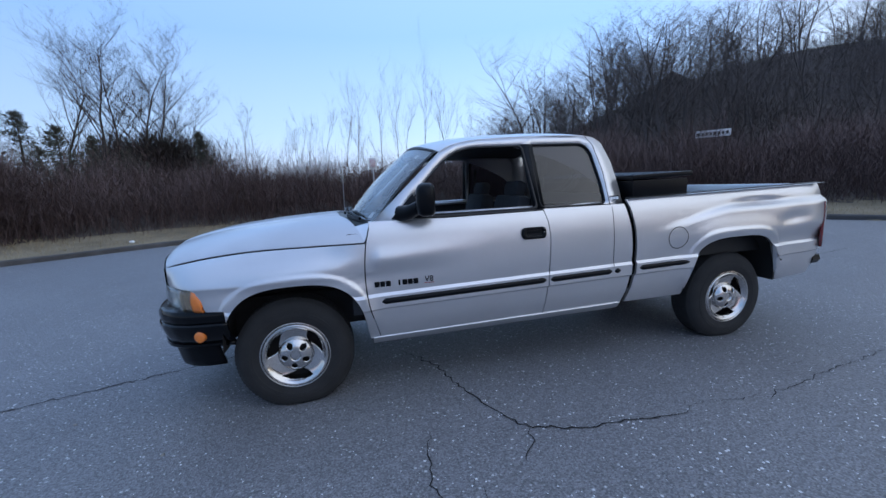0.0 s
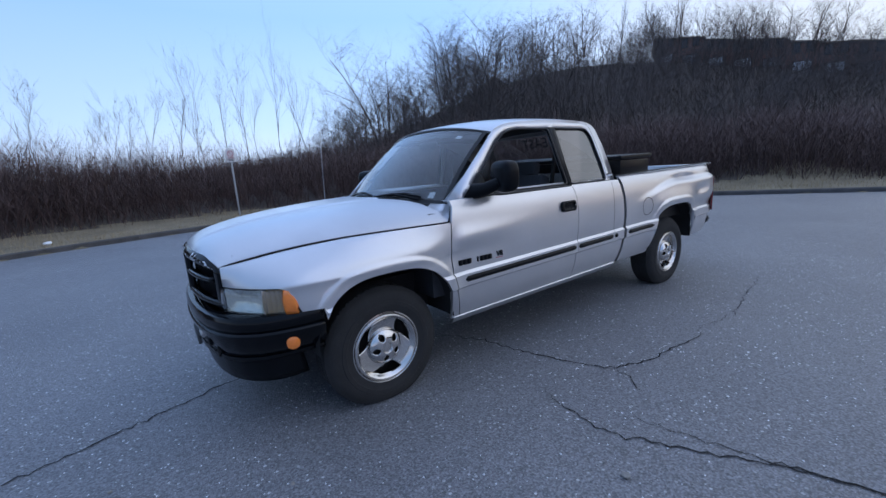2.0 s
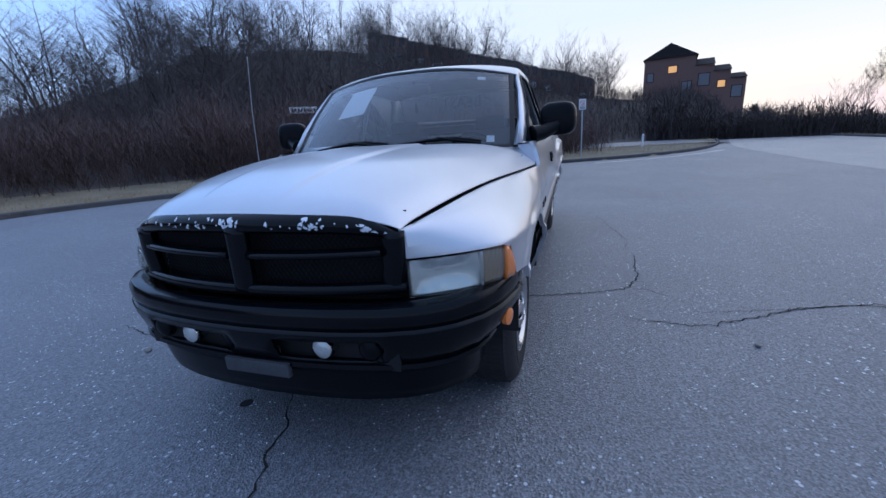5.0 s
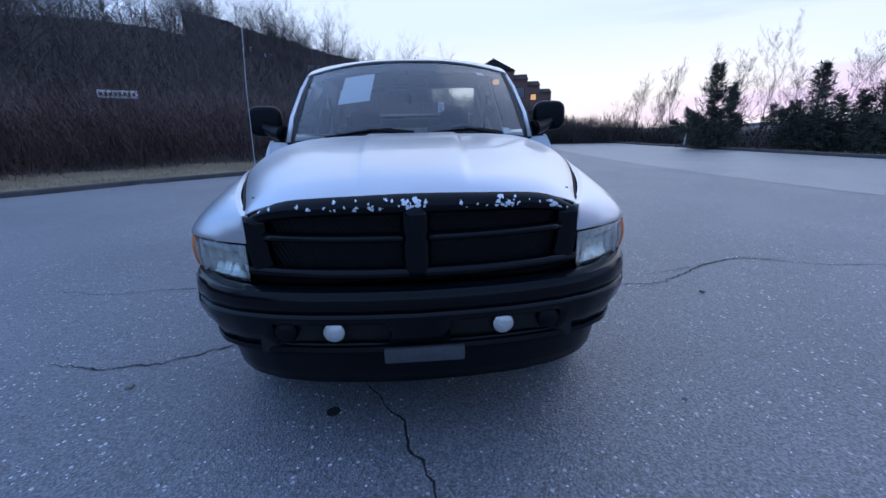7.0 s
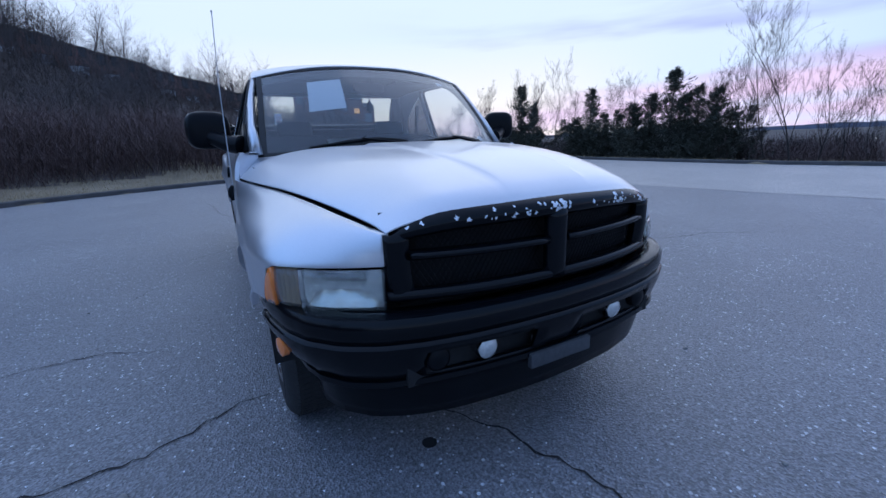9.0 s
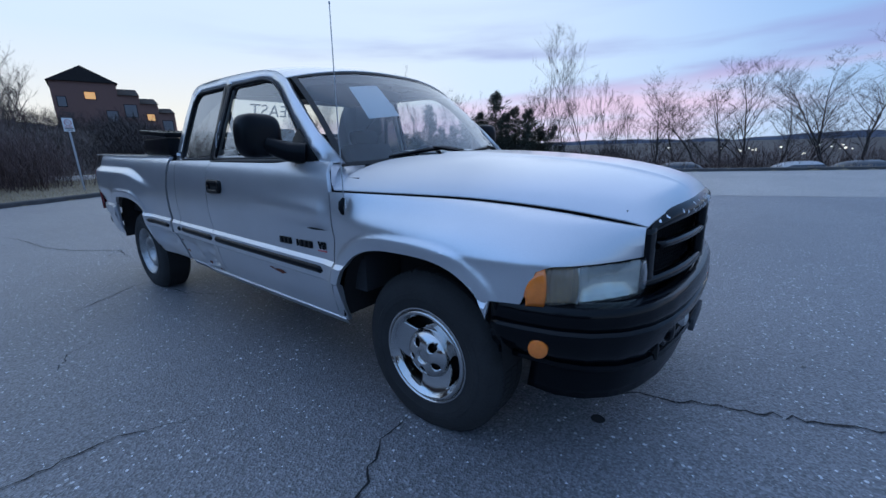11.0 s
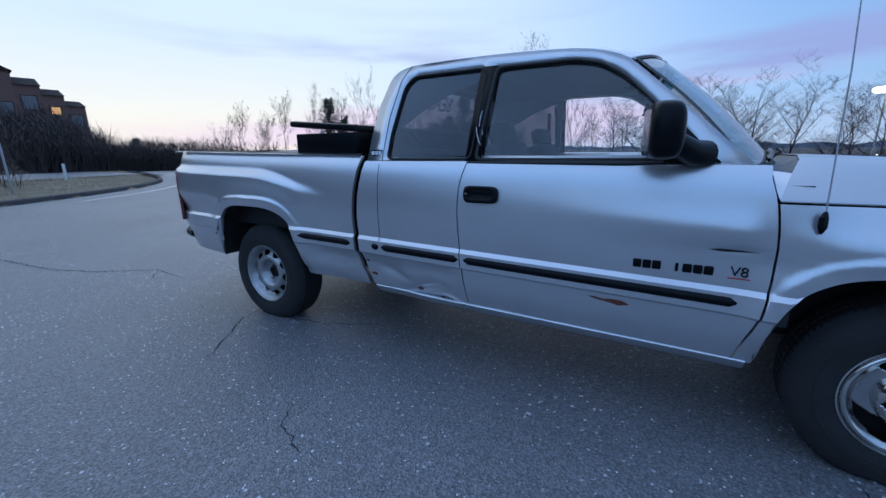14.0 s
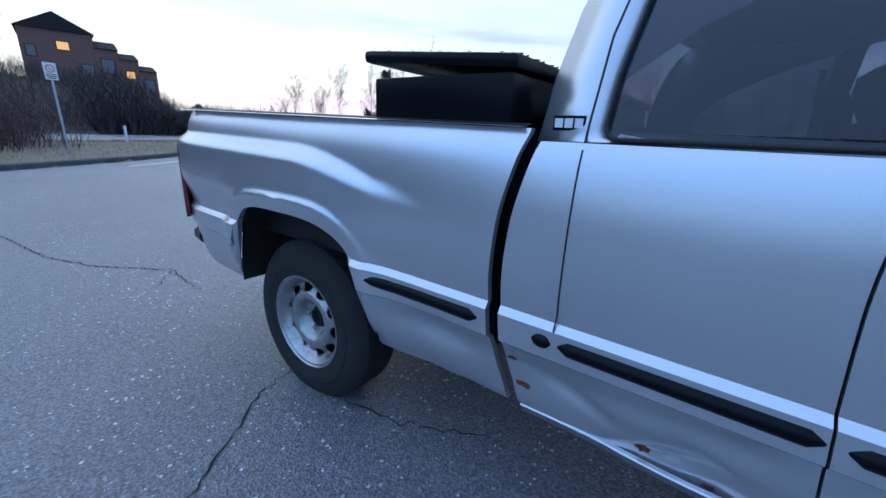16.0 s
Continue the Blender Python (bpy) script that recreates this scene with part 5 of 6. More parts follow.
# ---- bed ----
for s in (-1, 1):
    bm = bmesh.new()
    sheet(bm, lambda x, v: (x, s * (0.922 - 0.014 * smooth(4.2, 4.47, x) - 0.025 * v), 1.192 + 0.018 * x + 0.003 * math.sin(v * math.pi)), lin(2.50, 4.47, 12), lin(0, 1, 4))
    part("bed_rail", bm, PAINT, truck)
    bm = bmesh.new()
    sheet(bm, lambda x, v: (x, s * (0.898 - 0.014 * smooth(4.2, 4.47, x) - 0.064 * v), 1.1925 + 0.018 * x + 0.010 * math.sin(v * math.pi) ** 0.5 - 0.03 * smooth(0.9, 1, v)), lin(2.50, 4.45, 12), lin(0, 1, 9))
    part("rail_cap", bm, SEAL, truck, "black plastic bed rail cap")
bm = bmesh.new()
for s in (-1, 1):
    sheet(bm, lambda x, z: (x, s * 0.835, z + 0.018 * x * (z > 1)), [2.52, 4.45], [0.72, 1.19])
sheet(bm, lambda y, x: (x, y, 0.72), [-0.835, 0.835], [2.52, 4.45])
sheet(bm, lambda y, z: (2.535, y, z), [-0.9, 0.9], [0.6, 1.235])
part("bed_liner", bm, SEAL, truck, "black bed liner")
bm = bmesh.new()
box(bm, 4.44, 4.49, -0.80, 0.80, 0.66, 1.265, 0.015)
part("tailgate", bm, PAINT, truck)
for s in (-1, 1):
    bm = bmesh.new()
    sheet(bm, lambda u, v: (4.40 + 0.075 * u, s * (side_y(4.40, 0.9, s) + 0.004 - 0.07 * u * u), 0.72 + 0.39 * v), lin(0, 1, 6), lin(0, 1, 8))
    light = thicken(part("tail_light", bm, REDLENS, truck, "dark red tail light"), 0.02, 0)
    bm = bmesh.new()
    sheet(bm, lambda u, v: (4.41 + 0.07 * u, s * (side_y(4.40, 0.9, s) + 0.007 - 0.07 * u * u), 0.83 + 0.09 * v), lin(0, 1, 6), lin(0, 1, 3))
    part("reverse_lens", bm, LENS, light)
bm = bmesh.new()
tube(bm, [(4.38, -0.88, 0.60), (4.47, -0.87, 0.60), (4.52, -0.75, 0.60), (4.53, 0, 0.60), (4.52, 0.75, 0.60), (4.47, 0.87, 0.60), (4.38, 0.88, 0.60)], 0.05, 8)
part("rear_bumper", bm, BLACK, truck)

# ---- underbody ----
bm = bmesh.new()
box(bm, -0.75, 4.3, -0.62, 0.62, 0.44, 0.70)
box(bm, 0.62, 2.42, -0.86, 0.86, 0.42, 0.54)
part("chassis", bm, DARK, truck)
for x in (0.005, 3.51):
    bm = bmesh.new()
    tube(bm, [(x, -0.74, 0.353), (x, 0.74, 0.353)], 0.07, 12)
    part("axle", bm, DARK, truck)
for (cx, a, z0, b, n), s in ((A, s) for A in ARCHES for s in (-1, 1)):
    bm = bmesh.new()
    def well(t, y):
        x = cx + (a + 0.012) * math.copysign(abs(math.cos(t)) ** (2 / n), math.cos(t))
        return (x, s * y, z0 + (b + 0.012) * abs(math.sin(t)) ** (2 / n))
    sheet(bm, well, lin(0.06, math.pi - 0.06, 42), [0.935, 0.55])
    bm.faces.ensure_lookup_table()
    part("wheel_well", bm, DARK, truck)
    bm = bmesh.new()
    sheet(bm, lambda u, z: (u, s * 0.55, z), [cx - a, cx + a], [0.42, 0.9])
    part("wheel_well_back", bm, DARK, truck)

# ---- wheels ----
def make_wheel(steel):
    w = assembly("wheel", truck, "tyre on a plain painted steel rim" if steel else "tyre on a polished three-slot alloy rim")
    R = 0.377
    bm = bmesh.new()
    lathe(bm, [(0.214, 0.108), (0.224, 0.119), (0.245, 0.126), (0.262, 0.129), (0.265, 0.131), (0.29, 0.131), (0.293, 0.128), (0.320, 0.126), (0.345, 0.116), (0.365, 0.098), (R, 0.080), (R, -0.080), (0.365, -0.098), (0.335, -0.116), (0.28, -0.126), (0.21, -0.112)], 80)
    tyre = part("tyre", bm, RUBBER, w, "worn black tyre", 22)
    bm = bmesh.new()
    for k in range(84):
        a = 2 * math.pi * k / 84
        for d, tilt in ((0.05, 0.3), (0.0, -0.3), (-0.05, 0.3)):
            box(bm, -0.009, 0.009, -0.019, 0.019, 0, 0.0035, 0, Matrix.Rotation(a, 4, "Y") @ pose(0, d, R - 0.001, 0, 0, 20 * tilt))
        # shoulder blocks
        box(bm, -0.009, 0.009, -0.016, 0.016, 0, 0.004, 0, Matrix.Rotation(a, 4, "Y") @ pose(0, 0.090, R - 0.012, -48, 0, 0))
    part("tread", bm, RUBBER, tyre)
    bm = bmesh.new()
    lathe(bm, [(0.212, 0.116), (0.218, 0.123), (0.223, 0.122), (0.222, 0.112), (0.210, 0.09), (0.190, 0.06 if steel else 0.04), (0.185, 0.055 if steel else -0.10)], 72)
    part("rim_barrel", bm, STEEL if steel else CHROME, w)
    bm = bmesh.new()
    nr, na = 34, 216
    prof = curve([(0.030, 0.118), (0.055, 0.116), (0.080, 0.106), (0.096, 0.090), (0.102, 0.070), (0.125, 0.074), (0.155, 0.082), (0.180, 0.092), (0.198, 0.104), (0.212, 0.117)] if not steel else
                 [(0.05, 0.035), (0.07, 0.04), (0.085, 0.066), (0.105, 0.090), (0.132, 0.092), (0.150, 0.074), (0.178, 0.068), (0.196, 0.095), (0.212, 0.116)])
    rs = lin(0.032 if not steel else 0.052, 0.212, nr)
    cut = set()
    for i in range(nr - 1):
        for k in range(na):
            r, a = (rs[i] + rs[i + 1]) / 2, 2 * math.pi * (k + 0.5) / na
            if steel:
                d = (a * 10 / (2 * math.pi)) % 1 - 0.5
                if (d * 0.10) ** 2 / 0.034**2 + (r - 0.160) ** 2 / 0.021**2 < 1:
                    cut.add((i, k))
            else:
                # curved slots, wide at one end, and round wells for the wheel nuts
                t = (a * 3 / (2 * math.pi)) % 1
                if 0.20 < t < 0.80:
                    q = ((t - 0.20) / 0.60) ** 0.58
                    if 0.192 - 0.078 * math.sin(math.pi * q) ** 0.8 < r < 0.192 - 0.014 * (t - 0.2) / 0.6:
                        cut.add((i, k))
                for n in range(5):
                    b = 2 * math.pi * n / 5 + 0.3
                    if math.hypot(r * math.cos(a) - 0.066 * math.cos(b), r * math.sin(a) - 0.066 * math.sin(b)) < 0.0185:
                        cut.add((i, k))
    rings = [[bm.verts.new((r * math.cos(2 * math.pi * k / na), prof(r) - (0.010 * math.sin(math.pi * ((k * 3 / na) % 1)) ** 2 * smooth(0.10, 0.14, r) * smooth(0.205, 0.185, r) if not steel else 0), r * math.sin(2 * math.pi * k / na))) for k in range(na)] for r in rs]
    for i in range(nr - 1):
        for k in range(na):
            if (i, k) not in cut:
                bm.faces.new((rings[i][k], rings[i][(k + 1) % na], rings[i + 1][(k + 1) % na], rings[i + 1][k]))
    bmesh.ops.delete(bm, geom=[v for v in bm.verts if not v.link_faces], context="VERTS")
    face = thicken(part("rim_face", bm, STEEL if steel else CHROME, w, "polished alloy face with three curved slots" if not steel else "silver steel disc with round vents"), 0.005 if steel else 0.018, -1 if not steel else 0)
    bm = bmesh.new()
    lathe(bm, [(0.040, 0.10), (0.040, 0.119), (0.036, 0.126), (0.030, 0.128), (0.028, 0.125), (0, 0.127)] if not steel else [(0.055, 0.0), (0.045, 0.05), (0.035, 0.055), (0.03, 0.03), (0, 0.03)], 40)
    part("centre_cap", bm, CHROME if not steel else DARK, face)
    for k in range(5):
        a = 2 * math.pi * k / 5 + 0.3
        bm = bmesh.new()
        rr, dd = (0.066, 0.092) if not steel else (0.062, 0.05)
        lathe(bm, [(0.012, -0.02), (0.012, 0.002), (0.006, 0.010), (0, 0.011)] if not steel else [(0.012, -0.02), (0.012, 0.002), (0.006, 0.012), (0, 0.013)], 10, pose(rr * math.cos(a), dd, rr * math.sin(a)))
        part("lug_nut", bm, DARK if not steel else STEEL, face)
    bm = bmesh.new()
    lathe(bm, [(0.19, -0.06 if steel else 0.0), (0, -0.06 if steel else 0.0)], 32)
    part("brake_disc", bm, DARK, w)
    return w


alloy = make_wheel(False)
plain = make_wheel(True)
for ob, x, s, roll in ((alloy, 0.005, -1, 25), (copy_thing(alloy, Matrix()), 3.51, -1, 28), (copy_thing(alloy, Matrix()), 0.005, 1, 100), (plain, 3.515, 1, 10)):
    m = pose(x, s * (0.778 if x < 1 else 0.770), 0.351, 0, 0, 180 if s < 0 else 0) @ Matrix.Rotation(radians(roll), 4, "Y")
    ob.parent = truck
    ob.matrix_basis = m
    # the tyre stands flat on the ground
    for o in ob.children_recursive:
        if o.name.startswith(("tyre", "tread")):
            o.data = o.data.copy()
            back = m.inverted()
            for v in o.data.vertices:
                w = m @ v.co
                if w.z < 0.002:
                    w.z = 0.002
                    v.co = back @ w

# ---- toolbox in the bed ----
toolbox = thing("toolbox", "black steel crossover toolbox lying across the pickup bed", "toolbox")
bm = bmesh.new()
box(bm, 2.56, 3.06, -0.88, 0.88, 1.243, 1.375, 0.008)
part("box_body", bm, BLACK, toolbox)
bm = bmesh.new()
box(bm, 2.57, 3.0, -0.82, 0.82, 0.90, 1.245, 0.006)
part("box_well", bm, BLACK, toolbox)
bm = bmesh.new()
box(bm, 2.54, 3.09, -0.90, 0.90, 1.378, 1.416, 0.014, None)
for v in bm.verts:
    v.co.z += (0.014 + 0.028 * smooth(-0.5, 0.9, v.co.y)) * (v.co.x - 2.54) / 0.55
lid = part("box_lid", bm, BLACK, toolbox, "black tread-plate lid, slightly sprung")
bm = bmesh.new()
for i in range(11):
    for j in range(34):
        x, y = 2.56 + i * 0.05, -0.87 + j * 0.0527
        box(bm, -0.016, 0.016, -0.003, 0.003, 0, 0.003, 0, pose(x, y, 1.415 + (0.014 + 0.028 * smooth(-0.5, 0.9, y)) * (x - 2.54) / 0.55, 0, 0, 45 if (i + j) % 2 else -45))
tagged(part("tread_pattern", bm, BLACK, lid), kind="stuff")

# ---- cracks in the asphalt ----
def crack(pts, width, seed):
    rng = random.Random(seed)
    fine = []
    for (a, b), (c, d) in zip(pts, pts[1:]):
        n = max(2, int(math.hypot(c - a, d - b) / 0.035))
        fine += [(a + (c - a) * k / n, b + (d - b) * k / n) for k in range(n)]
    fine.append(pts[-1])
    bm = bmesh.new()
    rows = []
    for i, (x, y) in enumerate(fine):
        a, b = fine[max(i - 1, 0)], fine[min(i + 1, len(fine) - 1)]
        t = Vector((b[0] - a[0], b[1] - a[1])).normalized()
        n = Vector((-t.y, t.x))
        p = Vector((x, y)) + n * rng.gauss(0, 0.010)
        w = width * rng.uniform(0.35, 1.3) * min(1, 0.25 + 4 * min(i, len(fine) - 1 - i) / len(fine))
        w *= 0.62
        rows.append([bm.verts.new((*(p + n * w), 0.0045)), bm.verts.new((*(p - n * w), 0.0045))])
    for a, b in zip(rows, rows[1:]):
        bm.faces.new((a[0], a[1], b[1], b[0]))
    tagged(part("road_crack", bm, CRACK), "dark open crack in the asphalt", "crack", kind="structure")


CRACKS = [
    ([(0.75, -0.2), (1.0, -0.65), (1.08, -1.05), (1.2, -1.33), (1.32, -1.58), (1.6, -1.69), (2.0, -1.72), (2.26, -1.76), (2.42, -1.68)], 0.009),
    ([(1.32, -1.58), (1.31, -1.72), (1.18, -1.85)], 0.005),
    ([(0.78, -1.45), (0.72, -1.7), (0.70, -1.92), (0.80, -2.12), (0.9, -2.3), (1.1, -2.62), (1.22, -3.0), (1.1, -3.6)], 0.009),
    ([(-0.35, 0.32), (-0.55, 0.2), (-0.72, 0.08), (-0.80, 0.08), (-0.95, 0.02), (-1.3, -0.10), (-1.62, -0.2), (-2.1, -0.35), (-3.2, -0.4)], 0.010),
    ([(0.12, 0.9), (0.1, 1.1), (-0.02, 1.3), (-0.10, 1.5), (-0.12, 1.8), (-0.02, 2.15)], 0.008),
    ([(0.9, 1.45), (1.1, 1.8), (1.12, 2.1), (1.05, 2.5), (1.2, 3.1), (0.95, 3.5)], 0.006),
    ([(0.9, -1.9), (1.02, -2.4), (1.25, -3.1), (0.95, -3.6), (0.85, -4.2), (0.3, -5.0)], 0.007),
    ([(3.75, 0.75), (3.62, 1.12), (3.45, 1.32), (3.3, 1.55)], 0.008),
    ([(9.0, 1.5), (8.0, 1.3), (6.9, 1.2), (6.3, 1.0), (5.75, 0.62), (5.1, 0.68)], 0.010),
    ([(5.75, 0.62), (5.4, 0.85)], 0.006),
    ([(3.4, 0.85), (3.0, 0.8), (2.6, 0.6)], 0.006),
    ([(2.45, 1.6), (2.32, 1.78), (2.1, 1.85)], 0.006),
    ([(4.4, -1.5), (3.6, -1.62), (2.9, -1.75), (2.42, -1.68)], 0.005),
    ([(-0.5, 3.8), (-0.62, 3.4), (-0.5, 2.8)], 0.005),
]
for i, (pts, w) in enumerate(CRACKS):
    crack(pts, w, i)
# oil spot and loose stones
bm = bmesh.new()
lathe(bm, [(0.032, 0), (0, 0.0)], 14, pose(-0.62, 0.41, 0.005, 90))
tagged(part("oil_spot", bm, DARK), "dark oil spot on the asphalt", "stain", kind="structure")
rng = random.Random(3)


def pebble(x, y, r):
    bm = bmesh.new()
    bmesh.ops.create_icosphere(bm, subdivisions=1, radius=r)
    for v in bm.verts:
        v.co = Vector((v.co.x * rng.uniform(0.8, 1.3), v.co.y * rng.uniform(0.7, 1.2), v.co.z * 0.6 + r * 0.45))
    ob = part("stone", bm, CONCRETE)
    ob.location = (x, y, 0)
    tagged(ob, "small grey loose stone on the asphalt", "stone", "loose stones")


for x, y, r in ((0.49, -2.17, 0.022), (-0.31, 1.5, 0.022), (-0.7, -1.22, 0.012), (-1.4, -0.7, 0.012), (0.35, -0.85, 0.01), (2.0, 2.1, 0.01), (-1.2, 1.4, 0.008)):
    pebble(x, y, r)
bm = bmesh.new()
NS = 8000
for k in range(NS):
    x, y = rng.uniform(-3.5, 6), rng.uniform(-4.2, 4.2)
    r = rng.uniform(0.002, 0.0068)
    a = rng.uniform(0, 6)
    v = [bm.verts.new((x + r * math.cos(a + q), y + r * math.sin(a + q), 0.001)) for q in (0, 2.1, 4.2)] + [bm.verts.new((x, y, r * 0.9))]
    for t in ((0, 1, 3), (1, 2, 3), (2, 0, 3)):
        bm.faces.new([v[i] for i in t])
tagged(part("grit", bm, CHIP), "pale grit scattered on the asphalt", "grit", kind="stuff")

# ---- plants ----
def mesh_of(name, V, F, mat):
    me = bpy.data.meshes.new(name)
    me.from_pydata(V, [], F)
    me.materials.append(mat)
    return me


def grow(V, F, base, height, rng, spread=0.45, levels=3, thick=0.014, start=0.25, kids=9, upright=0.6, twigs=5):
    """Adds a bare tree of tapered three-sided limbs to V, F."""
    def limb(p, d, length, r, level):
        n = 5 if level == 0 else 3
        pts, q = [p], p
        dirs = d.normalized()
        for k in range(n):
            dirs = (dirs + Vector((rng.gauss(0, 0.12 + 0.02 * level), rng.gauss(0, 0.12 + 0.02 * level), rng.gauss(0.05, 0.05 + 0.03 * level)))).normalized()
            q = q + dirs * (length / n)
            pts.append(q)
        for k in range(n):
            a, b = pts[k], pts[k + 1]
            ra, rb = r * (1 - k / n * 0.85), r * (1 - (k + 1) / n * 0.85)
            ax = (b - a).orthogonal().normalized()
            ay = (b - a).normalized().cross(ax)
            i = len(V)
            for c, rad in ((a, ra), (b, rb)):
                for t in range(3):
                    w = c + (ax * math.cos(2.094 * t) + ay * math.sin(2.094 * t)) * rad
                    V.append((w.x, w.y, w.z))
            for t in range(3):
                F.append((i + t, i + (t + 1) % 3, i + 3 + (t + 1) % 3, i + 3 + t))
        if level >= levels:
            # sprays of fine twigs on the last limbs
            for k in range(twigs):
                f = rng.uniform(0.15, 1)
                j = min(int(f * n), n - 1)
                pos = pts[j] + (pts[j + 1] - pts[j]) * (f * n - j)
                td = ((pts[j + 1] - pts[j]).normalized() + Vector((rng.gauss(0, 0.42), rng.gauss(0, 0.42), rng.gauss(0.2, 0.3)))).normalized()
                tip = pos + td * (length * rng.uniform(0.35, 0.85))
                sd = td.orthogonal().normalized() * (r * 0.45 + 0.002)
                i = len(V)
                for w in (pos - sd, pos + sd, tip):
                    V.append((w.x, w.y, w.z))
                F.append((i, i + 1, i + 2))
            return
        m = kids if level == 0 else max(3, kids // 2)
        for k in range(m):
            f = start + (1 - start) * (k + rng.random()) / m if level == 0 else rng.uniform(0.25, 1)
            j = min(int(f * n), n - 1)
            pos = pts[j] + (pts[j + 1] - pts[j]) * (f * n - j)
            ang = rng.uniform(0, 6.283)
            side = Vector((math.cos(ang), math.sin(ang), 0))
            nd = (side * spread * (1 + 0.15 * level) + Vector((0, 0, 1)) * upright * (1 - 0.15 * min(level, 2)) + (pts[j + 1] - pts[j]).normalized() * 0.4).normalized()
            limb(pos, nd, length * (0.52 - 0.22 * f * (level == 0)) * rng.uniform(0.7, 1.15), r * (1 - f * 0.8) * 0.55 + 0.0015, level + 1)
    limb(Vector(base), Vector((rng.gauss(0, 0.05), rng.gauss(0, 0.05), 1)), height, height * thick, 0)


def bare_tree(az, r, h, label, group, seed, spread=0.5, levels=3, kids=10, thick=0.013, start=0.3):
    V, F = [], []
    grow(V, F, (0, 0, -0.1), h, random.Random(seed), spread, levels, thick, start, kids)
    x, y = r * math.cos(radians(az)), r * math.sin(radians(az))
    t = thing("bare_tree", label, "tree", group, (x, y, ground_z(x, y)))
    a = new("trunk", mesh_of("trunk", V[:30], F[:15], BARK))
    b = new("crown", mesh_of("crown", V[30:], [tuple(i - 30 for i in f) for f in F[15:]], BARK))
    a.parent = b.parent = t


SAPL = [(75.6, 22, 7.0), (80.4, 22, 6.4), (71.4, 22, 6.2), (88.6, 22, 5.8), (86.6, 21, 5.3), (83.2, 22, 5.6), (73.4, 24, 5.6), (78, 24, 5.6), (91.4, 22, 4.8), (96.8, 22, 4.6), (102.4, 20, 4.4), (99, 24, 4.2), (94, 21, 4.0), (68, 25, 5.4), (85, 24, 5.0)]
for i, (az, r, h) in enumerate(SAPL):
    bare_tree(az, r, h, "slender leafless sapling standing in brown brush", "saplings in the brush", 40 + i, 0.24, 2, 8, 0.0048, 0.35)
LEFT = [(114.2, 40, 12.6), (117.1, 40, 11.8), (121, 40, 10.8), (112.8, 41, 11.8), (111.6, 42, 9.2), (115.6, 43, 11.6), (110.3, 44, 8.6)]
for i, (az, r, h) in enumerate(LEFT):
    bare_tree(az, r, h, "tall leafless tree with fine spreading branches", "bare trees beyond the brush", 60 + i, 0.7, 3, 13)
EAST = [(-28.5, 40, 6.4), (-30.3, 38, 6.0), (-32, 38, 6.6), (-33.6, 36, 5.4), (-35.2, 30, 6.0), (-38.9, 29, 6.4), (-41.2, 29, 6.8), (-44.6, 28, 7.4), (-47, 28, 6.4), (-50, 28, 7.2), (-53, 27, 5.4), (-57, 27, 6.4), (-60, 27, 6.2), (-63, 26, 6.3),
        (-65, 26, 5.6), (-67.4, 25, 6.6), (-68.8, 23, 5.8), (-70.3, 22, 7.2), (-72.5, 21, 8.4), (-74, 23, 5.8), (-76.1, 24, 5.4), (-78.3, 24, 5.0)]
for i, (az, r, h) in enumerate(EAST):
    bare_tree(az, r, h * (0.68 if az > -36 else 0.70 if az > -54 else 0.78), "leafless tree against the evening sky", "trees along the far kerb", 90 + i, 0.30 if i % 3 else 0.42, 3, 10, 0.0065, 0.22)
SOUTHT = [(-80.5, 29), (-83, 31), (-85.5, 30), (-87.8, 29), (-90.5, 31), (-93.4, 30), (-95.5, 33), (-97.6, 30), (-100, 32), (-103, 31), (-105, 35), (-107.5, 33), (-110.5, 32), (-114, 34), (-118, 33)]
for i, (az, r) in enumerate(SOUTHT):
    bare_tree(az, r, rng.uniform(5.0, 6.4), "spreading leafless tree beyond the far kerb", "trees along the far kerb", 130 + i, 0.8, 3, 13, 0.014, 0.10)


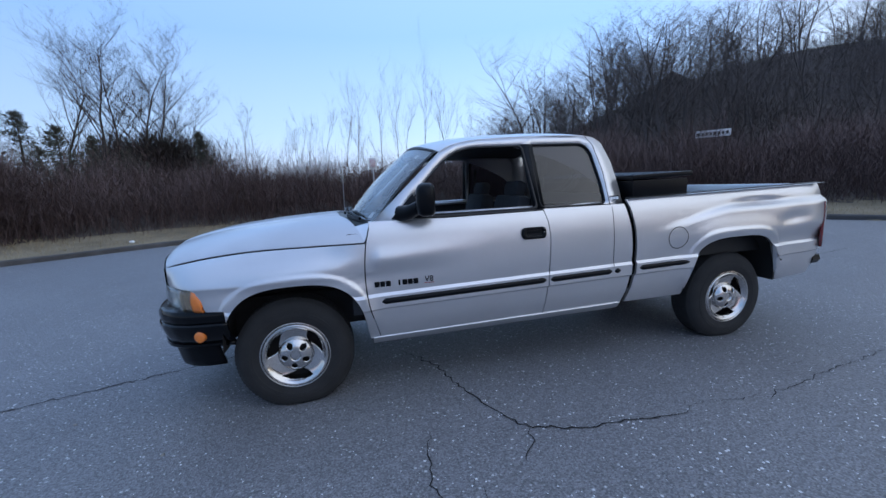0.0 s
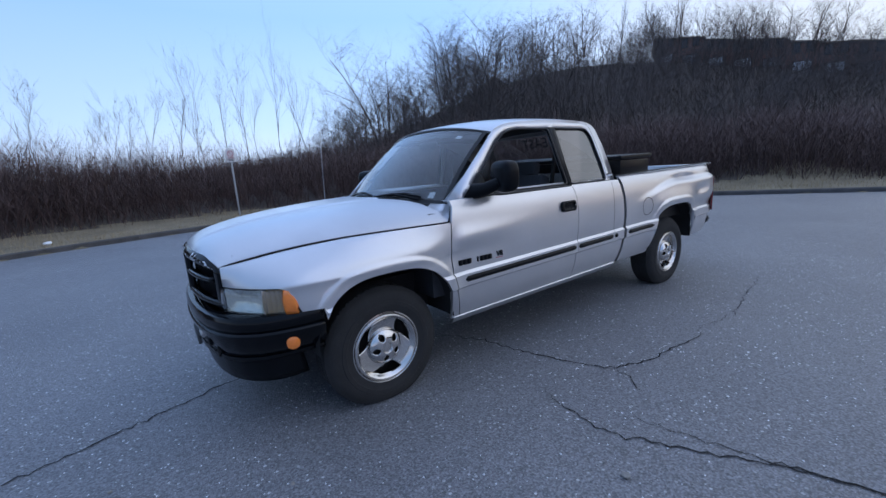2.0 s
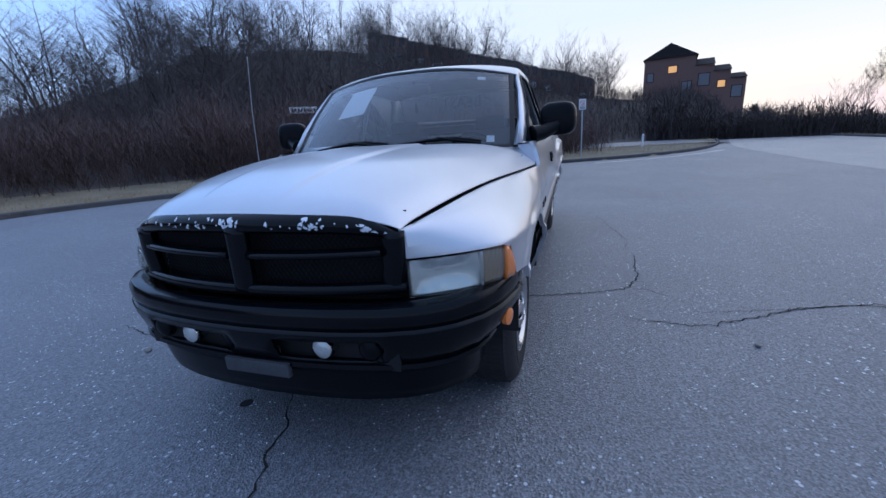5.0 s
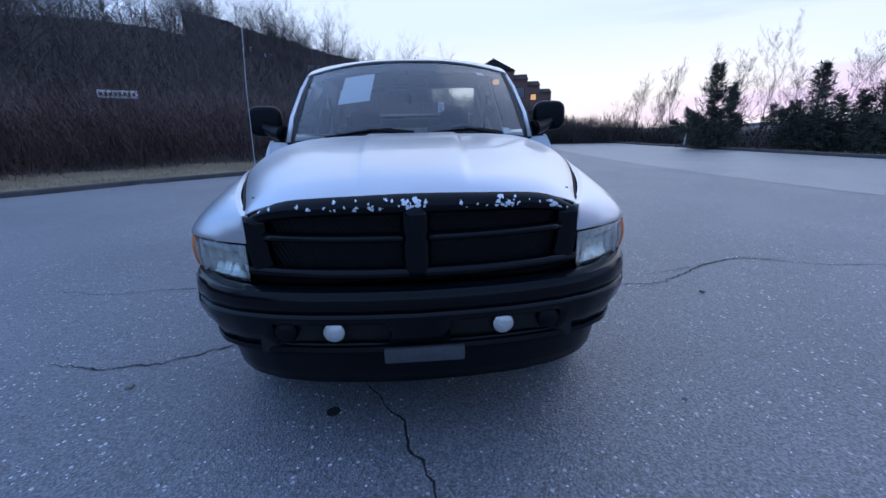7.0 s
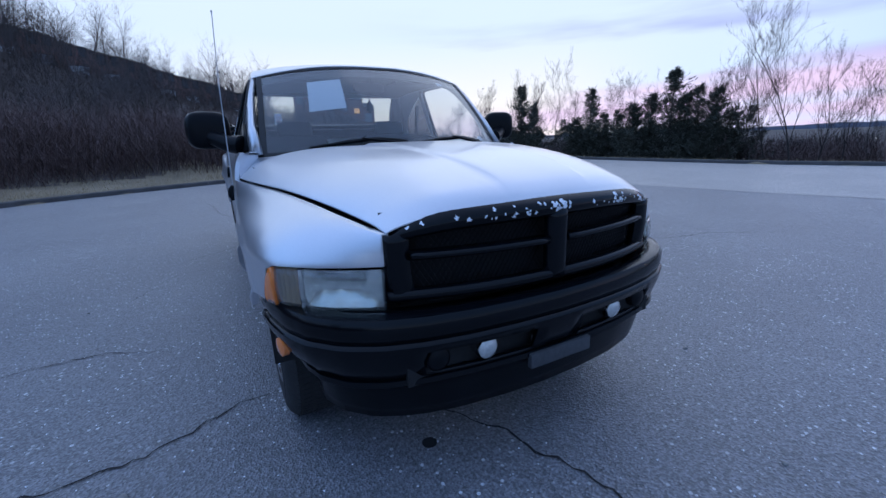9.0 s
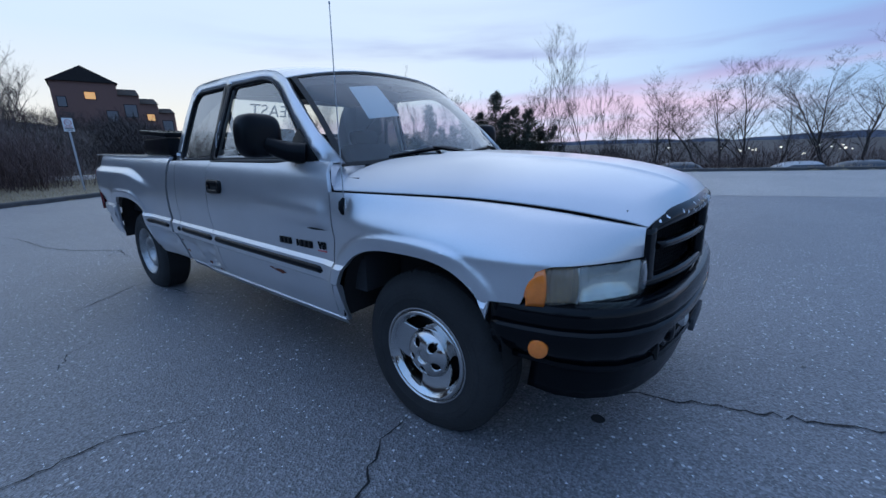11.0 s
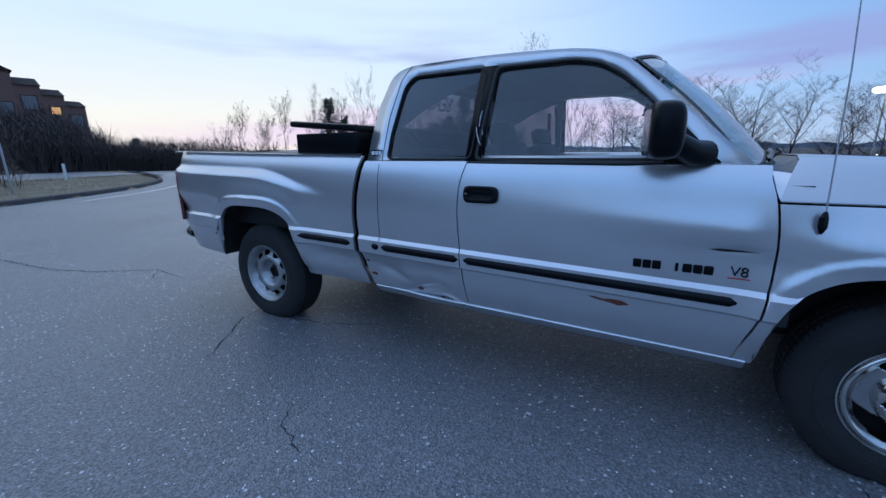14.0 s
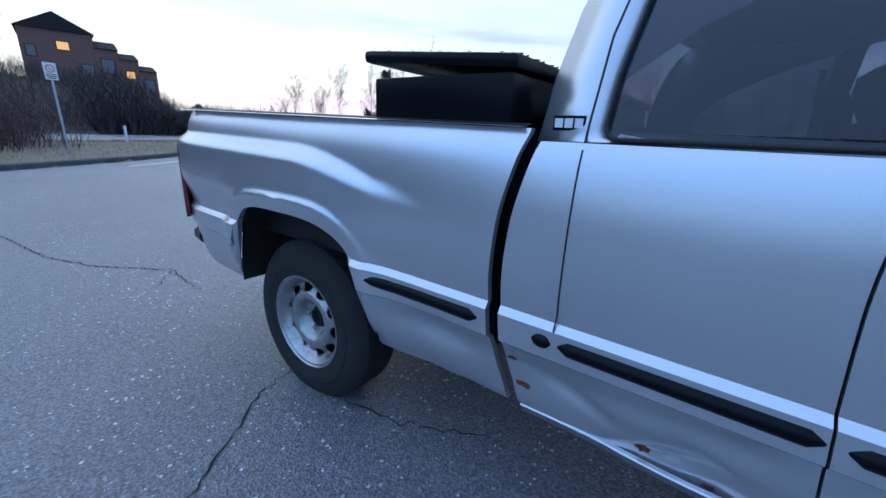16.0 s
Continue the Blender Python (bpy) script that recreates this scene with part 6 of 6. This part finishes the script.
def evergreen(az, r, h, width, seed):
    """A ragged conifer: trunk and whorls of drooping needled sprays."""
    rg = random.Random(seed)
    x, y = r * math.cos(radians(az)), r * math.sin(radians(az))
    t = thing("evergreen_tree", "dark ragged evergreen tree beside the lot", "tree", "evergreens", (x, y, ground_z(x, y)))
    bm = bmesh.new()
    tube(bm, [(0, 0, -0.1), (0, 0, h * 0.5), (0, 0, h)], [h * 0.02, h * 0.013, 0.004], 6)
    tr = part("trunk", bm, BARK, t)
    V, F = [], []
    # several leaders of unequal height make an uneven outline
    leaders = [(0.0, 0.0, 1.0, 0.8)] + [(rg.gauss(0, width * 0.4), rg.gauss(0, width * 0.4), rg.uniform(0.35, 0.82), rg.uniform(0.45, 0.8)) for _ in range(5)]
    for k in range(int(400 * h / 4)):
        ox, oy, hf, wf = leaders[0] if k % 3 == 0 else rg.choice(leaders[1:])
        f = rg.random() ** 0.8
        z = h * hf * (0.04 + 0.96 * f)
        a = rg.uniform(0, 6.283)
        L = width * wf * (1 - f) ** 0.75 * rg.uniform(0.3, 1.25) * max(0.25, 0.75 + 0.9 * noise.noise(Vector((a * 1.3 + ox, f * 5 * hf, seed)))) + 0.10
        d = Vector((math.cos(a), math.sin(a), rg.uniform(-0.05, 0.75)))
        side = Vector((-d.y, d.x, 0)).normalized()
        p = Vector((ox * (0.4 + 0.6 * f), oy * (0.4 + 0.6 * f), z))
        for j in range(7):
            q = p + d * (L * (j + 0.5) / 7)
            w = 0.075 * L * (1 - j / 8) + 0.025
            for _ in range(3):
                # small sprigs round the bough
                c = q + side * rg.gauss(0, w * 1.6) + Vector((0, 0, rg.gauss(0, 0.07)))
                sd = (d + side * rg.gauss(0, 0.9) + Vector((0, 0, rg.gauss(0, 0.6)))).normalized()
                e = sd.orthogonal().normalized() * rg.uniform(0.013, 0.030)
                i = len(V)
                V += [tuple(c - e), tuple(c + e), tuple(c + sd * rg.uniform(0.10, 0.28))]
                F.append((i, i + 1, i + 2))
    c = new("crown", mesh_of("crown", V, F, NEEDLE))
    c.parent = t


EVER = [(107.7, 37, 5.7, 2.6), (124.5, 34, 6.2, 4.6), (121.5, 35, 5.6, 4.4), (118.5, 37, 5.2, 4.2), (127.5, 33, 6.0, 4.6), (115.5, 39, 4.4, 3.6), (131, 33, 5.6, 4.6), (-39.9, 25, 4.6, 1.7), (-41.6, 26, 3.0, 1.8), (-47.6, 26, 3.2, 2.0), (-49.3, 25, 4.7, 2.0), (-51, 25, 3.4, 2.0), (-52.8, 25, 3.8, 2.2), (-54.7, 25, 4.3, 2.6), (-56.8, 25, 4.9, 2.8), (-59.1, 25, 6.2, 2.8), (-60.6, 25.6, 4.9, 2.8), (-62, 25, 5.2, 2.8), (-63.8, 25, 5.0, 2.8), (-65.6, 25.5, 4.0, 2.6)]
for i, (az, r, h, w) in enumerate(EVER):
    evergreen(az, r, h * (0.95 if az < 0 else 1), w * (1.1 if az < 0 else 1), 200 + i)
for i in range(5):
    evergreen(-21 - i * 3.1, 46 + 4 * rng.random(), rng.uniform(2.2, 3.0), rng.uniform(1.8, 2.6), 240 + i)

# woods on the hill
V, F = [], []
rg = random.Random(11)
count = 0
while count < 360:
    az, r = rg.uniform(-19, 84), rg.uniform(30, 88)
    x, y = r * math.cos(radians(az)), r * math.sin(radians(az))
    if az < 29 and r > 66 or (az < 8 and r < 44) or (az > 68 and rg.random() < (az - 66) / 14):
        continue
    top = curve([(-20, 2.2), (-2, 2.4), (8, 2.8), (22, 3.6), (29, 6.0), (40, 8.0), (56, 8.2), (66, 5.8), (72, 3.4), (84, 2.2)])(az)
    clump = 1 + 0.8 * noise.noise(Vector((az * 0.22, r * 0.05, 3)))
    h = top * rg.uniform(0.75, 1.2) * max(0.45, clump)
    grow(V, F, (x, y, ground_z(x, y) - 0.2), h, rg, rg.uniform(0.75, 1.3), 2, 0.011, 0.15, 13, 0.42, 8)
    count += 1
for k in range(190):
    az, r = rg.uniform(-6, 31), rg.uniform(58, 82)
    x, y = r * math.cos(radians(az)), r * math.sin(radians(az))
    grow(V, F, (x, y, ground_z(x, y) - 0.2), (rg.uniform(7.5, 10.5) if k % 6 == 0 else rg.uniform(4.5, 7.5)) * (0.75 + 0.25 * smooth(0, 20, az)), rg, rg.uniform(0.5, 0.9), 2, 0.011, 0.15, 12, 0.55, 6)
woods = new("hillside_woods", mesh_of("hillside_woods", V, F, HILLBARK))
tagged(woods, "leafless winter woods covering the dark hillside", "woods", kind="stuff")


def scatter(name, n, mat, place, hmin, hmax, width, twigs, seed, label, category, lean=0.25):
    """Many thin stems with side twigs, as one object."""
    rg = random.Random(seed)
    V, F = [], []
    made = 0
    while made < n:
        p = place(rg)
        if p is None:
            continue
        made += 1
        x, y, k = p
        z = ground_z(x, y) - 0.03
        h = rg.uniform(hmin, hmax) * k
        a = rg.uniform(0, 6.283)
        d = Vector((rg.gauss(0, lean), rg.gauss(0, lean), 1)).normalized()
        side = Vector((math.cos(a), math.sin(a), 0))
        base, tip = Vector((x, y, z)), Vector((x, y, z)) + d * h
        i = len(V)
        V += [tuple(base - side * width), tuple(base + side * width), tuple(tip)]
        F.append((i, i + 1, i + 2))
        for q in range(twigs):
            f = rg.uniform(0.25, 0.95)
            s0 = base + d * (h * f)
            b = rg.uniform(0, 6.283)
            e = s0 + Vector((math.cos(b), math.sin(b), rg.uniform(0.5, 1.4))) * (h * 0.22 * rg.uniform(0.5, 1.3))
            sd = Vector((-math.sin(b), math.cos(b), 0)) * width * 0.7
            i = len(V)
            V += [tuple(s0 - sd), tuple(s0 + sd), tuple(e)]
            F.append((i, i + 1, i + 2))
    ob = new(name, mesh_of(name, V, F, mat))
    return tagged(ob, label, category, kind="stuff")


def on_bank(lo, hi, bias=1.0, az0=-8, az1=140):
    def place(rg):
        i = rg.randrange(3, len(KN) - 3)
        p = KN[i]
        t = (KN[i + 1] - KN[i - 1]).normalized()
        d = lo + (hi - lo) * rg.random() ** bias
        x, y = p.x - t.y * d + rg.uniform(-0.4, 0.4), p.y + t.x * d + rg.uniform(-0.4, 0.4)
        az = math.degrees(math.atan2(y, x))
        if not az0 < az < az1 or past(KNA, x, y, 1) < lo * 0.8:
            return None
        if az < 20 and rg.random() > (az + 8) / 28:
            return None
        clump = 0.65 + 0.7 * noise.noise(Vector((x * 0.35, y * 0.35, 0)))
        return x, y, max(0.35, clump + 0.25)
    return place


def on_hill(rg):
    az, r = rg.uniform(-21, 88), rg.uniform(24, 80)
    if az < 6 and r < 40:
        return None
    return r * math.cos(radians(az)), r * math.sin(radians(az)), 0.8 + r / 160


scatter("brush", 34000, TWIG, on_bank(3.3, 13.5, 0.8), 1.35, 2.5, 0.010, 7, 1, "dense leafless brown brush on the bank", "brush", 0.42)
scatter("dry_stalks", 14000, TWIGPALE, on_bank(4.5, 14.5, 0.9), 1.9, 2.9, 0.007, 4, 2, "pale dry stalks standing over the brush", "brush")
scatter("undergrowth", 26000, DARKTWIG, on_hill, 0.9, 2.2, 0.016, 7, 3, "brown undergrowth on the wooded hillside", "undergrowth", 0.5)
scatter("dry_grass", 24000, STRAW, on_bank(0.15, 3.9, 1.0, -30, 150), 0.06, 0.20, 0.006, 1, 4, "straw-coloured dead grass along the kerb", "grass", 0.6)


def far_side(lo, hi):
    def place(rg):
        i = rg.randrange(2, len(KS) - 10)
        p, t = KS[i], (KS[i + 1] - KS[i - 1]).normalized()
        d = lo + (hi - lo) * rg.random()
        return p.x - t.y * d + rg.uniform(-0.7, 0.7), p.y + t.x * d + rg.uniform(-0.7, 0.7), 1.0
    return place


scatter("far_brush", 12000, TWIG, far_side(6.0, 14.0), 0.9, 2.5, 0.014, 6, 6, "brown brush below the far trees", "brush")
scatter("hedge", 20000, DARKTWIG, lambda rg: (lambda a, r: (r * math.cos(a), r * math.sin(a), (1.0 + 0.5 * noise.noise(Vector((a * 14, 0, 0)))) * (1 + 0.45 * smooth(-20, -12, math.degrees(a)))))(radians(rg.uniform(-76, -11)), rg.uniform(36, 54)), 1.4, 2.6, 0.03, 6, 9, "dark brown hedge along the far end", "hedge")
scatter("thicket", 2600, BARK, lambda rg: (lambda a, r: (r * math.cos(a), r * math.sin(a), 1.0))(radians(rg.gauss(112.5, 3.2)), rg.uniform(40, 47)), 3.0, 6.4, 0.025, 12, 12, "grey leafless thicket under the tall trees", "thicket", 0.12)
scatter("far_grass", 8000, STRAW, far_side(0.2, 2.2), 0.06, 0.18, 0.009, 1, 7, "dead grass along the far kerb", "grass", 0.6)
scatter("verge_grass", 7000, STRAW, lambda rg: (lambda x, y: (x, y, 1.0) if past(KNA, x, y, 1) > 0.3 else None)(rg.uniform(14, 28), rg.uniform(-9, 6)), 0.06, 0.2, 0.008, 1, 8, "dead grass on the verge beside the road", "grass", 0.6)

# ---- signs and posts ----
def parking_sign(x, y, top, turn, lean):
    s = thing("road_sign", "white no-parking sign with red and black print on a steel post", "road sign", "signs on the verge", (x, y, ground_z(x, y)))
    s.rotation_euler = (radians(lean), 0, radians(turn))
    h = top - s.location.z
    bm = bmesh.new()
    box(bm, -0.03, 0.03, 0.0, 0.02, -0.1, h, 0.004)
    part("post", bm, GALV, s)
    bm = bmesh.new()
    box(bm, -0.152, 0.152, -0.012, -0.004, h - 0.46, h, 0.003)
    board = part("sign_board", bm, SIGNWHITE, s)
    bm = bmesh.new()
    for k in range(32):
        a, b = 2 * math.pi * k / 32, 2 * math.pi * (k + 1) / 32
        bm.faces.new([bm.verts.new((r * math.cos(t), -0.0165, h - 0.16 + r * math.sin(t))) for r, t in ((0.085, a), (0.105, a), (0.105, b), (0.085, b))])
    bm.faces.new([bm.verts.new((u, -0.0165, h - 0.16 + v)) for u, v in ((-0.07, 0.06), (-0.058, 0.072), (0.07, -0.06), (0.058, -0.072))])
    part("red_ring", bm, SIGNRED, board)
    for v, w in ((-0.31, 0.11), (-0.36, 0.12), (-0.41, 0.09)):
        bm = bmesh.new()
        bm.faces.new([bm.verts.new((a, -0.0165, h + v + b)) for a, b in ((-w, -0.012), (w, -0.012), (w, 0.012), (-w, 0.012))])
        part("print_bar", bm, SIGNRED if v > -0.32 else SIGNBLACK, board)


parking_sign(1.63, 14.0, 2.62, -8, 2)
parking_sign(18.3, -1.53, 2.62, -80, -2)
parking_sign(29.5, -25.5, 3.2, 215, 0)


def marker_post(x, y, h):
    bm = bmesh.new()
    box(bm, -0.05, 0.05, -0.05, 0.05, -0.1, h, 0.015)
    ob = part("marker_post", bm, SIGNWHITE)
    ob.location = (x, y, ground_z(x, y))
    tagged(ob, "short white marker post on the verge", "post", "marker posts")


marker_post(25.2, -5.1, 0.75)
marker_post(23.4, -17.6, 0.8)
hs = thing("hill_sign", "white board sign with print standing above the brush", "sign", at=(17.94, 12.93, ground_z(17.94, 12.93)))
hs.rotation_euler = (0, 0, radians(-52))
zt = 3.36 - hs.location.z
for u in (-0.55, 0.55):
    bm = bmesh.new()
    box(bm, u - 0.045, u + 0.045, 0.0, 0.09, -0.1, zt - 0.05, 0.01)
    part("post", bm, BARK, hs)
bm = bmesh.new()
box(bm, -0.72, 0.72, -0.035, -0.004, zt - 0.34, zt, 0.006)
bd = part("sign_board", bm, SIGNWHITE, hs)
for k in range(8):
    bm = bmesh.new()
    u = -0.58 + k * 0.165
    box(bm, u - 0.05, u + 0.05, -0.042, -0.034, zt - 0.24, zt - 0.10)
    part("print_bar", bm, SIGNBLACK, bd)
# litter on the verge
for x, y, sx in ((-3.4, 11.6, 0.10), (2.6, 12.9, 0.13), (-6.0, 10.4, 0.08)):
    bm = bmesh.new()
    bmesh.ops.create_icosphere(bm, subdivisions=2, radius=sx)
    for v in bm.verts:
        v.co = Vector((v.co.x, v.co.y * 0.8, v.co.z * 0.55)) * (1 + 0.35 * noise.noise(v.co * 18)) + Vector((0, 0, sx * 0.4))
    ob = part("crumpled_paper", bm, PAPER)
    ob.location = (x, y, ground_z(x, y))
    tagged(ob, "crumpled white paper litter on the dead grass", "litter", "litter")
# paint line at the lot's entrance
bm = bmesh.new()
ln = spline([(14.9, -1.9), (16.2, -4.0), (18.0, -6.0), (20.5, -7.9)], 0.4)
sheet(bm, lambda i, v: (ln[int(i)].x - 0.06 * v, ln[int(i)].y - 0.08 * v, 0.0045), range(len(ln)), [0, 1])
tagged(part("road_marking", bm, SIGNWHITE), "faded white edge line on the asphalt", "road marking", kind="structure")

# ---- houses ----
def house_unit(parent, x0, w, d, base, h, roof, mat, windows, gable_front=False, shear=0.0):
    """One unit: walls, pitched roof, windows on the front (local -Y)."""
    bm = bmesh.new()
    box(bm, x0, x0 + w, 0, d, base - 3, base + h)
    for w_ in bm.verts:
        w_.co.z -= shear * (w_.co.x - x0)
    part("wall", bm, mat, parent)
    bm = bmesh.new()
    o = 0.35
    if gable_front:
        pts = [(x0 - o, base + h - 0.1), (x0 + w / 2, base + h + roof), (x0 + w + o, base + h - 0.1)]
        for y in (-o, d + o):
            for u, z in pts:
                bm.verts.new((u, y, z))
    else:
        pts = [(-o, base + h - 0.1), (d / 2, base + h + roof), (d + o, base + h - 0.1)]
        for u in (x0 - 0.1, x0 + w + 0.1):
            for y, z in pts:
                bm.verts.new((u, y, z))
    bm.verts.ensure_lookup_table()
    v = bm.verts
    for q in ((0, 1, 4, 3), (1, 2, 5, 4), (0, 2, 1), (3, 4, 5), (0, 3, 5, 2)):
        bm.faces.new([v[i] for i in q])
    for w_ in v:
        w_.co.z -= shear * (w_.co.x - x0)
    part("roof", bm, ROOFING, parent, angle=10)
    for u, z, ww, hh, m in windows:
        bm = bmesh.new()
        box(bm, x0 + u - ww / 2 - 0.12, x0 + u + ww / 2 + 0.12, -0.06, 0.0, base + z - 0.12, base + z + hh + 0.12)
        fr = part("window_frame", bm, ROOFING, parent)
        bm = bmesh.new()
        box(bm, x0 + u - ww / 2, x0 + u + ww / 2, -0.08, -0.05, base + z, base + z + hh)
        part("pane", bm, m, fr)


row = thing("townhouse_row", "long row of dark brick townhouses stepping down the hilltop", "townhouses", at=(86, 42, 0))
row.rotation_euler = (0, 0, radians(-71))
for k in range(12):
    base = 14.9 - 1.02 * k + 0.3 * (k % 3 == 1)
    win = [(1.1, 7.4, 0.9, 1.5, WINDOWDARK), (3.0, 7.4, 0.9, 1.5, WINDOWDARK), (2.1, 4.4, 2.4, 1.5, PALESIDING if k % 3 != 1 else SIDING), (2.1, 2.2, 3.2, 0.9, PALESIDING if k % 2 else SIDING)]
    house_unit(row, k * 4.2, 4.2, 10, base, 9.4, 1.3, BRICK, win, False, 0.20)
near = thing("hill_house", "dark house with a low pitched roof among the trees", "house", at=(53, 54, 0))
near.rotation_euler = (0, 0, radians(-45))
house_unit(near, -5, 10, 9, 9.8, 4.2, 3.4, BRICK, [(2.5, 1.5, 1.2, 1.5, WINDOWDARK), (7.5, 1.5, 1.2, 1.5, WINDOWDARK)], True)
big = thing("brick_house", "brick end house of a stepped terrace with a lit window", "house", at=(98, -15.1, 0))
big.rotation_euler = (0, 0, radians(-101.5))
house_unit(big, 0, 9.2, 11, 6.0, 8.6, 2.6, BRICK, [(5.2, 5.6, 1.5, 1.2, WINDOWLIT), (7.9, 1.2, 1.6, 2.4, SIDING), (1.2, 4.2, 1.1, 1.6, SIDING)], True)
house_unit(big, 9.2, 3.2, 10, 5.4, 7.2, 1.6, BRICK, [(1.6, 3.2, 1.8, 2.2, SIDING)])
house_unit(big, 12.4, 2.8, 10, 4.6, 6.6, 1.4, BRICK, [(1.4, 3.4, 1.2, 1.2, WINDOWLIT)])
house_unit(big, 15.2, 2.6, 10, 4.0, 5.6, 1.2, BRICK, [(1.2, 2.0, 1.6, 2.0, SIDING)])

# ---- across the lot: parked cars, street lamp, lights of the town ----
def parked_car(az, r, mat, turn, label):
    x, y = r * math.cos(radians(az)), r * math.sin(radians(az))
    c = thing("parked_car", label, "car", "cars parked below the kerb", (x, y, ground_z(x, y)))
    c.rotation_euler = (0, 0, radians(turn))
    bm = bmesh.new()
    prof = curve([(-2.2, 0.62), (-2.05, 0.82), (-1.2, 0.92), (-0.75, 1.0), (-0.1, 1.42), (0.6, 1.47), (1.5, 1.36), (2.0, 1.0), (2.2, 0.7)])
    sheet(bm, lambda u, v: (u, 0.9 * math.sin(v) * (1 - 0.12 * (prof(u) > 1.05)), 0.3 + (prof(u) - 0.3) * max(0, math.cos(v)) ** 0.35), lin(-2.2, 2.2, 28), lin(-math.pi / 2, math.pi / 2, 19))
    part("body", bm, mat, c, angle=50)
    for s in (-1, 1):
        bm = bmesh.new()
        filled(bm, [[(-0.6, 0.98), (-0.1, 1.32), (1.2, 1.30), (1.7, 1.0)]], lambda u, v: (u, s * (0.83 + 0.03 * (1.3 - v)), v))
        thicken(part("side_glass", bm, WINDOWDARK, c), 0.03, 0)
        for u in (-1.35, 1.35):
            bm = bmesh.new()
            lathe(bm, [(0, 0.0), (0.32, 0.0), (0.32, 0.2), (0, 0.2)], 20, pose(u, s * 0.82 - 0.1, 0.32))
            part("wheel", bm, RUBBER, c)


parked_car(-85.3, 25.5, CARPAINT, 10, "dark parked hatchback beyond the far kerb")
parked_car(-97.0, 27.0, CARSILVER, 14, "silver parked car beyond the far kerb")
parked_car(-101.8, 28.5, CARPAINT, 16, "dark grey parked car beyond the far kerb")
parked_car(-107.0, 30.0, CARSILVER, 18, "silver parked car beyond the far kerb")
van_light = [o for o in bpy.data.objects if o.name.startswith("parked_car") and o.parent is None][-1]
bm = bmesh.new()
box(bm, 0.9, 1.2, -0.1, 0.1, 1.46, 1.54, 0.02)
part("roof_light", bm, REDLIGHT, van_light, "glowing red light")
parked_car(-111.5, 31.0, CARPAINT, 18, "dark parked car beyond the far kerb")
lx, ly = -15.9, -52.5
lamp_post = thing("street_lamp", "lit street lamp on a tall grey pole", "street lamp", at=(lx, ly, ground_z(lx, ly)))
bm = bmesh.new()
hh = 6.3 - lamp_post.location.z
tube(bm, [(0, 0, -0.2), (0, 0, hh * 0.9), (0.1, 0.1, hh), (0.6, 0.6, hh + 0.1)], [0.11, 0.08, 0.06, 0.05], 8)
part("pole", bm, GALV, lamp_post)
# head made larger than a real one, so its shape includes the bloom
bm = bmesh.new()
bmesh.ops.create_icosphere(bm, subdivisions=2, radius=0.5)
for v in bm.verts:
    v.co = Vector((v.co.x + 0.7, v.co.y + 0.7, v.co.z * 0.6 + hh))
part("lamp_head", bm, STREETLIGHT, lamp_post, "glowing lamp head, oversized to take in its bloom")
bm = bmesh.new()
rg = random.Random(21)
for k in range(120):
    az, r = radians(rg.uniform(-125, -68)), rg.uniform(220, 620)
    s = r * rg.uniform(0.0004, 0.0016)
    z = -0.012 * r - rg.uniform(0, 0.018) * r + 1.3
    x, y = r * math.cos(az), r * math.sin(az)
    box(bm, x - s, x + s, y - s, y + s, z - s * 0.7, z + s * 0.7)
tagged(part("town_lights", bm, TOWNLIGHT), "scattered lights of a town in the valley", "lights", kind="stuff")
# horizon hills, with the haze painted into their material
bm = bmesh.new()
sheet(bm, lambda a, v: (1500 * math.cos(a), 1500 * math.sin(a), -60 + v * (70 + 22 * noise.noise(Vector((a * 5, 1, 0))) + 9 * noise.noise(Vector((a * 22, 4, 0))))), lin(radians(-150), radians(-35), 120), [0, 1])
tagged(part("backdrop", bm, RIDGE), "low hills on the horizon, blue distance haze in their colour", "hills", kind="structure")
